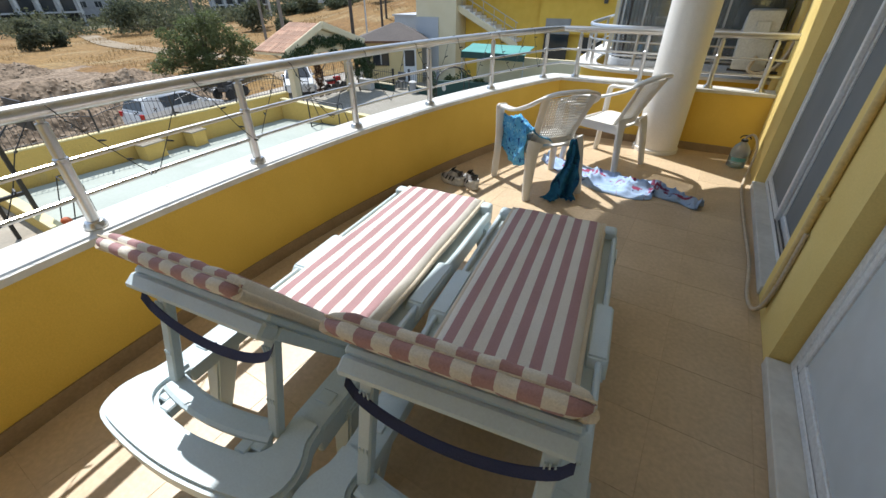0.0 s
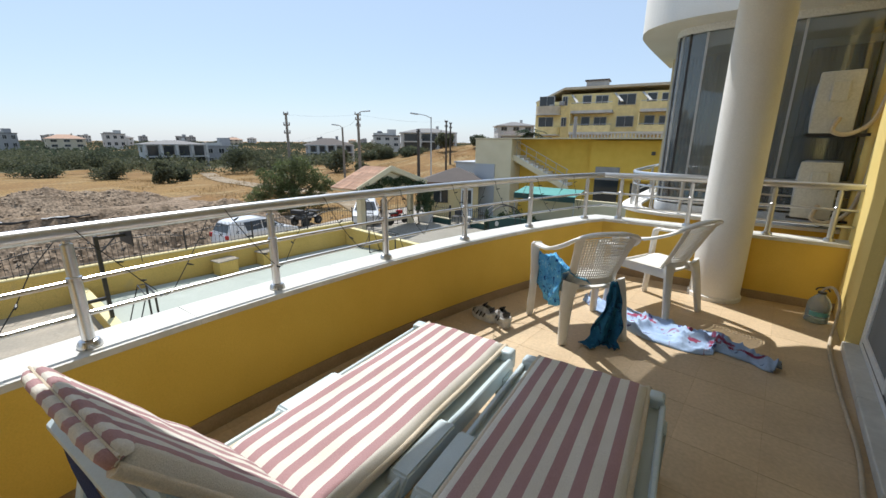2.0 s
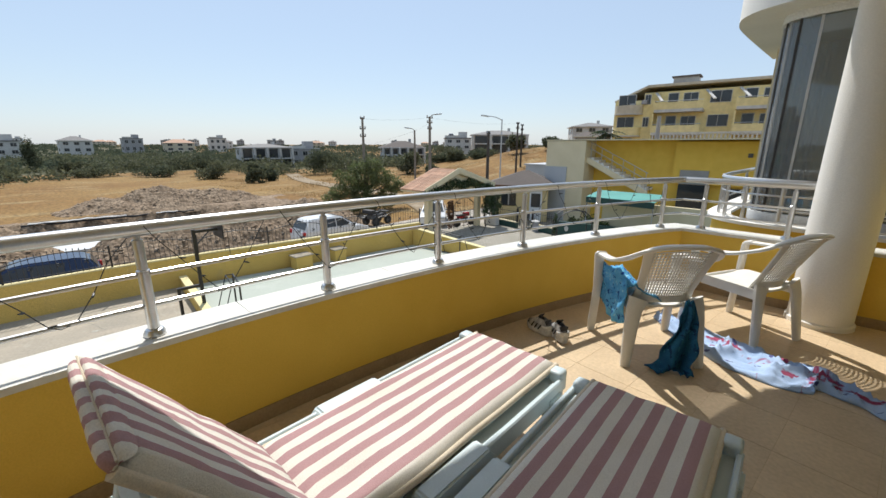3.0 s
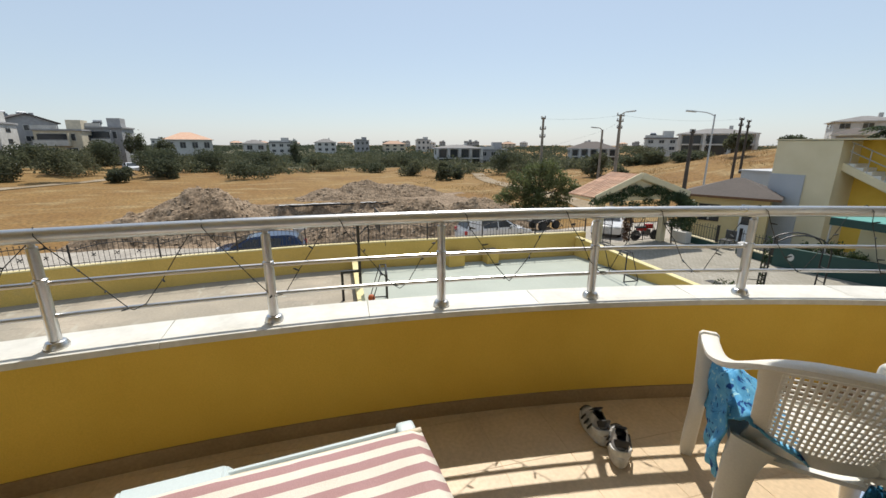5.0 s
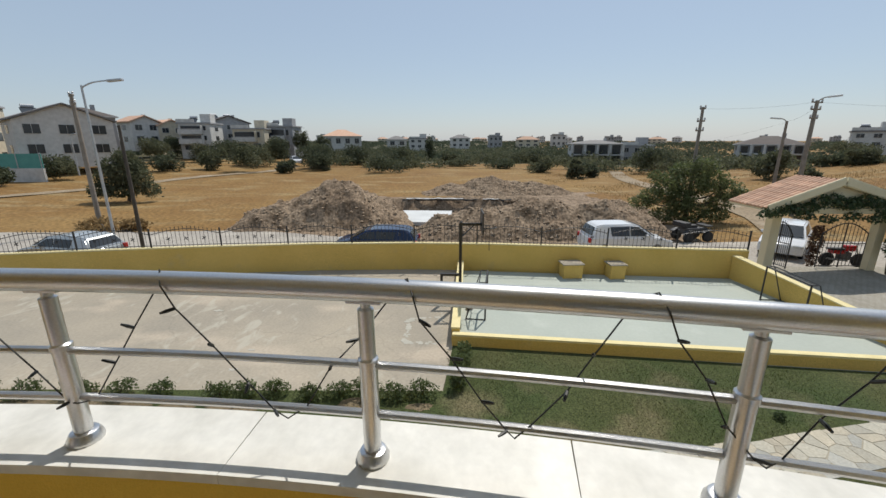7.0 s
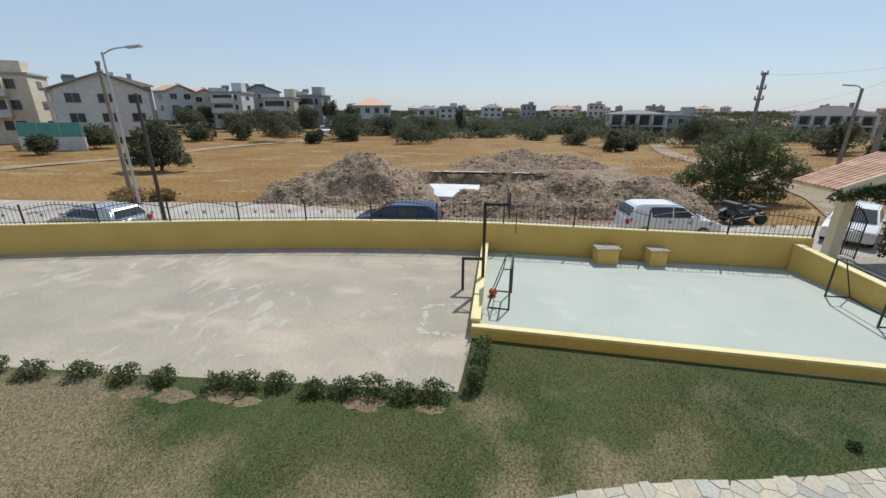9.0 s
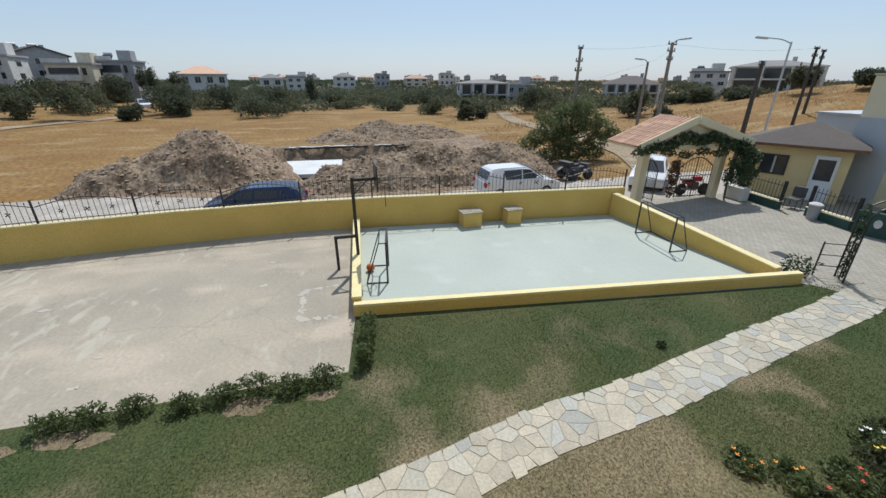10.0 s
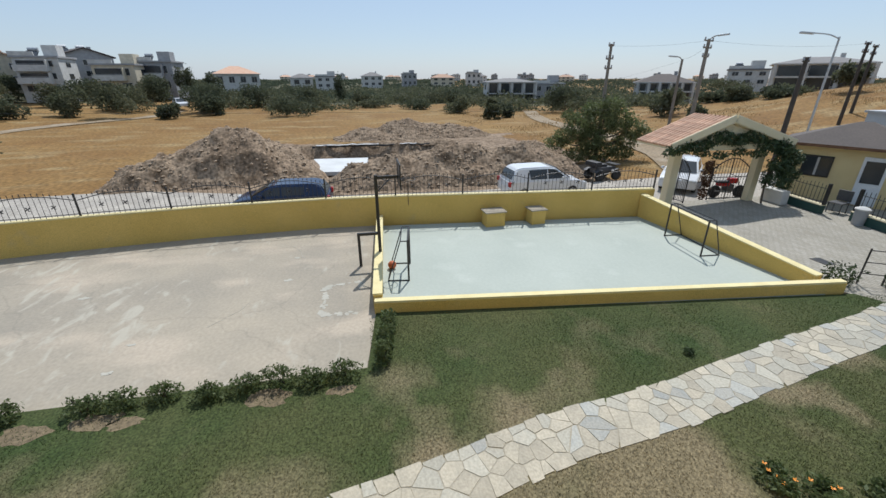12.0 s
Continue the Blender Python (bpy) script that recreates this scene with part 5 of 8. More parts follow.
def tree(x, y, z, h, blobs, n, size, seed, label, material=DARKLEAF, trunk=0.16):
    ob = empty("tree", pose(x, y, z), label, "tree")
    r = random.Random(seed)
    bm = tube(bez([(0, 0, -0.1), (0.05 * h * r.uniform(-1, 1), 0.03 * h, h * 0.3), (0, 0, h * 0.62)], 5), [trunk * (1 - 0.06 * k) for k in range(11)], 9)
    for b in blobs:
        tube(bez([(0, 0, h * r.uniform(0.2, 0.45)), (b[0] * 0.5, b[1] * 0.5, b[2] * 0.8), (b[0], b[1], b[2] + b[5] * 0.5)], 4), [trunk * 0.5 * (1 - 0.1 * k) for k in range(9)], 6, bm)
    part("trunk", bm, BARK, ob, smooth=60)
    v, f = leaf_cloud(blobs, n, size, seed)
    raw("crown", v, f, material, ob)
    return ob


# stone path across the lawn
PATH_MID = bez([(-4.2, -1.5, 0), (-4.6, 0.8, 0), (-5.0, 3.0, 0), (-5.5, 5.0, 0), (-5.85, 7.6, 0), (-6.4, 10.3, 0), (-7.05, 13.9, 0), (-7.4, 15.4, 0)], 12)


def path_at(s, u):
    k = min(len(PATH_MID) - 2, int(s))
    d = (PATH_MID[k + 1] - PATH_MID[k]).normalized()
    p = PATH_MID[k].lerp(PATH_MID[k + 1], s - k) + Vector((-d.y, d.x, 0)) * u
    return (p.x, p.y)


edge = [path_at(s * 0.99, 0.40 + 0.05 * math.sin(s * 2.3)) for s in range(len(PATH_MID))] + [path_at(s * 0.99, -0.40 + 0.05 * math.sin(s * 3.1)) for s in reversed(range(len(PATH_MID)))]
stone_path = setting("path", prism(edge, YARD - 0.05, YARD + 0.036), surf("sandy_joint", (0.37, 0.335, 0.26), (0.30, 0.27, 0.205), 3, 0.95, 0.4), "crazy paving path of pale flagstones across the lawn", "path")
r = random.Random(11)
FAR_S = len(PATH_MID) - 1.05
seeds = []
for k in range(int(17.4 / 0.24)):
    for u in (-0.36, -0.12, 0.12, 0.36):
        seeds.append((0.24 * (k + 0.5) + r.uniform(-0.11, 0.11), u + r.uniform(-0.10, 0.10)))
seeds = [p for p in seeds if r.random() > 0.22]
run_of = [0.0]
for a, b in zip(PATH_MID, PATH_MID[1:]):
    run_of.append(run_of[-1] + (b - a).length)


def along(d, u):
    """The point of the path d metres along it and u beside it."""
    k = 0
    while k < len(run_of) - 2 and run_of[k + 1] < d:
        k += 1
    return path_at(min(FAR_S, k + (d - run_of[k]) / (run_of[k + 1] - run_of[k])), u)


for i, (sx, sy) in enumerate(seeds):
    poly = [(max(0.0, sx - 0.6), -0.43), (sx + 0.6, -0.43), (sx + 0.6, 0.43), (max(0.0, sx - 0.6), 0.43)]
    for j, (tx, ty) in enumerate(seeds):
        if i == j or abs(tx - sx) > 1.2:
            continue
        mx, my, nx, ny = (sx + tx) / 2, (sy + ty) / 2, sx - tx, sy - ty
        gap = 0.008 / math.hypot(nx, ny)
        out = []
        for (ax, ay), (bx, by) in zip(poly, poly[1:] + poly[:1]):
            da = (ax - mx) * nx + (ay - my) * ny - gap * (nx * nx + ny * ny)
            db = (bx - mx) * nx + (by - my) * ny - gap * (nx * nx + ny * ny)
            if da >= 0:
                out.append((ax, ay))
            if da * db < 0:
                out.append((ax + (bx - ax) * da / (da - db), ay + (by - ay) * da / (da - db)))
        poly = out
        if len(poly) < 3:
            break
    if len(poly) < 3 or max(p[0] for p in poly) - min(p[0] for p in poly) < 0.06 or run_of[-1] - sx < 0.4:
        continue
    edge_r = r.uniform(-0.035, 0.06)
    poly = [(p[0] + r.uniform(-0.008, 0.008), p[1] + (math.copysign(edge_r, p[1]) if abs(p[1]) > 0.42 else r.uniform(-0.008, 0.008))) for p in poly]
    part("flagstone", prism([along(*p) for p in poly], YARD + 0.02, YARD + 0.040 + r.uniform(0, 0.007)), STONES[r.choice((0, 0, 0, 1, 1, 2))], stone_path)

# lawn blades
rs = np.random.RandomState(3)
n = 330000
gx, gy = rs.uniform(-9.5, -2.2, n), rs.uniform(-9, 19, n)
front = -9.55 + (gy - 2.6) * 0.111
ok = np.where(gy < 2.45, gx > -7.3, gx > front + 0.15)
mid = np.interp(gy, [p.y for p in PATH_MID], [p.x for p in PATH_MID])
ok &= np.abs(gx - mid) > 0.47
dens = np.array([noise.noise(Vector((a * 0.5, b * 0.5, 2))) for a, b in zip(gx, gy)])
ok &= rs.uniform(-0.55, 0.5, n) < dens + 0.18
gx, gy = gx[ok], gy[ok]
n = len(gx)
hh, an = rs.uniform(0.010, 0.042, n), rs.uniform(0, 6.28, n)
dx, dy = np.cos(an) * 0.0055, np.sin(an) * 0.0055
lx, ly = rs.normal(0, 0.014, n), rs.normal(0, 0.014, n)
base = np.full(n, YARD + 0.028)
v = np.stack([np.stack([gx - dx, gy - dy, base], 1), np.stack([gx + dx, gy + dy, base], 1), np.stack([gx + lx, gy + ly, base + hh], 1)], 1).reshape(-1, 3)
GRASS = leafy(spotted(zones("grass_blade", (0.066, 0.105, 0.030), (0.120, 0.132, 0.050), (0.285, 0.236, 0.14), 0.5, 0.6, 0.95, 0.0, 40, 0.555, 0.6), DRYSPOTS))
tagged(raw("grass", v.tolist(), np.arange(3 * n).reshape(-1, 3).tolist(), GRASS), "short patchy lawn grass", "grass", kind="stuff")

# rose hedge along the concrete, a bush at the corner, the flower bed
k = 0
r = random.Random(21)
BEDSOIL = surf("dry_bed_soil", (0.205, 0.158, 0.092), (0.14, 0.105, 0.06), 3, 0.95, 0.6, fine=20, speck=0.4)
for y in (-8.8, -7.9, -7.0, -6.05, -5.05, -4.15, -3.35, -2.15, -1.6, -1.0, -0.33, 0.27, 0.86, 1.42, 1.98):
    s = r.uniform(0.95, 1.2)
    bl = [(0, 0, 0.14 * s, 0.22 * s, 0.30 * s, 0.12 * s), (r.uniform(-.06, .06), r.uniform(-.12, .12), 0.24 * s, 0.14 * s, 0.20 * s, 0.09 * s), (r.uniform(-.1, .1), r.uniform(-.16, .16), 0.30 * s, 0.05, 0.06, 0.09), (r.uniform(-.15, .15), r.uniform(-.2, .2), 0.08, 0.14, 0.22, 0.06)]
    bush(-7.50 + r.uniform(-0.06, 0.06), y, YARD + 0.02, bl, 560, 0.033, 100 + k, "low leafy rose bush edging the concrete yard", LEAF, "rose_bush", "bush", "rose hedge")
    k += 1
lawn_ob = bpy.data.objects["ground_lawn"]
for y in (-7.4, -5.6, -4.6, -3.7, -2.8, -1.9, -1.3, 0.6, 1.9):
    cx, cy, q = -7.18 + r.uniform(-0.1, 0.1), y + r.uniform(-0.15, 0.15), r.uniform(0.16, 0.26)
    out = [(cx + q * r.uniform(0.55, 1.0) * math.cos(a), cy + 1.9 * q * r.uniform(0.6, 1.0) * math.sin(a)) for a in [k2 * 0.3927 for k2 in range(16)]]
    part("bare_soil", prism(out, YARD + 0.01, YARD + 0.0325), BEDSOIL, lawn_ob)
for x, y in ((-8.9, 2.85), (-8.35, 2.78), (-7.85, 2.7)):
    bush(x, y, YARD + 0.02, [(0, 0, 0.18, 0.24, 0.17, 0.17), (0.05, -0.05, 0.40, 0.16, 0.12, 0.12), (-0.12, 0.08, 0.30, 0.10, 0.10, 0.12)], 620, 0.036, 140 + k, "leafy shrub at the corner of the concrete yard", LEAF, "shrub", "shrub", "corner shrubs")
    k += 1
bush(-6.9, 8.6, YARD + 0.03, [(0, 0, 0.06, 0.10, 0.10, 0.07)], 120, 0.03, 170, "small dark weed in the lawn", DARKLEAF, "weed", "plant")
PETALS = [surf("petal_" + nm, c, None, 9, 0.6, 0.0) for nm, c in (("red", (0.62, 0.05, 0.02)), ("orange", (0.75, 0.27, 0.02)), ("yellow", (0.75, 0.55, 0.03)), ("white", (0.75, 0.74, 0.70)))]
r = random.Random(9)
SPOTS = [(-4.30, 7.75, 1, 0.20, LEAF), (-3.95, 8.15, 1, 0.22, LEAF), (-3.75, 8.9, 0, 0.22, LEAF), (-3.5, 8.2, 0, 0.2, OLIVELEAF), (-3.75, 9.6, 2, 0.24, OLIVELEAF), (-4.05, 9.9, 3, 0.26, LEAF), (-4.1, 10.4, 3, 0.24, OLIVELEAF), (-3.3, 9.2, 0, 0.25, OLIVELEAF), (-3.35, 10.0, 2, 0.34, DARKLEAF), (-3.6, 10.7, 1, 0.3, DARKLEAF), (-2.9, 9.7, 0, 0.36, DARKLEAF), (-3.1, 8.7, 0, 0.22, LEAF), (-2.9, 10.8, 3, 0.36, DARKLEAF), (-4.2, 11.0, 1, 0.22, LEAF)]
for x, y, c, s, mt in SPOTS:
    ob = bush(x, y, YARD + 0.03, [(0, 0, s * 0.25, s * 1.4, s * 1.4, s * 0.32), (s * 0.5, -s * 0.4, s * 0.5, s * 0.7, s * 0.7, s * 0.4), (-s * 0.6, s * 0.5, s * 0.4, s * 0.6, s * 0.6, s * 0.35)], 480, 0.040, int(1000 * s) + int(y * 10), "flowering garden plant in the lawn bed", mt, "flower_plant", "plant", "flower bed")
    for q in range(r.randrange(2, 6)):
        bm = bmesh.new()
        at = Vector((r.uniform(-s, s) * 0.8, r.uniform(-s, s) * 0.8, s * r.uniform(0.7, 1.05)))
        for a in range(5):
            w = a * 1.257 + r.random()
            p = [at, at + Vector((math.cos(w - 0.5) * 0.022, math.sin(w - 0.5) * 0.022, 0.008)), at + Vector((math.cos(w) * 0.036, math.sin(w) * 0.036, 0.012)), at + Vector((math.cos(w + 0.5) * 0.022, math.sin(w + 0.5) * 0.022, 0.008))]
            bm.faces.new([bm.verts.new(t) for t in p])
        part("flower", bm, PETALS[c], ob)

# play court things
HOOPX, HOOPY = -12.32, 2.86
hoop = empty("basketball_hoop", pose(HOOPX, HOOPY, YARD), "black steel basketball hoop on a post beside the court wall", "basketball hoop")
part("post", box((-0.045, -0.045, 0), (0.045, 0.045, 2.66), 0.006), IRON, hoop)
part("arm", box((-0.03, 0.04, 2.55), (0.03, 0.62, 2.63), 0.004), IRON, hoop)
part("brace", tube([(0, 0.03, 2.2), (0, 0.4, 2.56)], 0.018, 6), IRON, hoop)
part("backboard", box((-0.48, 0.62, 2.35), (0.48, 0.65, 3.0), 0.006), IRON, hoop)
part("rim", tube([(0.2 * math.cos(a), 0.87 + 0.2 * math.sin(a), 2.5) for a in [k * 0.3307 for k in range(19)]], 0.010, 6, closed=True), IRON, hoop)
part("rope", tube(bez([(0.1, 0.86, 2.45), (0.13, 0.85, 2.1), (0.11, 0.86, 1.8)], 5), 0.012, 5), BARK, hoop)
part("bench_arm", box((-0.04, -0.62, 0.95), (0.04, -0.045, 1.03), 0.005), IRON, hoop)
part("bench_leg", box((-0.04, -0.62, 0.0), (0.04, -0.54, 0.95), 0.005), IRON, hoop)
ball = tagged(part("ball", lathe([(0.12 * math.sin(a), -0.12 * math.cos(a)) for a in [0.05 + k * 0.304 for k in range(11)]], 18), surf("orange_ball", (0.50, 0.12, 0.03), (0.40, 0.09, 0.03), 6, 0.6, 0.2), smooth=60), "orange ball lying by the goal", "ball")
ball.location = (-11.95, 3.16, YARD + 0.137)


def goal(m, w, h, d, label):
    g = empty("goal", m, label, "goal", "small goals")
    part("crossbar", tube([(-w / 2, 0, h), (w / 2, 0, h)], 0.026, 8), IRON, g)
    for s in (-1, 1):
        part("upright", tube([(s * w / 2, 0, 0.0), (s * w / 2, 0, h)], 0.026, 8), IRON, g)
        part("back_brace", tube([(s * w / 2, d * 0.35, h), (s * w / 2, d, 0.02)], 0.016, 6), IRON, g)
        part("top_stay", tube([(s * w / 2, 0, h), (s * w / 2, d * 0.35, h)], 0.016, 6), IRON, g)
        part("foot", tube([(s * w / 2, 0, 0.02), (s * w / 2, d, 0.02)], 0.016, 6), IRON, g)
    part("back_bar", tube([(-w / 2, d, 0.02), (w / 2, d, 0.02)], 0.016, 6), IRON, g)
    part("top_back_bar", tube([(-w / 2, d * 0.35, h), (w / 2, d * 0.35, h)], 0.016, 6), IRON, g)


goal(pose(-11.65, 3.62, YARD + 0.016, 0, 0, 172), 1.1, 1.15, 0.55, "small black steel football goal at the hoop end")
goal(pose(-11.85, 12.55, YARD + 0.016, 0, 0, -4), 1.75, 1.15, 0.62, "small black steel football goal by the drive wall")
for x, y, w in ((-15.0, 7.15, 0.72), (-14.95, 8.8, 0.55)):
    bx = empty("meter_box", pose(x, y, YARD + 0.016, 0, 0, 4), "yellow rendered block with a flat slab top by the wall", "block", "blocks by the wall")
    part("body", box((-0.28, -w / 2, 0), (0.24, w / 2, 0.52), 0.012, 2), YARDWALL, bx)
    part("slab_top", box((-0.31, -w / 2 - 0.05, 0.521), (0.28, w / 2 + 0.05, 0.565), 0.006), CONCRETE, bx)

# iron fence on the street wall
fence_pts = []
walk_len, acc = 2.44, 0.0
line = offset(FARWALL, -0.11)
dense = []
for a, b in zip(line, line[1:]):
    for k in range(40):
        dense.append(Vector(a).lerp(Vector(b), k / 40))
dense.append(Vector(line[-1]))
fence_pts = [dense[-1]]
for p in reversed(dense):
    if (p - fence_pts[-1]).length >= walk_len:
        fence_pts.append(p)


def fence_panel(L):
    f = empty("fence_panel", pose(0, 0, 0), "black wrought iron fence panel with an arched top rail", "fence", "street fence")
    rise = lambda t: 0.50 + 0.20 * math.sin(math.pi * t)
    part("post", box((-0.025, -0.025, 0), (0.025, 0.025, 0.72), 0.004), IRON, f)
    part("top_rail", tube([(L * k / 12, 0, rise(k / 12)) for k in range(13)], 0.014, 6), IRON, f)
    part("bottom_rail", tube([(0, 0, 0.07), (L, 0, 0.07)], 0.012, 6), IRON, f)
    for k in range(1, 17):
        t = k / 17
        bm = tube([(L * t, 0, 0.0), (L * t, 0, rise(t) + 0.05), (L * t, 0, rise(t) + 0.085), (L * t, 0, rise(t) + 0.12)], [0.0075, 0.0075, 0.018, 0.002], 5)
        part("bar", bm, IRON, f)
    for t in (0.24, 0.5, 0.76):
        bm = bmesh.new()
        for a in range(4):
            w = a * math.pi / 2 + 0.785
            tube([(L * t, 0.006, 0.33), (L * t + math.cos(w) * 0.05 - math.sin(w) * 0.02, 0.006, 0.33 + math.sin(w) * 0.05 + math.cos(w) * 0.02), (L * t + math.cos(w) * 0.085, 0.006, 0.33 + math.sin(w) * 0.085)], [0.010, 0.02, 0.006], 5, bm)
        part("rosette", bm, IRON, f)
    return f


FENCE_Z = -2.40
panel = None
for a, b in zip(fence_pts, fence_pts[1:]):
    d = b - a
    m = pose(a.x, a.y, FENCE_Z, 0, 0, math.degrees(math.atan2(d.y, d.x)))
    if panel is None:
        panel = fence_panel(walk_len)
        panel.matrix_world = m
    else:
        copy_thing(panel, m)


# parked vehicles
def car(m, paint, label, length=4.15, width=1.72, height=1.50, rear=True):
    """A hatchback; its nose points along local y."""
    c = empty("car", m, label, "car")
    L, W, H = length / 2, width / 2, height
    side = [(-L, 0.32), (-L - 0.01, 0.62), (-L + 0.06, 0.92), (-L + 0.25, 0.98), (L * 0.42, 0.96), (L * 0.80, 0.86), (L - 0.05, 0.70), (L, 0.45), (L - 0.04, 0.26), (-L + 0.1, 0.24)]
    bm = bmesh.new()
    cols = []
    for x, sq in ((-W, 0.94), (-W * 0.93, 1.0), (W * 0.93, 1.0), (W, 0.94)):
        cols.append([bm.verts.new((x, y * (0.985 if abs(x) == W else 1), 0.6 + (z - 0.6) * sq)) for y, z in side])
    n = len(side)
    bm.faces.new(cols[0]), bm.faces.new(cols[-1][::-1])
    for a, b in zip(cols, cols[1:]):
        for k in range(n):
            bm.faces.new((a[k], b[k], b[(k + 1) % n], a[(k + 1) % n]))
    bmesh.ops.recalc_face_normals(bm, faces=bm.faces[:])
    bmesh.ops.bevel(bm, geom=[e for e in bm.edges if e.calc_face_angle(0) > 0.25], offset=0.05, segments=3, affect="EDGES", clamp_overlap=True)
    part("body", bm, paint, c, smooth=40)
    roof = [(-L + 0.10, 0.95), (-L + 0.34, H - 0.10), (-L + 0.65, H - 0.01), (-0.1, H), (0.35, H - 0.05), (L * 0.56, 0.94)]
    bm = bmesh.new()
    cols = [[bm.verts.new((s * (W * 0.95 if z < 1 else W * 0.74), y, z)) for y, z in roof] for s in (-1, 1)]
    for k in range(len(roof) - 1):
        bm.faces.new((cols[0][k], cols[1][k], cols[1][k + 1], cols[0][k + 1]))
    bm.faces.new(cols[0]), bm.faces.new(cols[1][::-1])
    bmesh.ops.recalc_face_normals(bm, faces=bm.faces[:])
    bmesh.ops.bevel(bm, geom=bm.edges[:], offset=0.06, segments=3, affect="EDGES", clamp_overlap=True)
    part("cabin", bm, paint, c, smooth=50)

    def pane(name, pts, push):
        bm = bmesh.new()
        v = [bm.verts.new(Vector(p) + Vector(push)) for p in pts]
        w = [bm.verts.new(Vector(p) - Vector(push)) for p in pts]
        bm.faces.new(v), bm.faces.new(w[::-1])
        for k in range(len(v)):
            bm.faces.new((v[k], w[k], w[(k + 1) % len(v)], v[(k + 1) % len(v)]))
        bmesh.ops.recalc_face_normals(bm, faces=bm.faces[:])
        part(name, bm, DARKPANE, c)

    for s in (-1, 1):
        hi, lo = s * W * 0.775, s * W * 0.925
        pane("side_window", [(lo, -0.98, 1.0), (lo, -0.12, 1.0), (hi, -0.12, H - 0.10), (hi, -1.05, H - 0.12)], (s * 0.012, 0, 0.003))
        pane("side_window", [(lo, -0.06, 1.0), (lo, 0.92, 1.0), (hi, 0.32, H - 0.13), (hi, -0.06, H - 0.10)], (s * 0.012, 0, 0.003))
        part("mirror", box((s * W - 0.02 if s > 0 else s * W - 0.13, 0.62, 0.98), (s * W + 0.13 if s > 0 else s * W + 0.02, 0.75, 1.10), 0.03, 2), paint, c)
        part("tail_lamp", box((s * (W - 0.10) - 0.10, -L - 0.02, 0.70), (s * (W - 0.10) + 0.10, -L + 0.10, 0.92), 0.02), REDLAMP, c)
        part("headlamp", box((s * (W - 0.22) - 0.17, L - 0.22, 0.60), (s * (W - 0.22) + 0.17, L - 0.01, 0.74), 0.03), CLEARLAMP, c)
        for y in (-L + 0.78, L - 0.82):
            bm = lathe([(0.19, -0.10), (0.29, -0.10), (0.315, -0.07), (0.315, 0.07), (0.29, 0.10), (0.19, 0.10)], 20)
            bmesh.ops.transform(bm, matrix=pose(s * (W - 0.09), y, 0.315, 0, 90, 0), verts=bm.verts[:])
            w = part("wheel", bm, TYRE, c, smooth=40)
            bm = lathe([(0.05, -0.108), (0.19, -0.102), (0.19, 0.102), (0.05, 0.108)], 10)
            bmesh.ops.transform(bm, matrix=pose(s * (W - 0.09), y, 0.315, 0, 90, 0), verts=bm.verts[:])
            part("rim", bm, RIM, w)
    pane("windscreen", [(-W * 0.84, L * 0.54, 0.99), (W * 0.84, L * 0.54, 0.99), (W * 0.68, 0.42, H - 0.08), (-W * 0.68, 0.42, H - 0.08)], (0, 0.015, 0.02))
    pane("rear_window", [(-W * 0.80, -L + 0.13, 1.02), (W * 0.80, -L + 0.13, 1.02), (W * 0.66, -L + 0.31, H - 0.14), (-W * 0.66, -L + 0.31, H - 0.14)], (0, -0.02, 0.012))
    part("number_plate", box((-0.26, -L - 0.025, 0.52), (0.26, -L + 0.02, 0.63)), SHOEWHITE, c)
    return c


PAINT_BLUE = surf("dark_blue_paint", (0.016, 0.032, 0.085), (0.014, 0.028, 0.07), 1, 0.15, 0.0, metal=0.2)
PAINT_WHITE = surf("white_car_paint", (0.72, 0.73, 0.74), (0.68, 0.69, 0.70), 1, 0.15, 0.0)
PAINT_SILVER = surf("silver_paint", (0.52, 0.54, 0.54), (0.46, 0.48, 0.48), 1, 0.2, 0.0, metal=0.5)
car(pose(-19.5, -1.0, STREET, 0, 0, 178), PAINT_BLUE, "dark blue hatchback parked on the street", 4.1, 1.7, 1.43)
car(pose(-20.2, 11.35, STREET, 0, 0, 2), PAINT_WHITE, "white estate car with roof bars parked on the street", 4.15, 1.72, 1.55)
car(pose(-17.9, -14.6, STREET, 0, 0, 170), PAINT_SILVER, "silver hatchback parked on the street", 4.2, 1.72, 1.45)
car(pose(-20.5, 19.7, STREET, 0, 0, 225), PAINT_WHITE, "white car standing outside the gate", 4.1, 1.72, 1.5)
car(pose(-80.9, -27.4, -2.9, 0, 0, -60), PAINT_WHITE, "small white car far off on the lane")


def wheel(parent, x, y, z, r, w, name="wheel"):
    bm = lathe([(r * 0.55, -w), (r * 0.9, -w), (r, -w * 0.6), (r, w * 0.6), (r * 0.9, w), (r * 0.55, w)], 18)
    bmesh.ops.transform(bm, matrix=pose(x, y, z, 0, 90, 0), verts=bm.verts[:])
    o = part(name, bm, TYRE, parent, smooth=40)
    bm = lathe([(r * 0.1, -w * 0.6), (r * 0.56, -w * 0.5), (r * 0.56, w * 0.5), (r * 0.1, w * 0.6)], 10)
    bmesh.ops.transform(bm, matrix=pose(x, y, z, 0, 90, 0), verts=bm.verts[:])
    part("rim", bm, RIM, o)


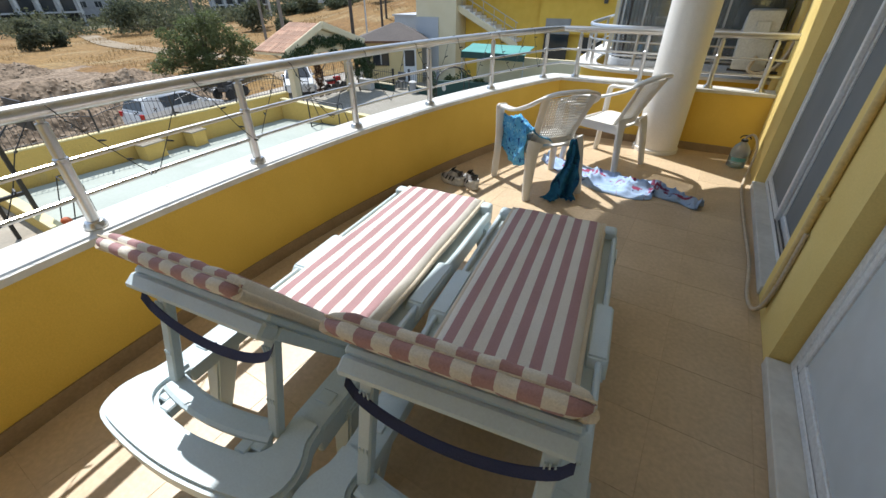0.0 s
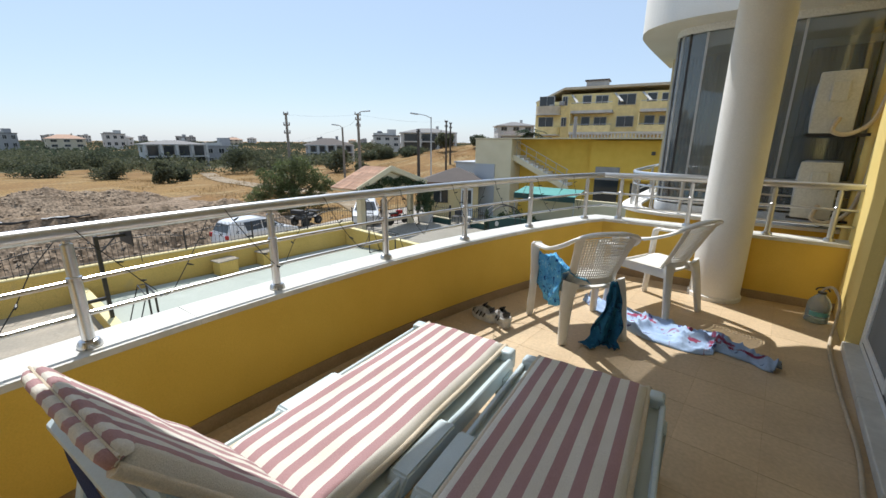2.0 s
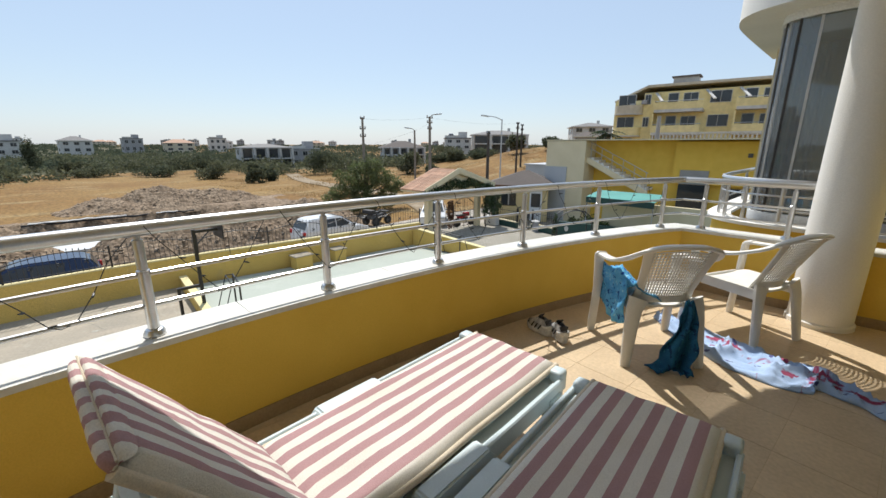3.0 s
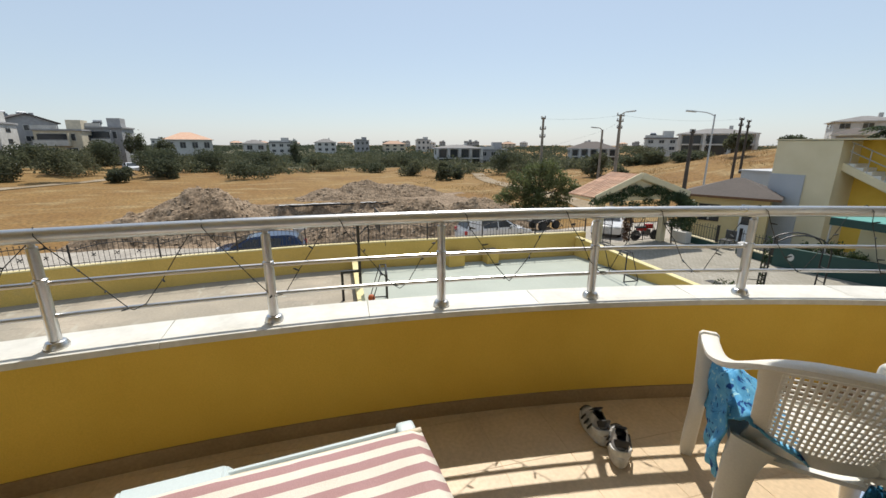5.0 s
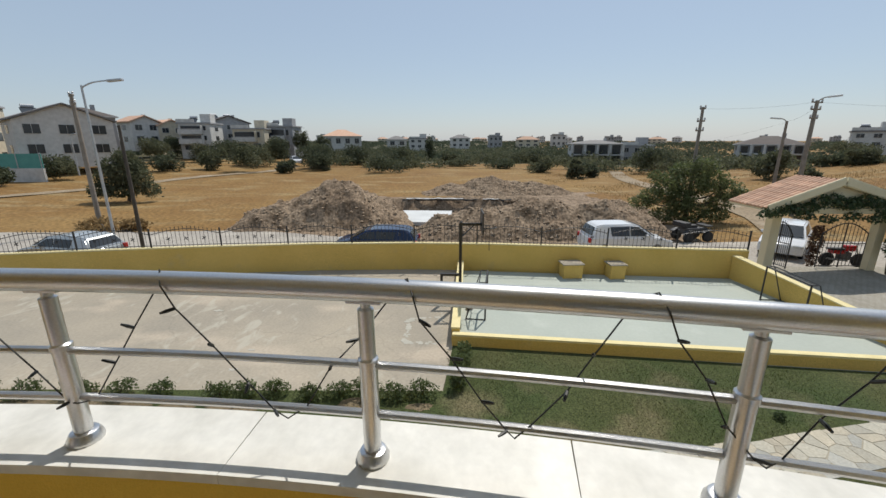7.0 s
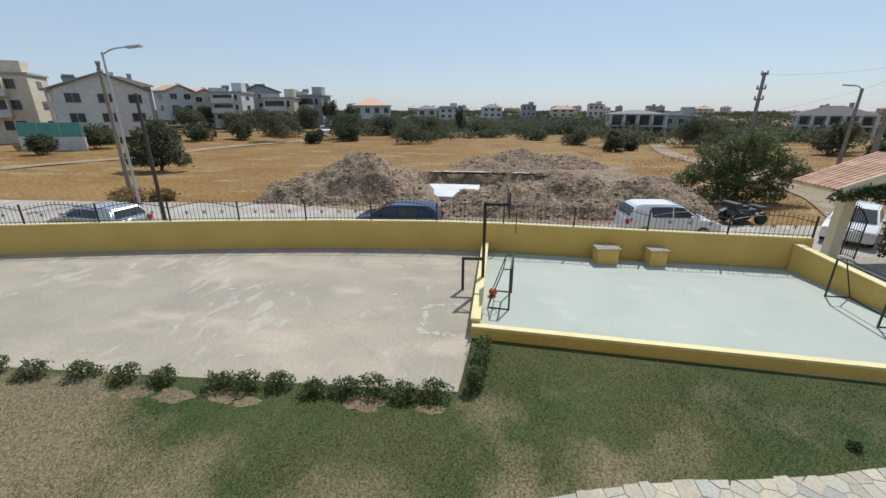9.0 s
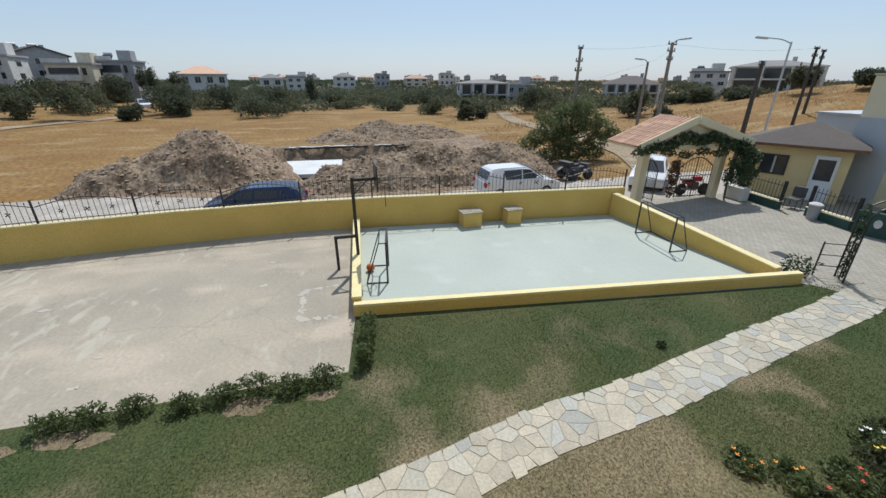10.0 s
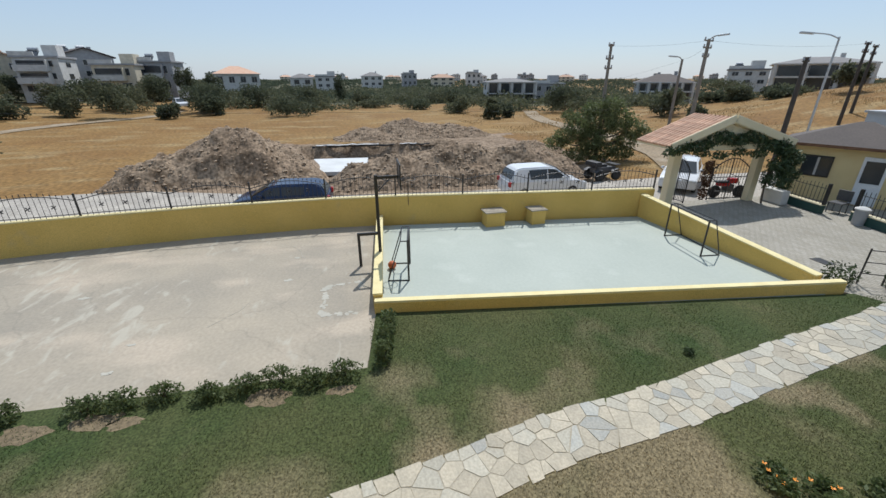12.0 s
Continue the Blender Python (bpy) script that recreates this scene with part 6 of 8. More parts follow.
atv = empty("quad_bike", pose(-22.9, 16.4, FIELD, 0, 0, 12), "dark grey quad bike parked beside the street", "quad bike")
part("body", box((-0.28, -0.75, 0.42), (0.28, 0.75, 0.78), 0.08, 2), DARKTRACK, atv)
part("seat", box((-0.18, -0.65, 0.78), (0.18, 0.15, 0.93), 0.05, 2), BLACKRUB, atv)
part("handlebar", tube(bez([(-0.42, 0.25, 1.10), (0, 0.38, 1.02), (0.42, 0.25, 1.10)], 5), 0.02, 6), IRON, atv)
part("rear_rack", box((-0.45, -0.98, 0.86), (0.45, -0.55, 1.12), 0.04, 2), BLACKRUB, atv)
part("front_rack", box((-0.42, 0.5, 0.84), (0.42, 0.95, 0.90), 0.02), IRON, atv)
for sx in (-1, 1):
    for sy in (-1, 1):
        wheel(atv, sx * 0.46, sy * 0.62, 0.30, 0.30, 0.12)
        part("mudguard", sweep(bez([(sx * 0.44, sy * 0.62 - 0.36, 0.55), (sx * 0.44, sy * 0.62, 0.68), (sx * 0.44, sy * 0.62 + 0.36, 0.55)], 5), 0.26, 0.03), DARKTRACK, atv)
moto = empty("motorcycle", pose(-17.9, 20.15, STREET, 0, 0, -8), "red motorcycle standing behind the gate", "motorcycle")
for y in (-0.62, 0.66):
    wheel(moto, 0, y, 0.31, 0.31, 0.055)
part("tank", box((-0.14, -0.05, 0.72), (0.14, 0.38, 0.98), 0.07, 3), surf("red_paint", (0.42, 0.02, 0.02), (0.36, 0.02, 0.02), 2, 0.25, 0.0), moto)
part("seat", box((-0.13, -0.68, 0.76), (0.13, -0.03, 0.86), 0.04, 2), BLACKRUB, moto)
part("side_panel", box((-0.16, -0.55, 0.60), (0.16, -0.02, 0.755), 0.05, 2), bpy.data.materials["red_paint"], moto)
part("engine", box((-0.15, -0.2, 0.32), (0.15, 0.25, 0.68), 0.05, 2), DARKTRACK, moto)
part("fork", tube([(0, 0.66, 0.31), (0, 0.42, 1.02)], 0.03, 6), RIM, moto)
part("handlebar", tube(bez([(-0.36, 0.28, 1.10), (0, 0.40, 1.04), (0.36, 0.28, 1.10)], 5), 0.015, 6), IRON, moto)
part("exhaust", tube([(0.16, 0.1, 0.3), (0.18, -0.75, 0.4)], 0.045, 8), RIM, moto)

# ---- dug soil ----
def mound(x, y, z, rx, ry, h, turn, seed, label, peaks=((0, 0, 1.0),), n=84):
    m = pose(x, y, z, 0, 0, turn)
    verts, faces = [], []
    for j in range(n + 1):
        for i in range(n + 1):
            u, v = 2 * i / n - 1, 2 * j / n - 1
            q = Vector((u * rx * 0.9, v * ry * 0.9, seed))
            top = max(a * max(0.0, 1 - math.hypot((u - pu) / 0.95, (v - pv) / 0.95) * (0.75 + 0.25 / a)) for pu, pv, a in peaks) * min(1.0, (1 - abs(u)) / 0.3) * min(1.0, (1 - abs(v)) / 0.2)
            z0 = h * top * (1 + 0.25 * noise.noise(q * 0.7)) + (0.13 * noise.noise(q * 1.3) + 0.12 * noise.noise(q * 3.1) + 0.09 * noise.noise(q * 7) + 0.05 * noise.noise(q * 13)) * (1 if top > 0.02 else 0.3) - (0.12 if top > 0.01 else 0.32)
            verts.append((u * rx + 0.3 * noise.noise(q * 0.5), v * ry + 0.3 * noise.noise(q * 0.5 + Vector((9, 0, 0))), z0))
    for j in range(n):
        for i in range(n):
            a = j * (n + 1) + i
            faces.append((a, a + 1, a + n + 2, a + n + 1))
    ob = raw("soil_mound", verts, faces, SOIL)
    ob.data.shade_smooth()
    ob.matrix_world = m
    tagged(ob, label, "soil mound", "heaps of dug soil")
    # loose stones lying on it
    r = random.Random(int(seed * 7))
    vs, fs = [], []
    for k in range(4200):
        i = r.randrange(len(verts))
        c = Vector(verts[i])
        if c.z < 0.0:
            continue
        s = 0.02 + 0.13 * r.random() ** 5
        o = len(vs)
        pts = [Vector((0, 0, 1)), Vector((0, 0, -1))] + [Vector((math.cos(a * 1.257 + 0.3), math.sin(a * 1.257 + 0.3), r.uniform(-0.3, 0.3))) for a in range(5)]
        for p in pts:
            w = c + Vector((p.x, p.y, p.z * 0.6)) * s * r.uniform(0.7, 1.2) + Vector((0, 0, s * 0.05))
            vs.append((w.x, w.y, w.z))
        for a in range(5):
            fs.append((o, o + 2 + a, o + 2 + (a + 1) % 5))
            fs.append((o + 1, o + 2 + (a + 1) % 5, o + 2 + a))
    st = raw("rubble", vs, fs, ROCK, ob)
    st["kind"] = "stuff"


mound(-29.2, -6.4, FIELD, 4.3, 6.2, 3.4, 12, 1.3, "tall heap of brown rubble soil beside the pit", ((0.22, 0.14, 1.0), (0.40, -0.42, 0.5)))
mound(-25.4, 8.4, FIELD, 3.0, 8.2, 2.4, 3, 4.7, "long low bank of stony brown soil", ((0, -0.45, 0.72), (0, -0.05, 0.95), (0.05, 0.45, 0.85)))
mound(-44.0, 8.0, FIELD, 3.6, 8.5, 2.15, 0, 8.1, "far bank of grey-brown dug soil behind the pit", ((0, -0.1, 0.9), (0, 0.4, 0.65), (0, -0.55, 0.55)))
mound(-31.0, 15.5, FIELD, 5.0, 4.5, 1.5, 20, 12.5, "low spread of pale dug soil near the tree", ((0, 0, 0.8), (-0.4, 0.3, 0.6)))
WHITESHEET = surf("white_blinding", (0.62, 0.63, 0.62), (0.52, 0.53, 0.52), 0.8, 0.8, 0.2)
tagged(part("concrete_blinding", prism([(-37.2, -1.6), (-31.8, -1.9), (-31.5, 2.6), (-37.0, 2.9)], -5.0, -4.72), WHITESHEET), "pale concrete slab at the bottom of the pit", "concrete slab")
mem = empty("membrane_wall", pose(-40.2, 3.0, -4.6), "black membrane strip with pale edge along the pit", "membrane")
def rag(k, s):
    return Vector((0.25 * noise.noise(Vector((k * 0.5, s, 0))), 0, 0.10 * noise.noise(Vector((k * 0.7, s, 5)))))


part("membrane", sweep([Vector((0, -5 + 0.4 * k, 0.42)) + rag(k, 1) for k in range(28)], [0.16 + 0.12 * noise.noise(Vector((k * 0.6, 2, 2))) for k in range(28)], 0.1, side=(0, 0, 1)), BLACKRUB, mem)
part("pale_edge", sweep([Vector((0.1, -4.6 + 0.4 * k, 0.56)) + rag(k, 1) for k in range(15)], [0.30 + 0.35 * noise.noise(Vector((k * 0.8, 7, 2))) for k in range(15)], 0.06), WHITESHEET, mem)
part("pale_patch", sweep([Vector((0.1, 3.0 + 0.25 * k, 0.52)) + rag(k, 1) for k in range(7)], [0.2 + 0.25 * noise.noise(Vector((k * 0.9, 3, 2))) for k in range(7)], 0.06), WHITESHEET, mem)


# ---- poles and wires ----
def mast(x, y, z0, z1, r, material, label, lean=(0, 0), arms=(), lamp=None, category="utility pole", name="utility_pole"):
    p = empty(name, pose(x, y, z0), label, category)
    h = z1 - z0
    part("pole", tube([(0, 0, -0.2), (lean[0] * 0.5, lean[1] * 0.5, h * 0.5), (lean[0], lean[1], h)], [r, r * 0.85, r * 0.65], 9), material, p, smooth=50)
    for f, w, turn in arms:
        c = Vector((lean[0] * f, lean[1] * f, h * f))
        d = Vector((math.cos(radians(turn)), math.sin(radians(turn)), 0))
        part("crossarm", tube([c - d * w, c + d * w], 0.05, 6), material, p)
        for s in (-1, 1):
            e = c + d * w * s * 0.9
            part("insulator", lathe([(0.03, 0.0), (0.07, 0.08), (0.04, 0.14), (0.06, 0.2), (0.02, 0.24)], 8, (e.x, e.y, e.z)), GALV, p)
    if lamp:
        length, turn = lamp
        d = Vector((math.cos(radians(turn)), math.sin(radians(turn)), 0))
        t = Vector((lean[0], lean[1], h))
        part("lamp_arm", tube(bez([t - Vector((0, 0, 0.1)), t + d * length * 0.4 + Vector((0, 0, 0.12)), t + d * length + Vector((0, 0, 0.22))], 4), 0.035, 6), material, p)
        e = t + d * (length + 0.25) + Vector((0, 0, 0.22))
        bm = box((-0.34, -0.1, -0.05), (0.34, 0.1, 0.06), 0.03, 2)
        bmesh.ops.transform(bm, matrix=pose(e.x, e.y, e.z, 0, -6, turn), verts=bm.verts[:])
        part("lamp_head", bm, GALV, p)
    return p


mast(-29.5, 19.85, FIELD, 3.72, 0.14, WOODPOLE, "weathered wooden utility pole behind the tree", (0, 0), ((0.985, 0.2, 20), (0.88, 0.28, 20), (0.80, 0.28, 20)))
mast(-29.08, 27.1, FIELD, 4.10, 0.17, WOODPOLE, "pale utility pole with crossarms", (0, 0), ((0.985, 0.55, 110), (0.93, 0.5, 110), (0.86, 0.4, 110)), (0.6, 60))
mast(-33.85, 29.2, FIELD, 3.0, 0.14, WOODPOLE, "pale concrete lamp pole on the slope", (0, 0), (), (0.5, -120), "lamp post", "lamp_post")
mast(-20.55, 25.65, FIELD, 2.55, 0.15, DARKPOLE, "dark tarred pole behind the gate roof", (0, 0), ((0.97, 0.25, 100),))
mast(-21.6, 28.65, FIELD, 3.62, 0.075, GALV, "tall galvanised street lamp behind the gate", (0, 0), (), (1.35, -115), "street lamp", "street_lamp")
mast(-30.5, 43.2, -3.0, 4.2, 0.15, DARKPOLE, "dark utility pole on the dry slope", (0, 0), ((0.98, 0.4, 100), (0.9, 0.4, 100)))
mast(-32.95, 47.6, -3.0, 4.2, 0.15, DARKPOLE, "second dark utility pole on the slope", (0, 0), ((0.98, 0.4, 100), (0.9, 0.4, 100)))
mast(-16.67, -10.35, FIELD, 2.1, 0.085, DARKPOLE, "dark bare pole on the street edge", (0, 0))
mast(-19.9, -14.25, FIELD, 3.95, 0.07, GALV, "slender street lamp at the field edge", (0, 0), (), (1.25, 95), "street lamp", "street_lamp")
mast(-25.6, -19.9, FIELD, 4.2, 0.15, WOODPOLE, "pale utility pole with transformer box", (0, 0), ((0.985, 0.3, 60), (0.93, 0.35, 60)))
mast(-54, -46.5, -2.8, 2.1, 0.1, GALV, "grey lamp post before the white house", (0, 0), (), (0.6, 70), "lamp post", "lamp_post")
mast(-12.4, 38.5, -1.0, 3.9, 0.22, PLASTERGREY, "grey concrete chimney behind the yellow block", (0, 0), (), None, "chimney", "chimney")


def cable(a, b, sag, label):
    a, b = Vector(a), Vector(b)
    tagged(part("cable", tube([a.lerp(b, k / 16) - Vector((0, 0, sag * 4 * (k / 16) * (1 - k / 16))) for k in range(17)], 0.0055, 4), WIRE), label, "cable", "overhead cables")


cable((-29.08, 27.1, 4.0), (-29.5, 19.85, 3.6), 0.15, "black overhead cable between poles")
cable((-29.08, 27.1, 3.7), (-33.85, 29.2, 3.0), 0.2, "black overhead cable to the lamp pole")
cable((-33.85, 29.2, 2.9), (-60.0, 27.0, -0.2), 0.6, "black overhead cable sagging to the houses")
cable((-16.67, -10.35, 0.62), (-15.95, 15.3, 0.45), 0.06, "thin black cable strung along the street wall")
cable((-29.08, 27.1, 4.0), (-30.5, 43.2, 4.1), 0.3, "black overhead cable along the slope")

# ---- trees and bushes ----
tree(-28.0, 18.9, FIELD, 4.4, [(0, 0, 2.7, 1.3, 1.4, 1.0), (0.5, -0.2, 0.8, 0.9, 1.5, 0.7), (0.3, -3.3, 1.5, 0.6, 0.8, 0.5), (0.3, 3.3, 1.9, 0.6, 0.8, 0.5), (0.6, -1.8, 0.7, 0.7, 0.9, 0.5), (0.5, 1.7, 0.7, 0.7, 0.9, 0.5), (0.4, -1.7, 2.6, 1.0, 1.0, 0.8), (0.2, -2.6, 1.9, 0.8, 0.8, 0.6), (-0.3, 1.6, 2.9, 1.0, 1.0, 0.8), (0.1, 2.6, 2.3, 0.8, 0.9, 0.7), (0.3, 0.5, 3.9, 0.9, 1.0, 0.55), (0.2, -0.9, 3.6, 0.7, 0.7, 0.5), (0.7, -0.9, 1.6, 0.9, 1.0, 0.6), (0.4, 1.9, 1.5, 0.7, 0.9, 0.6), (-0.5, -2.1, 3.2, 0.5, 0.6, 0.4)], 15000, 0.09, 31, "broad leafy tree beside the street", leafy(surf("fresh_leaf", (0.11, 0.145, 0.055), (0.19, 0.21, 0.09), 0.7, 0.6, 0.0, fine=3, speck=0.5, spec=0.3)))
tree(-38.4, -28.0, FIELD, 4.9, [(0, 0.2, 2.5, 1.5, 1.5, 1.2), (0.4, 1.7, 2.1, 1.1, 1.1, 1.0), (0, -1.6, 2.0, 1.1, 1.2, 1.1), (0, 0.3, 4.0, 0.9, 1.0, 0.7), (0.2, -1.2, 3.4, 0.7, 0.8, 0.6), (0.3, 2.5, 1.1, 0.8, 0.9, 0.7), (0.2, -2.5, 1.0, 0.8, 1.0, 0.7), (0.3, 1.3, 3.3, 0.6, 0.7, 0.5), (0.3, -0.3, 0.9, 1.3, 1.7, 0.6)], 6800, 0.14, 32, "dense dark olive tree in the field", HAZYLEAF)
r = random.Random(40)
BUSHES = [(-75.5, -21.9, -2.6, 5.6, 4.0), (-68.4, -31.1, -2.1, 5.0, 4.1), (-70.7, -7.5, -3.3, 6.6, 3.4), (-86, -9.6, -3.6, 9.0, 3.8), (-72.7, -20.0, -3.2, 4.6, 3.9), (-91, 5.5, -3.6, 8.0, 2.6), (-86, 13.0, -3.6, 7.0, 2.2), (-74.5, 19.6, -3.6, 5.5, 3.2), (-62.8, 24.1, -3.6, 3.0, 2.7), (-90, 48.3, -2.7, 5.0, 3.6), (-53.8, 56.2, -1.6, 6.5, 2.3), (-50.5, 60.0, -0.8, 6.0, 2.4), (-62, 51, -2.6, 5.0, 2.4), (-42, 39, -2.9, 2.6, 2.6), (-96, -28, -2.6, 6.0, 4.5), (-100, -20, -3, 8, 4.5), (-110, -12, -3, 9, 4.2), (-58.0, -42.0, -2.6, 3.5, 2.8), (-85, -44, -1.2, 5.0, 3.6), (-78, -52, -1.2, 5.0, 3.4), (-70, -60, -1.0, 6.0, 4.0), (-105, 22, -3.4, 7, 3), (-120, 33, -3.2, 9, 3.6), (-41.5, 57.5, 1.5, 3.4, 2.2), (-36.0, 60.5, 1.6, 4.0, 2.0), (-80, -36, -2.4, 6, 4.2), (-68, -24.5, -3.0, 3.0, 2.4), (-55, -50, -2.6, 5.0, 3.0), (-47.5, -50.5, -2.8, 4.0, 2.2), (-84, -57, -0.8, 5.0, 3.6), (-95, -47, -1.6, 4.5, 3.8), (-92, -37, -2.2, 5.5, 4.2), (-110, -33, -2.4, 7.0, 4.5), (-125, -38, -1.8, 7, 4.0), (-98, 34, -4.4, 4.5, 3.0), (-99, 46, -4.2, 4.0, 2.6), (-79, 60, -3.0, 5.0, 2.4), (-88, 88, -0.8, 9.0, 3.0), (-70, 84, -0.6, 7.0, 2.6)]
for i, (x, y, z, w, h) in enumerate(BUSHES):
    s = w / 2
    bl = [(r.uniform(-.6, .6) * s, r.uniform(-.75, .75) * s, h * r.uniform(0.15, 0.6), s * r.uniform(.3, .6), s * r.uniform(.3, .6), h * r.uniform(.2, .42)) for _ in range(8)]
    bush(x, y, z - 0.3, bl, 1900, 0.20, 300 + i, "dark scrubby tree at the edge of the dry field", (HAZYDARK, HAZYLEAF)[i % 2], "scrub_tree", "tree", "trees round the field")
# taller trees standing among the houses and along the slope
STANDING = [(-78, -34.2, 7, 4.6), (-89.5, -33, 5, 5.4), (-95.6, -31.1, 3.5, 7), (-77.8, -21.4, 5.5, 5.4), (-101.8, -28, 4, 6.4), (-89, -17.9, 8, 4.8), (-90, -14.8, 8, 4.4), (-80.9, -7.6, 7.5, 4.8), (-93, -6, 6, 3.8), (-111, -2.2, 3.5, 6.6), (-96.5, 2.9, 5, 3.4), (-84, 21.2, 5.5, 4.6), (-60, 21.6, 3, 3.2), (-68.6, 37, 8, 5.4), (-48, 40.5, 5, 4.0), (-56.4, 54, 5, 2.0), (-51.5, 54.5, 5, 2.4), (-47.5, 56, 5, 1.8), (-70, -38, 5, 4.2), (-66, -43, 4.5, 3.6), (-82, -46, 5, 4.6), (-88, -56, 5, 5.0), (-96, -38, 4.5, 5.2)]
for i, (x, y, w, h) in enumerate(STANDING):
    s = w / 2
    bl = [(r.uniform(-.55, .55) * s, r.uniform(-.7, .7) * s, h * r.uniform(0.2, 0.75), s * r.uniform(.3, .55), s * r.uniform(.3, .55), h * r.uniform(.16, .30)) for _ in range(9)]
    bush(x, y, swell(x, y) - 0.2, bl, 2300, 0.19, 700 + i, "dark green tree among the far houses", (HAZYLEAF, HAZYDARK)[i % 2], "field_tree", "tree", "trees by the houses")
# distant scrub and dry grass, past counting
rs = np.random.RandomState(17)
far = []
for k in range(2000):
    d = 112 + 480 * rs.uniform(0, 1) ** 1.3
    a = radians(rs.uniform(118, 226))
    x, y = d * math.cos(a), d * math.sin(a)
    s = rs.uniform(0.9, 3.0) * (0.6 + d / 380)
    far.append((x, y, swell(x, y) + 0.4, s * 1.3, s * 1.3, s * rs.uniform(0.35, 0.6)))
belt = []
for k in range(620):
    d, a = rs.uniform(80, 190), radians(rs.uniform(140, 212))
    x, y = d * math.cos(a), d * math.sin(a)
    if noise.noise(Vector((x * 0.035, y * 0.035, 4))) > -0.02 and not (a > radians(196) and d < 112):
        s = rs.uniform(1.4, 3.4)
        belt.append((x, y, swell(x, y) + 0.7, s * 1.5, s * 1.5, s * rs.uniform(0.35, 0.75)))
v, f = leaf_cloud(belt, 72000, 0.30, 19)
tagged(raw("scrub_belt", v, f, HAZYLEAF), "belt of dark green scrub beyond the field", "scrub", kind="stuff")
v, f = leaf_cloud(far, 100000, 0.75, 18)
# greyed, lightened green: the haze over the woods is put into the colour
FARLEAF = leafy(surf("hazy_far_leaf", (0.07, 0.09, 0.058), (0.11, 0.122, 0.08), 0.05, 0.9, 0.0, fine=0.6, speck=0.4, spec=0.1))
tagged(raw("far_woods", v, f, FARLEAF), "far dark scrub between the houses", "woods", kind="stuff")
n = 60000
px = np.concatenate([rs.uniform(-75, -21.5, n // 2), rs.uniform(-70, -24, n // 2)])
py = np.concatenate([rs.uniform(-45, 14, n // 2), rs.uniform(16, 70, n // 2)])
clump = np.array([noise.noise(Vector((a * 0.22, b * 0.22, 5))) for a, b in zip(px, py)])
pit = (px > -45) & (px < -21.8) & (py > -13) & (py < 18)
keep = (clump > np.where(py > 15, 0.0, 0.9)) & ~pit
px, py, clump = px[keep], py[keep], clump[keep]
pz = np.array([swell(a, b) for a, b in zip(px, py)]) - 0.03
hh = rs.uniform(0.06, 0.2, len(px)) * (0.6 + 2.4 * np.clip(clump, 0, 0.5)) * np.where(py > 15, 1.7, 1.0)
an = rs.uniform(0, 6.28, len(px))
ww = 0.022
v = np.stack([np.stack([px - np.cos(an) * ww, py - np.sin(an) * ww, pz], 1), np.stack([px + np.cos(an) * ww, py + np.sin(an) * ww, pz], 1), np.stack([px + rs.normal(0, .1, len(px)), py + rs.normal(0, .1, len(px)), pz + hh], 1)], 1).reshape(-1, 3)
tagged(raw("dry_grass", v.tolist(), np.arange(len(v)).reshape(-1, 3).tolist(), STRAW), "tufts of tall dry straw-coloured grass", "grass", kind="stuff")
for i, (x, y, s) in enumerate(((-24.5, -19.0, 1.0), (-25.5, -17.6, 0.7), (-36.5, 22.5, 0.8), (-34.0, 24.5, 0.7))):
    bush(x, y, FIELD, [(0, 0, 0.45 * s, 0.9 * s, 1.2 * s, 0.5 * s)], 700, 0.12, 500 + i, "dry straw-coloured thicket in the field", STRAW, "dry_thicket", "bush", "dry thickets")


# ---- houses ----
def window(parent, x, z, w, h, y, frame_mat=None, deep=0.06):
    fr = box((x - w / 2 - 0.07, y - deep, z - 0.07), (x + w / 2 + 0.07, y + 0.02, z + h + 0.07))
    o = part("window", fr, frame_mat or PLASTERWHITE, parent)
    part("pane", box((x - w / 2, y - deep - 0.03, z), (x - 0.03, y - deep + 0.01, z + h)), DARKPANE, o)
    part("pane", box((x + 0.03, y - deep - 0.03, z), (x + w / 2, y - deep + 0.01, z + h)), DARKPANE, o)
    return o


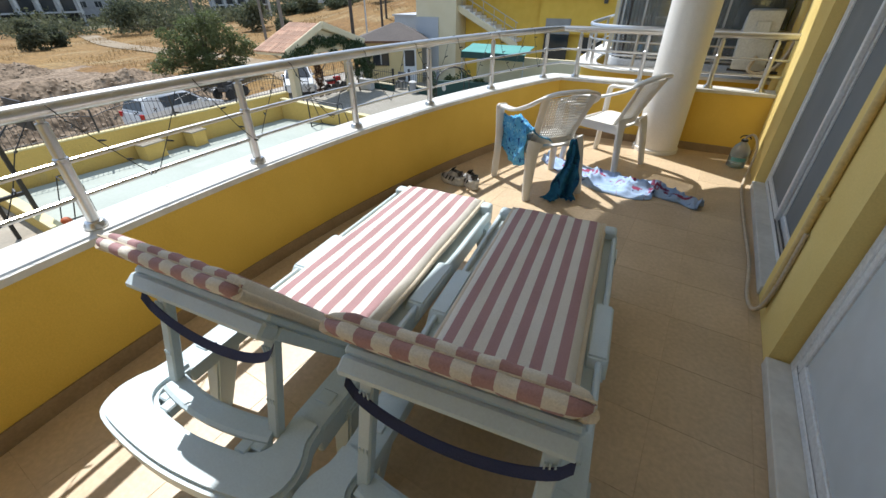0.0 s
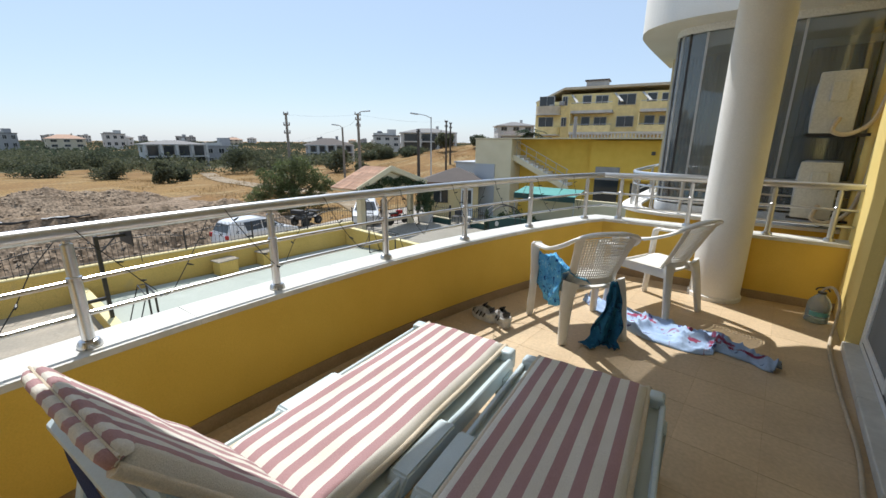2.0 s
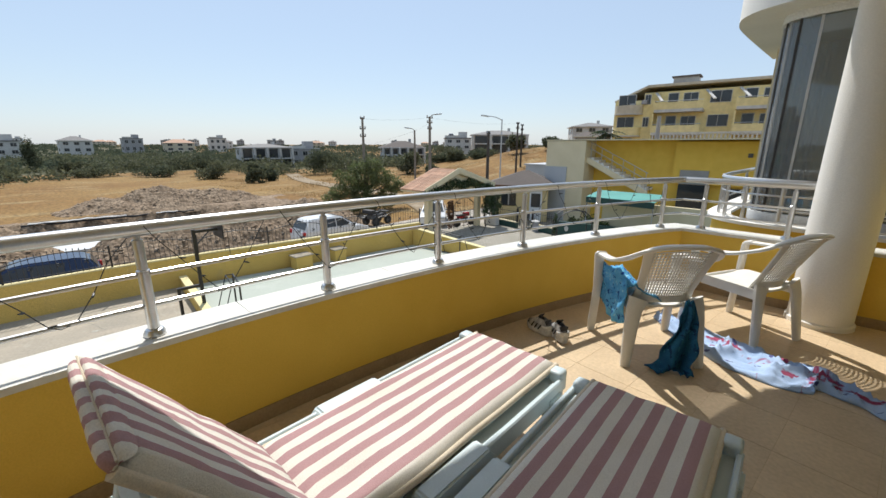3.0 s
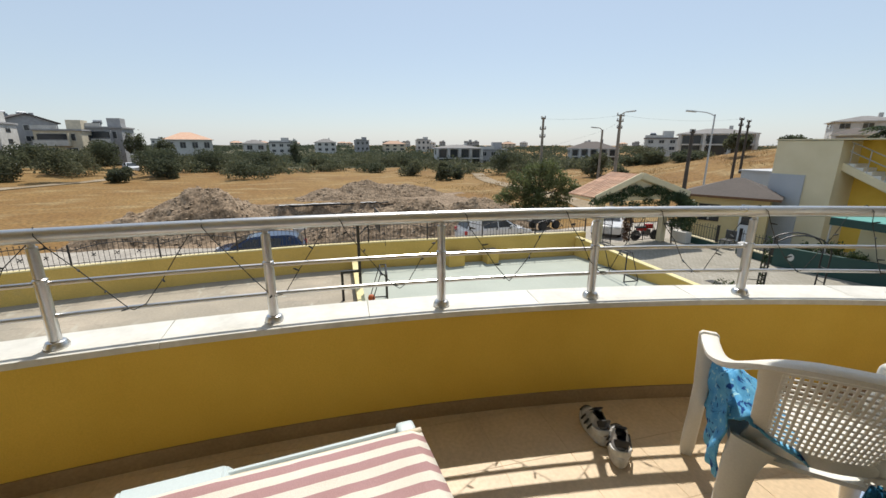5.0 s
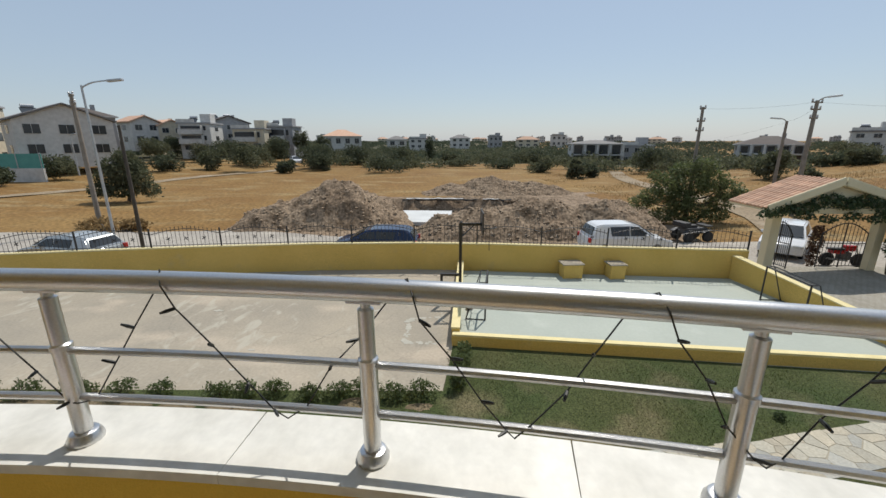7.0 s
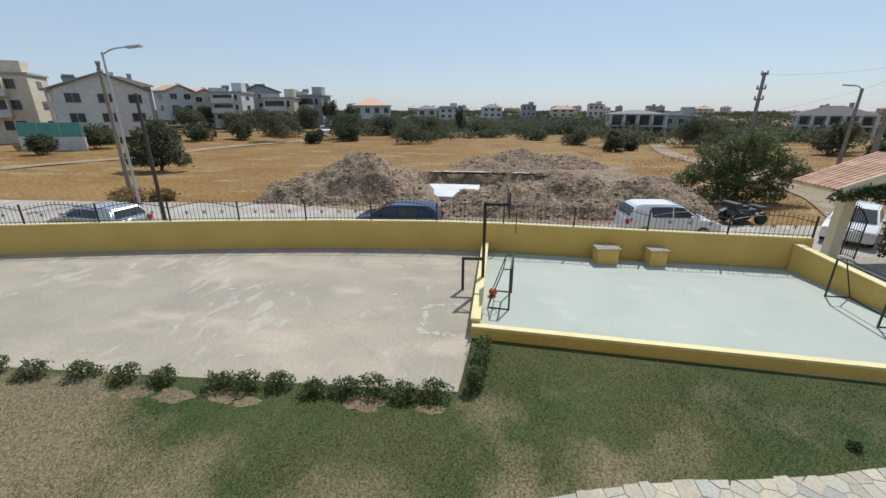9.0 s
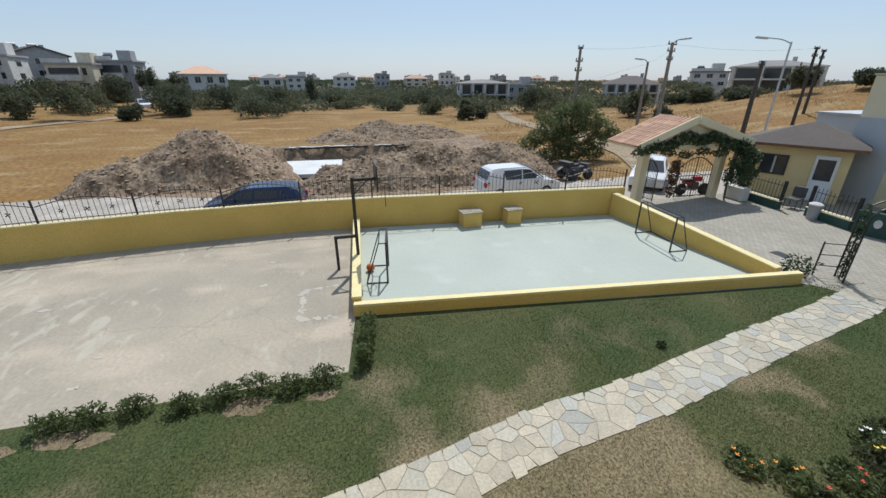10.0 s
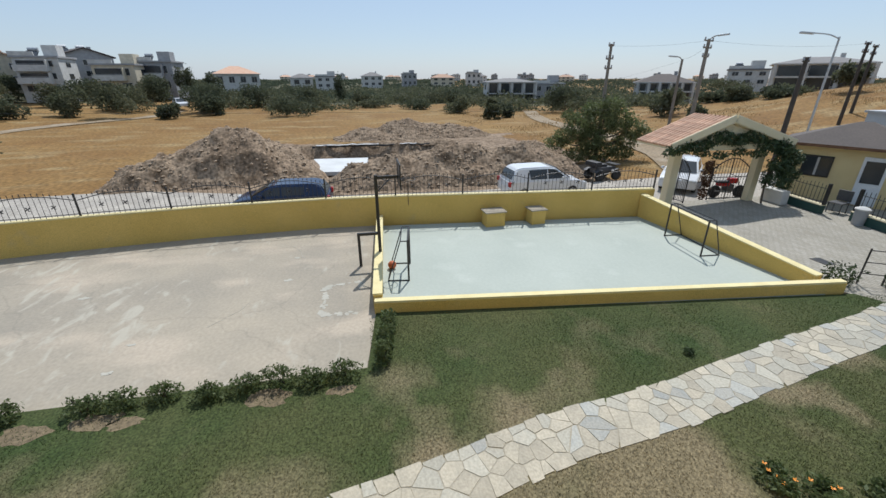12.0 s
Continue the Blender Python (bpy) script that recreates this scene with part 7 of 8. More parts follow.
def house(x, y, z, w, d, h, label, roof="hip", wall=None, roof_mat=None, twist=0, storeys=2, bays=3, balcony=False, tanks=0, group="", rise=None, piers=0):
    """A villa; its front looks along local -y, turned to the balcony and then twisted."""
    turn = math.degrees(math.atan2(-y, -x)) + 90 + twist
    o = empty("house", pose(x, y, z - 1.2, 0, 0, turn), label, "house", group)
    wall, roof_mat = wall or PLASTERWHITE, roof_mat or GREYROOF
    h += 1.2
    part("wall", box((-w / 2, -d / 2, 0), (w / 2, d / 2, h)), wall, o)
    e = 0.45
    if roof == "hip":
        rr = rise or min(w, d) * 0.22
        bm = bmesh.new()
        lo = [bm.verts.new(p) for p in ((-w / 2 - e, -d / 2 - e, h), (w / 2 + e, -d / 2 - e, h), (w / 2 + e, d / 2 + e, h), (-w / 2 - e, d / 2 + e, h))]
        k = max(0.1, (w - d) / 2) if w > d else 0.1
        r1, r2 = bm.verts.new((-k, 0, h + rr)), bm.verts.new((k, 0, h + rr))
        for fc in ((lo[0], lo[1], r2, r1), (lo[1], lo[2], r2), (lo[2], lo[3], r1, r2), (lo[3], lo[0], r1), (lo[3], lo[2], lo[1], lo[0])):
            bm.faces.new(fc)
        part("roof", bm, roof_mat, o)
        part("eaves_board", box((-w / 2 - e, -d / 2 - e, h - 0.18), (w / 2 + e, d / 2 + e, h - 0.004)), PLASTERWHITE, o)
    elif roof == "gable":
        rr = rise or w * 0.2
        bm = bmesh.new()
        a = [bm.verts.new((px, py, pz)) for py in (-d / 2 - e, d / 2 + e) for px, pz in ((-w / 2 - e, h - 0.1), (0, h + rr), (w / 2 + e, h - 0.1), (w / 2 + e, h + 0.12), (0, h + rr + 0.22), (-w / 2 - e, h + 0.12))]
        for k in range(6):
            bm.faces.new((a[k], a[(k + 1) % 6], a[6 + (k + 1) % 6], a[6 + k]))
        bm.faces.new(a[:6][::-1]), bm.faces.new(a[6:])
        bmesh.ops.recalc_face_normals(bm, faces=bm.faces[:])
        part("roof", bm, roof_mat, o)
        bm = bmesh.new()
        a = [bm.verts.new((px, py, pz)) for py in (-d / 2, d / 2) for px, pz in ((-w / 2, h - 0.01), (w / 2, h - 0.01), (0, h + rr))]
        bm.faces.new(a[:3]), bm.faces.new(a[3:][::-1]), bm.faces.new((a[0], a[2], a[5], a[3])), bm.faces.new((a[1], a[4], a[5], a[2])), bm.faces.new((a[0], a[3], a[4], a[1]))
        part("gable", bm, wall, o)
    else:
        part("roof", box((-w / 2 - 0.25, -d / 2 - 0.25, h), (w / 2 + 0.25, d / 2 + 0.25, h + 0.3)), roof_mat, o)
    sh = (h - 1.2) / storeys
    for s in range(storeys):
        zz = 1.2 + s * sh + sh * 0.32
        for b in range(bays):
            bx = -w / 2 + w * (b + 0.5) / bays
            window(o, bx, zz, w / bays * 0.46, sh * 0.46, -d / 2)
        if balcony and s:
            # flat dark sheet for the shade of a recess that isn't modelled
            part("loggia", box((-w / 2 + 0.5, -d / 2 - 0.14, 1.2 + s * sh + 0.03), (w * 0.18, -d / 2 - 0.105, 1.2 + s * sh + sh * 0.78)), DARKPANE, o)
            part("side_fin", box((w * 0.25, -d / 2 - 1.1, 1.2 + s * sh - 0.15), (w * 0.25 + 0.2, -d / 2 - 0.01, 1.2 + s * sh + sh * 0.85)), wall, o)
            part("handrail", box((-w / 2 + 0.2, -d / 2 - 1.09, 1.2 + s * sh + 0.95), (w * 0.25, -d / 2 - 1.03, 1.2 + s * sh + 1.0)), GALV, o)
            part("balcony", box((-w / 2 + 0.2, -d / 2 - 1.1, 1.2 + s * sh - 0.15), (w * 0.25, -d / 2 - 0.01, 1.2 + s * sh + 0.02)), PLASTERWHITE, o)
            part("balustrade", box((-w / 2 + 0.2, -d / 2 - 1.1, 1.2 + s * sh + 0.025), (w * 0.25, -d / 2 - 1.0, 1.2 + s * sh + 0.85)), PLASTERWHITE, o)
        for side in (-1, 1):
            sw = box((side * w / 2 - 0.05, -d * 0.12, zz), (side * w / 2 + 0.05, d * 0.12, zz + sh * 0.42))
            part("side_window", sw, DARKPANE, o)
    if roof == "flat":
        part("stair_tower", box((w * 0.05, -d * 0.1, h + 0.3), (w * 0.38, d * 0.3, h + 2.1)), wall, o)
        part("parapet", box((-w / 2 - 0.2, -d / 2 - 0.2, h + 0.301), (w * 0.02, -d / 2, h + 0.95)), PLASTERWHITE, o)
    elif w > 5 and storeys > 1:
        part("chimney", box((w * 0.18, -0.3, h), (w * 0.18 + 0.6, 0.3, h + (rise or min(w, d) * 0.22) + 0.5)), wall, o)
    if piers:
        for b in range(piers + 1):
            bx = -w / 2 + w * b / piers
            part("pier", box((bx - 0.22, -d / 2 - 0.9, 0), (bx + 0.22, -d / 2 - 0.5, h)), PLASTERWHITE, o)
            if b < piers:
                part("glazing", box((bx + 0.5, -d / 2 - 0.12, 1.3), (bx + w / piers - 0.5, -d / 2 - 0.101, h - 0.35)), DARKPANE, o)
        part("terrace_slab", box((-w / 2 - 0.3, -d / 2 - 0.95, 1.2 + sh - 0.14), (w / 2 + 0.3, -d / 2 - 0.125, 1.2 + sh + 0.12)), PLASTERWHITE, o)
    for t in range(tanks):
        tx = -w / 4 + t * w / 3
        top = h + (0.35 if roof == "flat" else 0.9)
        tk = part("solar_panel", box((tx - 0.9, -0.9, top), (tx + 0.9, 0.9, top + 0.08), m=None), DARKPANE, o)
        tk.matrix_local = Matrix.Translation((0, 0, 0.35)) @ Matrix.Translation((tx, 0, top)) @ Matrix.Rotation(radians(35), 4, "X") @ Matrix.Translation((-tx, 0, -top))
        bm = tube([(tx - 0.7, 0.9, top + 1.15), (tx + 0.7, 0.9, top + 1.15)], 0.28, 10)
        part("water_tank", bm, GALV, o)
        part("tank_frame", tube([(tx, 0.9, top - 0.5), (tx, 0.9, top + 0.9)], 0.06, 5), GALV, o)
    return o


house(-61, -71.3, -2.4, 11.2, 8, 8.8, "cream three-storey house with deep white balconies", "flat", PLASTERCREAM, PLASTERGREY, -18, 3, 2, True)
house(-62.9, -56.1, -1.1, 11.0, 9, 5.4, "white gabled house with small dark windows", "gable", PLASTERWHITE, GREYROOF, 12, 2, 3, False, 1, rise=2.2)
house(-74, -62.0, -0.2, 8.0, 7, 5.8, "grey house with a dark roof behind a gable", "hip", PLASTERGREY, DARKROOF, 10)
house(-89.3, -63.6, 0.6, 5.4, 6, 4.6, "white duplex house with orange tile roof", "gable", PLASTERWHITE, REDTILE, 25, 2, 2, rise=1.2)
house(-93.7, -60.9, 0.4, 5.4, 6, 4.2, "cream duplex house with orange tile roof", "gable", PLASTERCREAM, REDTILE, 25, 2, 2, rise=1.2)
house(-91.2, -51.3, -1.0, 6.2, 7, 5.9, "tall white house with stacked balconies", "flat", PLASTERWHITE, PLASTERGREY, -20, 3, 2, True, 1)
house(-105.3, -53.4, -0.6, 9.0, 8, 6.2, "grey house under a dark gabled roof", "gable", PLASTERGREY, DARKROOF, 15, 3, 3, False, 2, rise=1.6)
house(-99.3, -43.4, -1.2, 7.2, 7, 5.2, "plain cream house with roof terrace", "flat", PLASTERCREAM, PLASTERGREY, -22, 2, 2, True)
house(-104, -38.5, -1.2, 7.0, 7, 5.9, "grey house with solar heaters on the roof", "flat", PLASTERGREY, PLASTERGREY, -18, 2, 2, True, 1)
house(-146.7, -34.8, -0.6, 12.5, 10, 3.6, "white villa with orange hipped roof", "hip", PLASTERWHITE, REDTILE, 5, 1, 4)
house(-190, -20.8, -1.6, 8.5, 7, 3.6, "small far white house with grey hipped roof", "hip", PLASTERWHITE, GREYROOF, 5, 1, 2)
house(-181, -9.9, -2.0, 8.5, 7, 4.2, "small far white house beside palms", "flat", PLASTERWHITE, GREYROOF, 5, 2, 3)
house(-104.8, 39.4, -4.4, 11.6, 9, 5.2, "white modern villa with tall dark windows", "hip", PLASTERWHITE, GREYROOF, 10, 2, 4, rise=0.8, piers=4)
house(-107.1, 50.6, -4.2, 7.5, 8, 4.4, "grey unfinished house with dark openings", "flat", PLASTERGREY, PLASTERGREY, 10, 2, 3)
house(-84.3, 67.0, -2.8, 10.4, 8, 3.6, "dark-roofed villa with white columns", "hip", PLASTERGREY, DARKROOF, 8, 2, 5, rise=1.6, piers=5)
house(-92, 95.8, -0.2, 8.0, 7, 3.5, "white hilltop house with solar heaters", "flat", PLASTERWHITE, GREYROOF, 5, 2, 3, False, 1)
house(-60.5, 76.9, -0.3, 12.0, 9, 4.0, "long white hilltop villa with a grey hipped roof", "hip", PLASTERWHITE, GREYROOF, 6, 2, 4, rise=1.0, piers=3)
house(-49, 98.6, 2.0, 9, 8, 3.8, "white house high on the slope with grey roof", "hip", PLASTERWHITE, GREYROOF, 10, 2, 3, rise=1.0)
house(-30.2, 60.8, 0.2, 3.0, 4, 2.6, "dark-roofed house behind the yellow block", "hip", PLASTERGREY, DARKROOF, 0, 1, 2)
r = random.Random(77)
proto = []
for k in range(4):
    proto.append(house(-250 - 9 * k, 10 + 22 * k, swell(-250 - 9 * k, 10 + 22 * k) + 0.8, (11, 8, 14, 9)[k], 9, (5.5, 6.5, 4.5, 7)[k], "far white house in the town on the plain", ("hip", "flat", "hip", "flat")[k], (PLASTERWHITE, PLASTERGREY, PLASTERCREAM, PLASTERWHITE)[k], (GREYROOF, GREYROOF, REDTILE, GREYROOF)[k], 8, 2, 3, group="far town houses"))
for k in range(46):
    d, a = r.uniform(340, 900), radians(r.uniform(128, 206))
    x, y = d * math.cos(a), d * math.sin(a)
    copy_thing(proto[k % 4], pose(x, y, swell(x, y) + 0.002 * d - 1.6, 0, 0, math.degrees(math.atan2(-y, -x)) + 90 + r.uniform(-30, 30)))

gw = empty("garden_wall", pose(-52.2, -54.0, -3.7, 0, 0, 93), "white garden wall with a green screen along its top", "wall")
part("wall", box((-4.55, -0.15, 0), (4.55, 0.15, 1.75)), PLASTERWHITE, gw)
part("screen", box((-4.55, -0.05, 1.76), (4.55, 0.05, 3.6)), AWNING, gw)
for k in range(4):
    part("post", box((-4.5 + k * 2.95, -0.1, 1.76), (-4.4 + k * 2.95, 0.1, 3.7)), GALV, gw)

# ---- gate, gatehouse and drive ----
gate = empty("gate_canopy", pose(0, 0, 0), "white gate canopy with gabled clay tile roof and creeper", "gate canopy")
for x, y, w in ((-16.15, 15.3, 0.18), (-16.0, 19.3, 0.16)):
    part("pillar", box((x - w, y - w, YARD), (x + w, y + w, -1.05), 0.015), CREAM, gate)
RIDGE_Y, RIDGE_Z, EAVE_Z = 16.87, 0.08, -0.93
for s, ye in ((-1, 14.35), (1, 20.0)):
    bm = bmesh.new()
    a = [bm.verts.new((x, y, z)) for x in (-17.45, -15.3) for y, z in ((RIDGE_Y, RIDGE_Z - 0.16), (ye, EAVE_Z - 0.10), (ye, EAVE_Z), (RIDGE_Y, RIDGE_Z))]
    for k in range(4):
        bm.faces.new((a[k], a[(k + 1) % 4], a[4 + (k + 1) % 4], a[4 + k]))
    bm.faces.new(a[:4][::-1]), bm.faces.new(a[4:])
    bmesh.ops.recalc_face_normals(bm, faces=bm.faces[:])
    part("roof_slab", bm, CREAM, gate)
    slope = Vector((0, ye - RIDGE_Y, EAVE_Z - RIDGE_Z))
    L = slope.length
    ang = math.degrees(math.atan2(slope.z, abs(slope.y)))
    bm = bmesh.new()
    ring = []
    for y, rr in ((0.0, 0.088), (L / 7 + 0.06, 0.098)):
        ring.append([bm.verts.new((rr * math.cos(t), y, 0.9 * rr * math.sin(t))) for t in [math.pi * k / 6 for k in range(7)]])
    for k in range(6):
        bm.faces.new((ring[0][k], ring[0][k + 1], ring[1][k + 1], ring[1][k]))
    bm.faces.new(ring[1])
    me = bpy.data.meshes.new("roof_tile")
    bm.to_mesh(me), bm.free()
    me.materials.append(REDTILE)
    for i in range(10):
        for j in range(7):
            o = new("roof_tile", me)
            o.parent = gate
            p = Vector((-17.34 + i * 0.205, RIDGE_Y, RIDGE_Z + 0.012)) + slope * (j / 7)
            o.matrix_world = Matrix.Translation(p) @ Matrix.Rotation(0 if s > 0 else math.pi, 4, "Z") @ Matrix.Rotation(radians(ang), 4, "X")
    part("bargeboard", sweep([(-15.25, RIDGE_Y + s * 0.0, RIDGE_Z + 0.02), (-15.25, ye + s * 0.05, EAVE_Z + 0.02)], 0.30, 0.08, side=(0, 0.3 * s, 1)), CREAM, gate)
bm = bmesh.new()
a = [bm.verts.new((x, y, z)) for x in (-15.55, -15.43) for y, z in ((14.4, -0.90), (19.4, -0.90), (RIDGE_Y, -0.12))]
bm.faces.new(a[:3]), bm.faces.new(a[3:][::-1])
for k in range(3):
    bm.faces.new((a[k], a[(k + 1) % 3], a[3 + (k + 1) % 3], a[3 + k]))
bmesh.ops.recalc_face_normals(bm, faces=bm.faces[:])
part("gable_panel", bm, CREAM, gate)
part("beam", box((-15.62, 14.3, -1.12), (-15.38, 19.5, -0.92), 0.01), CREAM, gate)
blobs = [(-15.3, 14.6 + 0.40 * k, -1.0 + 0.36 * math.sin(max(0, k - 1) * 0.30) + 0.12 * math.sin(k * 1.7), 0.26, 0.36, 0.24) for k in range(13)] + [(-15.3, 15.7 + 0.9 * k, -1.2 - 0.1 * (k % 2), 0.2, 0.4, 0.16) for k in range(4)]
blobs += [(-15.2 + 0.1 * (k % 3), 19.35 + 0.25 * (k % 4), -1.1 - 0.16 * k, 0.34, 0.42, 0.3) for k in range(9)] + [(-15.2, 14.2, -1.1, 0.2, 0.3, 0.18), (-15.4, 19.3, -2.3, 0.2, 0.2, 0.5)]
v, f = leaf_cloud(blobs, 7600, 0.062, 71)
cr = tagged(raw("creeper", v, f, surf("creeper_leaf", (0.03, 0.06, 0.018), (0.06, 0.09, 0.03), 2, 0.6, 0.0, fine=9, speck=0.4)), "dark green creeper grown over the gate gable", "creeper")
part("stem", tube(bez([(-15.45, 19.5, YARD + 0.01), (-15.4, 19.35, -2.6), (-15.35, 19.4, -1.5)], 5), 0.04, 6), BARK, cr)


bush(-17.6, 18.55, STREET, [(0, 0, 0.5, 0.2, 0.22, 0.5), (0, 0, 1.2, 0.26, 0.26, 0.5), (0, 0, 1.7, 0.22, 0.22, 0.25)], 900, 0.07, 640, "dry brown shrub standing behind the gate", surf("dry_brown_leaf", (0.13, 0.07, 0.04), (0.09, 0.05, 0.03), 4, 0.8, 0.0), "dry_shrub", "shrub")


def gate_leaf(m, w, label):
    g = empty("iron_gate", m, label, "gate", "entrance gate")
    top = lambda t: 1.45 + 0.42 * math.sin(math.pi * t)
    for x in (0, w / 2, w):
        part("stile", tube([(x, 0, 0.05), (x, 0, top(x / w))], 0.026, 6), IRON, g)
    part("top_rail", tube([(w * k / 12, 0, top(k / 12)) for k in range(13)], 0.022, 6), IRON, g)
    for z in (0.12, 1.05):
        part("cross_rail", tube([(0, 0, z), (w, 0, z)], 0.018, 6), IRON, g)
    for k in range(1, 12):
        t = k / 12
        part("bar", tube([(w * t, 0, 0.12), (w * t, 0, top(t) + 0.10)], 0.010, 5), IRON, g)


gate_leaf(pose(-16.2, 17.4, YARD, 0, 0, 88), 1.75, "black wrought iron gate leaf, closed, with arched top")
gate_leaf(pose(-15.95, 16.0, YARD, 0, 0, 190), 0.95, "black wrought iron gate leaf standing open")

GHY = surf("cream_yellow_render", (0.72, 0.58, 0.30), (0.66, 0.52, 0.26), 1.2, 0.85, 0.15)
gh = empty("gatehouse", pose(-13.55, 23.5, 0.04, 0, 0, 30), "small cream gatehouse with a dark hipped roof", "gatehouse")
part("wall", box((-3.75, 0, YARD - 0.1), (0, 2.6, -1.2)), GHY, gh)
bm = bmesh.new()
lo = [bm.verts.new(p) for p in ((-4.2, -0.45, -1.10), (0.45, -0.45, -1.10), (0.45, 3.05, -1.10), (-4.2, 3.05, -1.10))]
ap = [bm.verts.new((-1.75, 1.3, -0.22)), bm.verts.new((-1.35, 1.3, -0.22))]
for fc in ((lo[0], lo[1], ap[1], ap[0]), (lo[1], lo[2], ap[1]), (lo[2], lo[3], ap[0], ap[1]), (lo[3], lo[0], ap[0]), (lo[3], lo[2], lo[1], lo[0])):
    bm.faces.new(fc)
part("roof", bm, DARKROOF, gh)
part("eaves_board", box((-4.18, -0.43, -1.22), (0.43, 3.03, -1.104)), surf("brown_wood", (0.20, 0.10, 0.05), (0.15, 0.075, 0.04), 4, 0.7, 0.1), gh)
wn = part("window", box((-3.05, -0.06, -2.52), (-2.05, 0.03, -1.62)), IRON, gh)
part("pane", box((-2.98, -0.08, -2.45), (-2.58, -0.055, -1.69)), DARKPANE, wn)
part("pane", box((-2.50, -0.08, -2.45), (-2.12, -0.055, -1.69)), DARKPANE, wn)
part("curtain", box((-2.58, -0.07, -2.45), (-2.44, -0.05, -1.69)), PLASTERWHITE, wn)
dr = part("door", box((-1.15, -0.07, YARD + 0.02), (-0.35, 0.03, -1.5)), ALU, gh)
part("pane", box((-1.05, -0.09, -2.55), (-0.45, -0.06, -1.65)), DARKPANE, dr)


def low_fence(x0, y0, x1, y1, label):
    d = Vector((x1 - x0, y1 - y0))
    f = empty("low_fence", pose(x0, y0, YARD + 0.01, 0, 0, math.degrees(math.atan2(d.y, d.x))), label, "fence", "drive fences")
    L = d.length
    part("plinth", box((0, -0.12, 0), (L, 0.12, 0.34), 0.01), GREENPAINT, f)
    part("plinth_top", box((-0.02, -0.14, 0.341), (L + 0.02, 0.14, 0.375), 0.005), CREAM, f)
    n = max(2, int(L / 0.16))
    for z in (0.46, 1.0):
        part("rail", tube([(0, 0, z), (L, 0, z)], 0.015, 6), IRON, f)
    for k in range(n + 1):
        part("bar", tube([(L * k / n, 0, 0.376), (L * k / n, 0, 1.08 + 0.12 * abs(math.sin(math.pi * 2 * k / n)))], 0.011, 5), IRON, f)
    for x in (0, L):
        part("post", box((x - 0.05, -0.05, 0.376), (x + 0.05, 0.05, 1.22), 0.005), IRON, f)


low_fence(-15.8, 20.7, -13.7, 20.45, "black iron fence on a dark green plinth before the gatehouse")
low_fence(-12.8, 20.75, -11.05, 20.45, "black iron fence on a dark green plinth along the drive")
sg = tagged(part("oval_sign", prism([(0.11 * math.cos(t), 0.15 * math.sin(t)) for t in [k * 0.3142 for k in range(20)]], 0, 0.012), PLASTERWHITE), "white oval sign fixed to the dark green wall", "sign")
setting("wall_green", band([(-10.9, 20.2), (-9.3, 20.6), (-6.8, 21.2)], 0, -0.2, YARD, YARD + 0.86), GREENPAINT, "dark green painted low wall along the drive", "wall")
sg.matrix_world = pose(-10.3, 20.335, YARD + 0.5, 90, 0, 14.0)
pl = tagged(part("planter", box((-15.95, 19.95, YARD + 0.013), (-15.0, 20.35, YARD + 0.6), 0.02), PLASTERWHITE), "white box planter beside the gate", "planter")
bush(-15.4, 20.35, YARD + 0.6, [(0, 0, 0.22, 0.3, 0.25, 0.25)], 260, 0.06, 601, "green plant growing in the planter", DARKLEAF, "potted_plant", "plant")
bn = empty("waste_bin", pose(-12.38, 20.45, YARD + 0.012), "grey waste bin with a white lid beside the fence", "bin")
part("body", lathe([(0.18, 0), (0.21, 0.55), (0.21, 0.57)], 20), PLASTERGREY, bn, smooth=40)
part("lid", lathe([(0.235, 0.571), (0.235, 0.61), (0.13, 0.67), (0.02, 0.69)], 20), PLASTERWHITE, bn, smooth=40)
tagged(part("drain_cover", box((-10.2, 15.6, YARD + 0.012), (-9.7, 15.95, YARD + 0.022)), IRON), "rusty drain cover in the paving", "drain cover")
ch = empty("garden_chair", pose(-13.7, 21.2, YARD + 0.012, 0, 0, 190), "dark garden chair in the shade by the gatehouse", "chair")
part("seat", box((-0.25, -0.25, 0.40), (0.25, 0.25, 0.45), 0.02), DARKTRACK, ch)
part("backrest", box((-0.25, -0.27, 0.46), (0.25, -0.23, 0.9), 0.015), DARKTRACK, ch)
for sx in (-1, 1):
    for sy in (-1, 1):
        part("leg", tube([(sx * 0.22, sy * 0.22, 0), (sx * 0.22, sy * 0.22, 0.40)], 0.02, 6), DARKTRACK, ch)

# garden arch at the end of the path
ar = empty("garden_arch", pose(0, 0, 0), "black iron garden arch with a climbing plant", "arch")
A, B = Vector((-8.25, 15.6, YARD)), Vector((-7.35, 16.9, YARD))
side = (B - A).normalized().cross(Vector((0, 0, 1)))
for k, o in enumerate((side * 0.22, -side * 0.22)):
    top = [A + o] + [A.lerp(B, 0.5 - 0.5 * math.cos(math.pi * t / 10)) + o + Vector((0, 0, 1.75 + 0.55 * math.sin(math.pi * t / 10))) for t in range(11)] + [B + o]
    part("hoop", tube(top, 0.024, 6), IRON, ar)
for base in (A, B):
    for z in (0.35, 0.8, 1.25, 1.7):
        part("rung", tube([base + side * 0.22 + Vector((0, 0, z)), base - side * 0.22 + Vector((0, 0, z))], 0.014, 5), IRON, ar)
v, f = leaf_cloud([(A.x, A.y, YARD + 0.3 + 0.33 * k, 0.13 - 0.01 * k, 0.13, 0.24) for k in range(6)] + [(A.x - 0.5, A.y - 0.9, YARD + 0.3, 0.35, 0.5, 0.3), (B.x + 0.5, B.y - 0.3, YARD + 0.25, 0.6, 0.5, 0.28)], 1100, 0.05, 81)
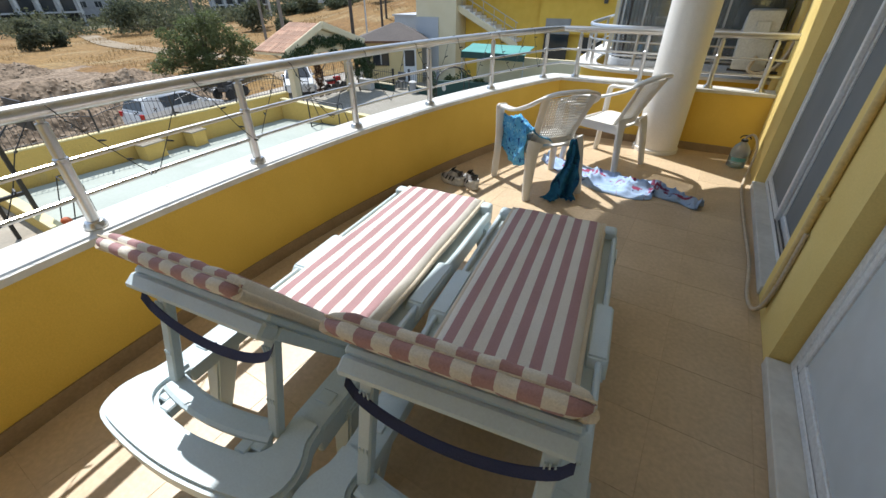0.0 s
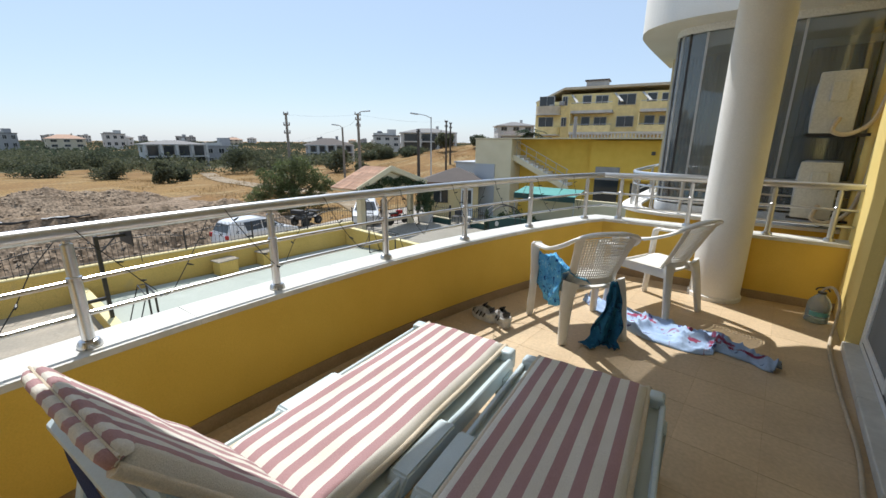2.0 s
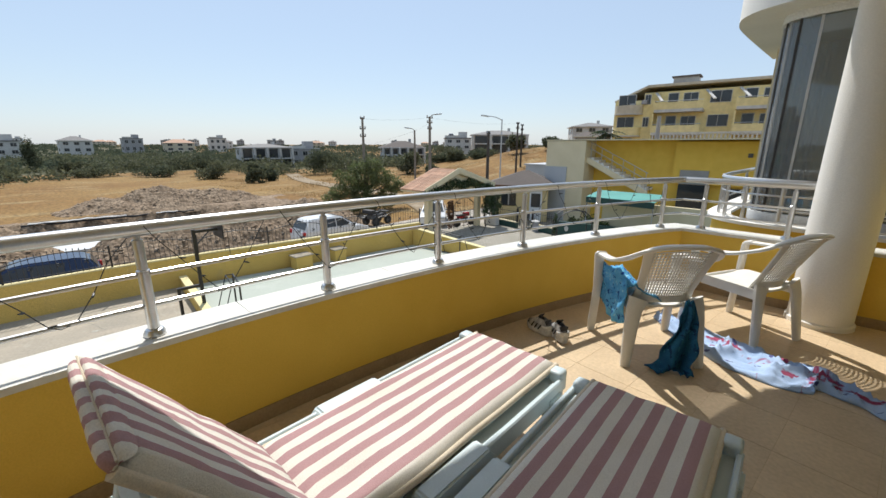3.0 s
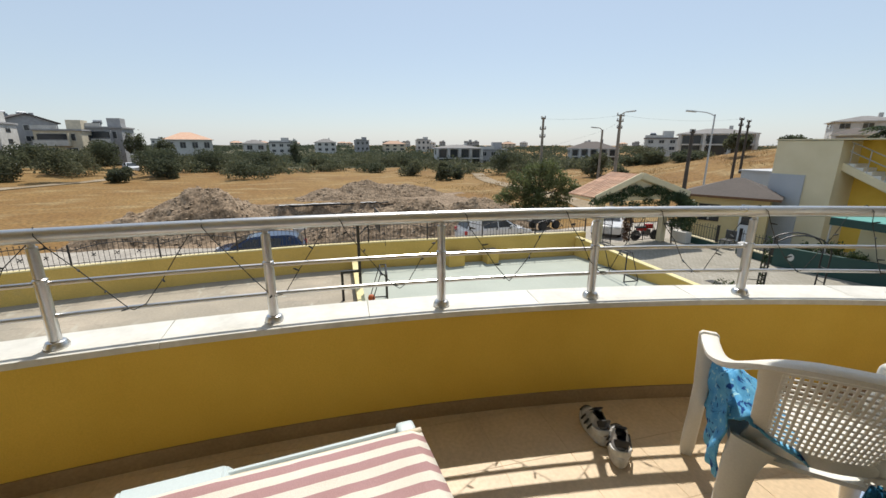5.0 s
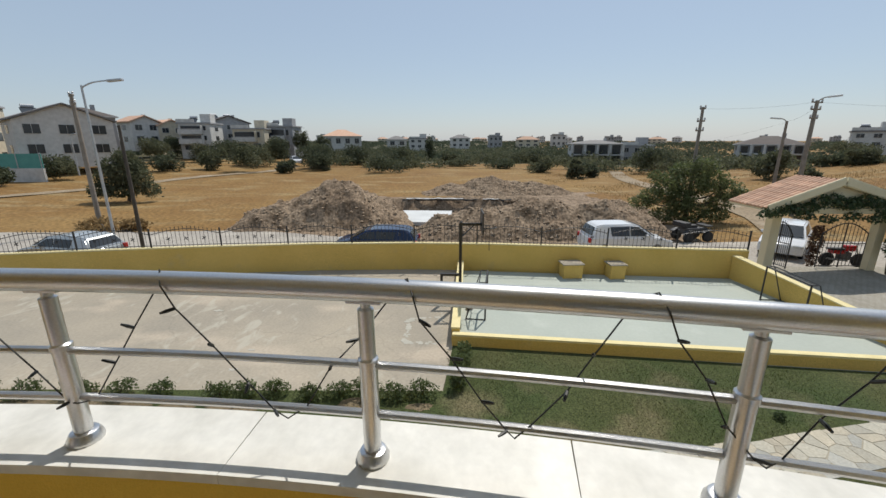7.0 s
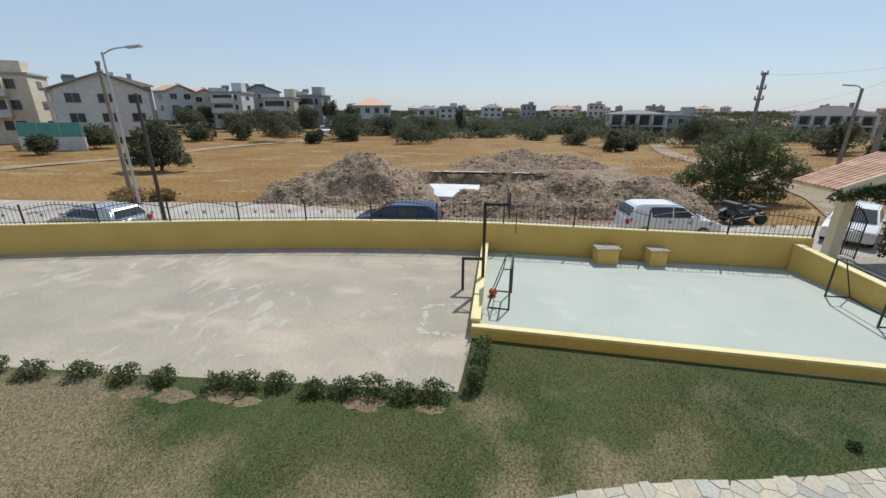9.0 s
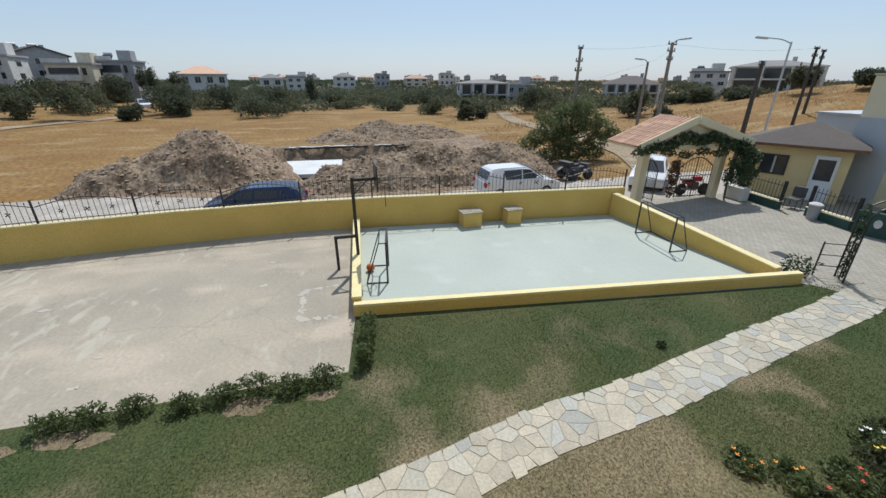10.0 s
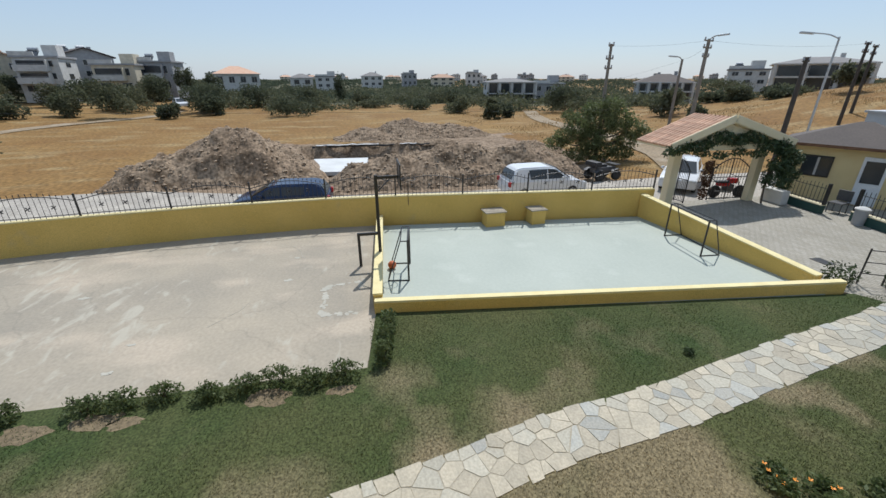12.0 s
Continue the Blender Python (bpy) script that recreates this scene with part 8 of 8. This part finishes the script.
cl = tagged(raw("climbing_plant", v, f, DARKLEAF), "climbing rose growing up the garden arch", "climbing plant")
part("stem", tube([(A.x, A.y, YARD + 0.03), (A.x, A.y, YARD + 1.4)], 0.02, 5), BARK, cl)
gf = empty("gate_post_frame", pose(-8.65, 15.2, YARD + 0.02, 0, 0, 60), "short black iron gate frame beside the arch", "gate")
for x in (0, 0.7):
    part("post", tube([(x, 0, 0), (x, 0, 1.0)], 0.022, 6), IRON, gf)
for z in (0.3, 0.62, 0.95):
    part("rail", tube([(0, 0, z), (0.7, 0, z)], 0.014, 6), IRON, gf)

# ---- yellow block with stair, awning and the flats behind ----
yb = empty("yellow_building", pose(0, 0, 0), "yellow and cream pool building with an outside stair", "building")
part("cream_wall", box((-14.7, 24.9, YARD - 0.1), (-11.9, 33, 1.76)), CREAM, yb)
part("yellow_wall", box((-11.9, 26.3, YARD - 0.1), (2.0, 33, 1.78)), YELLOW, yb)
part("yellow_bay", box((-7.0, 25.9, -0.6), (2.0, 26.3, 1.70)), YELLOW, yb)
part("parapet_cap", box((-14.75, 24.85, 1.785), (2.05, 33.05, 1.84)), CREAM, yb)
for k in range(11):
    x = -11.85 + k * 0.34
    z = 0.72 - k * 0.165
    part("step", box((x, 25.3, z - 0.17), (x + 0.36, 26.29, z), 0.006), WHITE_RENDER, yb)
bm = sweep([(-12.0, 25.25, 0.62), (-8.05, 25.25, -1.30)], 0.34, 0.10, side=(0.4, 0, 1))
part("stair_stringer", bm, CREAM, yb)
for dz in (0.55, 0.95):
    part("stair_rail", tube([(-11.8, 25.3, 0.75 + dz), (-8.1, 25.3, -1.05 + dz)], 0.025, 6), GALV, yb)
for k in range(6):
    part("stair_post", tube([(-11.7 + k * 0.7, 25.3, 0.62 - k * 0.34), (-11.7 + k * 0.7, 25.3, 1.66 - k * 0.34)], 0.02, 6), GALV, yb)
part("door", box((-6.6, 25.82, YARD), (-5.2, 25.89, -0.62)), DARKPANE, yb)
part("door_head", box((-6.6, 25.83, -0.61), (-5.2, 25.9, 0.15)), PLASTERGREY, yb)
part("window", box((-4.6, 26.24, -1.6), (-3.4, 26.29, -0.75)), DARKPANE, yb)
part("lamp", box((-3.6, 25.78, 0.9), (-3.4, 25.89, 1.1), 0.02), DARKTRACK, yb)
gb = empty("grey_annex", pose(0, 0, 0), "pale grey metal annex beside the gatehouse", "building")
ANNEX = surf("pale_blue_grey_metal", (0.47, 0.50, 0.53), (0.41, 0.44, 0.47), 0.6, 0.6, 0.05)
part("wall", box((-17.4, 26.4, YARD), (-14.71, 29.5, 0.02)), ANNEX, gb)
part("roof_edge", box((-17.5, 26.3, 0.021), (-14.71, 29.6, 0.12)), GALV, gb)
part("metal_panel", box((-14.7, 24.82, YARD), (-13.1, 24.89, 0.10)), ANNEX, gb)
aw = empty("awning", pose(-7.85, 20.95, 0), "sea-green fabric awning over a terrace", "awning")
bm = bmesh.new()
a = [bm.verts.new(p) for p in ((-1.75, 0.0, -1.22), (1.75, 0.0, -1.22), (1.75, 1.5, -0.98), (-1.75, 1.5, -0.98))]
bm.faces.new(a)
g = bmesh.ops.extrude_face_region(bm, geom=bm.faces[:])
for q in g["geom"]:
    if isinstance(q, bmesh.types.BMVert):
        q.co.z += 0.03
bmesh.ops.recalc_face_normals(bm, faces=bm.faces[:])
part("canopy", bm, AWNING, aw)
part("valance", box((-1.75, -0.02, -1.50), (1.75, 0.0, -1.21)), GREENPAINT, aw)
for x in (-1.7, 1.7):
    part("post", tube([(x, 0.02, YARD), (x, 0.02, -1.22)], 0.03, 6), GALV, aw)
tw = setting("wall_terrace", box((-9.3, 22.4, YARD), (-2.0, 22.6, -1.5)), CREAM, "low cream wall behind the awning", "wall")
for i, (x, y, s) in enumerate(((-10.0, 22.2, 0.7), (-9.0, 22.0, 0.55), (-11.0, 22.3, 0.5))):
    bush(x, y, YARD + 0.02, [(0, 0, s * 0.8, s * 0.7, s * 0.6, s * 0.8)], 500, 0.08, 620 + i, "leafy potted shrub beside the terrace", DARKLEAF, "terrace_shrub", "shrub", "terrace shrubs")

fl = empty("apartment_building", pose(-16.2, 58.5, -1.0, 0, 0, 8), "yellow apartment building with white balconies on the hill", "building")
FLATY = surf("far_yellow_plaster", (0.84, 0.71, 0.36), (0.78, 0.65, 0.31), 0.25, 0.9, 0.05, fine=2)
part("wall", box((-5.0, 0, 0), (9.5, 9, 9.05)), FLATY, fl)
part("wing", box((-8.4, -0.6, 0), (-3.6, 8, 8.1)), FLATY, fl)
bm = bmesh.new()
a = [bm.verts.new((x, y, z)) for y in (-0.4, 9.4) for x, z in ((-8.6, 8.2), (-4.6, 9.95), (9.9, 9.95), (9.9, 9.65), (-4.7, 9.65), (-8.5, 7.95))]
for k in range(6):
    bm.faces.new((a[k], a[(k + 1) % 6], a[6 + (k + 1) % 6], a[6 + k]))
bm.faces.new(a[:6][::-1]), bm.faces.new(a[6:])
bmesh.ops.recalc_face_normals(bm, faces=bm.faces[:])
part("roof", bm, PLASTERCREAM, fl)
part("chimney", box((-2.4, 3, 9.96), (0.4, 5, 11.0)), PLASTERGREY, fl)
part("chimney_cap", box((-2.6, 2.8, 11.01), (0.6, 5.2, 11.2)), DARKROOF, fl)
for s in range(3):
    z = 1.25 + s * 2.75
    for x, half_w in ((-0.7, 2.6), (7.2, 2.0)):
        part("balcony", box((x - half_w, -1.9, z - 0.32), (x + half_w, -0.005, z + 0.02)), PLASTERWHITE, fl)
        part("balustrade", box((x - half_w, -1.9, z + 0.025), (x + half_w, -1.75, z + 0.85)), FLATY, fl)
        part("handrail", tube([(x - half_w, -1.82, z + 1.0), (x + half_w, -1.82, z + 1.0)], 0.04, 5), GALV, fl)
        o = part("door", box((x - 1.5, -0.08, z + 0.03), (x - 0.3, 0.02, z + 2.1)), PLASTERWHITE, fl)
        part("pane", box((x - 1.42, -0.11, z + 0.06), (x - 0.38, -0.075, z + 2.02)), DARKPANE, o)
        window(fl, x + 1.0, z + 0.55, 1.5, 1.4, 0)
        part("side_fin", box((x - half_w - 0.16, -1.9, z - 0.3), (x - half_w - 0.005, -0.005, z + (2.3 if s < 2 else 1.1))), FLATY, fl)
    window(fl, 3.4, z + 0.75, 2.0, 1.25, 0)
    out = [(-6.6 + 1.7 * math.cos(t), -0.65 - 1.3 * math.sin(t)) for t in [math.pi * k / 12 for k in range(13)]]
    part("round_balcony", prism(out, z - 0.28, z + 0.75), FLATY if s < 2 else PLASTERCREAM, fl)
    part("round_slab", prism([(-6.6 + (x + 6.6) * 1.04, y * 1.03 + 0.02) for x, y in out], z - 0.42, z - 0.285), PLASTERWHITE, fl)
    window(fl, -6.9, z + 0.3, 2.0, 1.75, -0.6)
    window(fl, -4.4, z + 0.85, 0.6, 1.1, -0.6)
for x in (-3.6, 1.9, 5.2):
    part("roof_fin", sweep([(x, -0.1, 8.95), (x + 1.1, -1.85, 7.75)], 0.16, 0.32, side=(0, 0, 1)), PLASTERWHITE, fl)
for k in range(3):
    part("air_unit", box((-7.9 + k * 1.4, -0.95, 6.9 + 0.35 * k), (-7.2 + k * 1.4, -0.61, 7.4 + 0.35 * k), 0.03), PLASTERGREY, fl)
bt = empty("balustrade", pose(0, 0, 0), "white terrace balustrade before the flats", "balustrade")
part("top_rail", box((-13.5, 40.0, 2.42), (3.0, 40.2, 2.58)), PLASTERWHITE, bt)
part("bottom_rail", box((-13.5, 40.0, 1.0), (3.0, 40.2, 1.72)), PLASTERWHITE, bt)
for k in range(56):
    part("baluster", box((-13.4 + k * 0.295, 40.05, 1.725), (-13.28 + k * 0.295, 40.15, 2.415)), PLASTERWHITE, bt)
pm = empty("palm_tree", pose(-17.9, 41.1, 0.6), "palm tree behind the yellow building", "palm")
part("trunk", tube([(0, 0, -1.5), (0.1, 0, 1.9)], [0.25, 0.18], 8), BARK, pm)
vs, fs = [], []
r = random.Random(3)
for k in range(34):
    a, e = r.uniform(0, 6.28), r.uniform(-0.2, 1.1)
    for j in range(7):
        t0 = j / 7
        p = Vector((math.cos(a) * t0 * 1.7, math.sin(a) * t0 * 1.7, 1.9 + e * t0 * 1.5 - 1.4 * t0 * t0))
        for s in (-1, 1):
            q = p + Vector((-math.sin(a) * s, math.cos(a) * s, -0.5)) * 0.42 + Vector((math.cos(a), math.sin(a), 0)) * 0.3
            o = len(vs)
            w = Vector((math.cos(a), math.sin(a), 0)) * 0.09
            vs += [tuple(p - w), tuple(p + w), tuple(q)]
            fs.append((o, o + 1, o + 2))
raw("fronds", vs, fs, DARKLEAF, pm)

# ---- the neighbouring flat: rounded bay with glazing ----
BAY = bez([(1.62, 6.08, 0), (0.6, 6.06, 0), (-0.05, 6.10, 0), (-0.42, 6.28, 0), (-0.60, 6.62, 0), (-0.66, 7.3, 0), (-0.66, 9.5, 0)], 8)
BAY = [(p.x, p.y) for p in BAY]
nb = setting("wall_neighbour", band(BAY, 0.10, -0.06, YARD, 0.60), YELLOW, "rounded yellow parapet of the neighbouring balcony", "wall")
part("coping", band(BAY, 0.14, -0.12, 0.602, 0.64), WHITE_RENDER, nb)
nr = empty("neighbour_railing", pose(0, 0, 0), "steel railing on the neighbouring rounded balcony", "railing")
for z, q in ((1.12, 0.028), (0.96, 0.011), (0.80, 0.011)):
    part("rail", tube([(x, y, z) for x, y in BAY], q, 8), STEEL, nr, smooth=40)
for k in range(2, len(BAY), 6):
    part("post", tube([(*BAY[k], 0.64), (*BAY[k], 1.10)], 0.02, 8), STEEL, nr)
GLZ = offset(BAY, 0.34)
top = setting("trim_neighbour", band(BAY, 0.55, -0.12, 2.94, 3.8), WHITE_RENDER, "rounded white fascia above the neighbouring glazing", "fascia")
setting("ceiling_neighbour", prism(offset(BAY, 0.0) + [(3.0, 9.5), (3.0, 6.1)], 2.97, 3.1), WHITE_RENDER, "white soffit of the neighbouring balcony", "ceiling")
gz = empty("glazing", pose(0, 0, 0), "frameless folding glass panels round the neighbouring balcony", "glazing")
part("bottom_track", band(GLZ, 0.03, -0.03, 0.60, 0.72), ALU, gz)
part("top_track", band(GLZ, 0.03, -0.03, 2.86, 2.96), ALU, gz)
# the milky share lightens the panes in place of pale sky reflections
pane_glass = glassy("tinted_glass", (0.80, 0.86, 0.86), 0.01, 0.85, 1.75, 0.11)
k = 0
idx = list(range(0, len(GLZ), 5))
for a, b in zip(idx, idx[1:]):
    p, q = GLZ[a], GLZ[b]
    part("pane", band([p, q], 0.005, -0.005, 0.725, 2.855), pane_glass, gz)
    part("mullion", box((q[0] - 0.012, q[1] - 0.012, 0.72), (q[0] + 0.012, q[1] + 0.012, 2.86)), IRON if k % 2 else GALV, gz)
    k += 1
CURT = surf("pale_curtain", (0.62, 0.60, 0.56), (0.54, 0.52, 0.48), 2, 0.9, 0.1)
for x0, x1, y in ((-0.12, 0.22, 6.60), (0.34, 0.62, 6.52), (0.75, 0.98, 6.52), (1.08, 1.32, 6.70), (1.42, 1.66, 6.70)):
    bm = bmesh.new()
    pts = [(x0 + (x1 - x0) * t / 24, y + 0.03 * math.sin(t * 1.9)) for t in range(25)]
    band(pts, 0.004, -0.004, 0.62, 2.6, bm)
    tagged(part("curtain", bm, CURT), "pale curtain hanging behind the neighbouring glass", "curtain")
setting("wall_neighbour_back", box((-0.6, 8.6, 0.0), (3.0, 8.75, 2.96)), CREAM, "plain back wall of the neighbouring balcony", "wall")
setting("floor_neighbour", prism(offset(BAY, 0.11) + [(3.0, 9.5), (3.0, 6.15)], -0.2, 0.0), TILE, "floor of the neighbouring balcony", "floor")
setting("wall_side", box((1.74, 5.30, YARD), (1.95, 8.6, 2.95)), YELLOW, "yellow house wall beside the air conditioners", "wall")
wf = setting("window_neighbour", box((1.02, 6.55, 0.66), (1.09, 6.62, 2.66)), ALU, "white framed window of the neighbouring flat", "window")
part("frame", box((1.66, 6.55, 0.66), (1.735, 6.62, 2.66)), ALU, wf)
part("frame", box((1.10, 6.55, 2.58), (1.655, 6.62, 2.66)), ALU, wf)
part("pane", box((1.10, 6.58, 0.70), (1.655, 6.59, 2.575)), pane_glass, wf)
ACM = surf("aged_white_metal", (0.52, 0.52, 0.49), (0.46, 0.46, 0.43), 3, 0.5, 0.05)
for z in (0.765, 1.60):
    ac = empty("air_conditioner", pose(1.33, 5.86, z, 0, 0, -8) @ Matrix.Scale(0.92, 4), "white outdoor air conditioning unit on a bracket", "air conditioner", "stacked air conditioners")
    part("casing", box((-0.17, -0.36, 0.03), (0.17, 0.36, 0.64), 0.02, 2), ACM, ac, smooth=40)
    part("valve_cover", box((-0.06, -0.385, 0.34), (0.08, -0.355, 0.54), 0.012, 2), ACM, ac)
    part("fan_grille", tube([(-0.178, 0.24 * math.cos(t), 0.33 + 0.24 * math.sin(t)) for t in [k * 0.262 for k in range(24)]], 0.012, 5, closed=True), GALV, ac)
    for q in (-0.25, 0.25):
        part("bracket", box((-0.2, q - 0.02, 0.0), (0.37, q + 0.02, 0.03)), IRON, ac)
    part("refrigerant_line", tube(bez([(0.05, -0.37, 0.18), (0.02, -0.45, 0.05), (0.15, -0.44, 0.02), (0.30, -0.40, 0.15), (0.36, -0.36, 0.5), (0.37, -0.3, 0.9)], 5), 0.022, 8), HOSE, ac, smooth=60)
dp = empty("downpipe", pose(1.615, 5.62, 0), "yellow painted downpipe on the house wall", "pipe")
part("pipe", tube([(0, 0, YARD), (0, 0, 2.94)], 0.06, 12), PALE_YELLOW, dp, smooth=50)
for z in (0.4, 1.4, 2.4):
    part("clip", lathe([(0.067, z), (0.067, z + 0.03)], 12), PALE_YELLOW, dp)
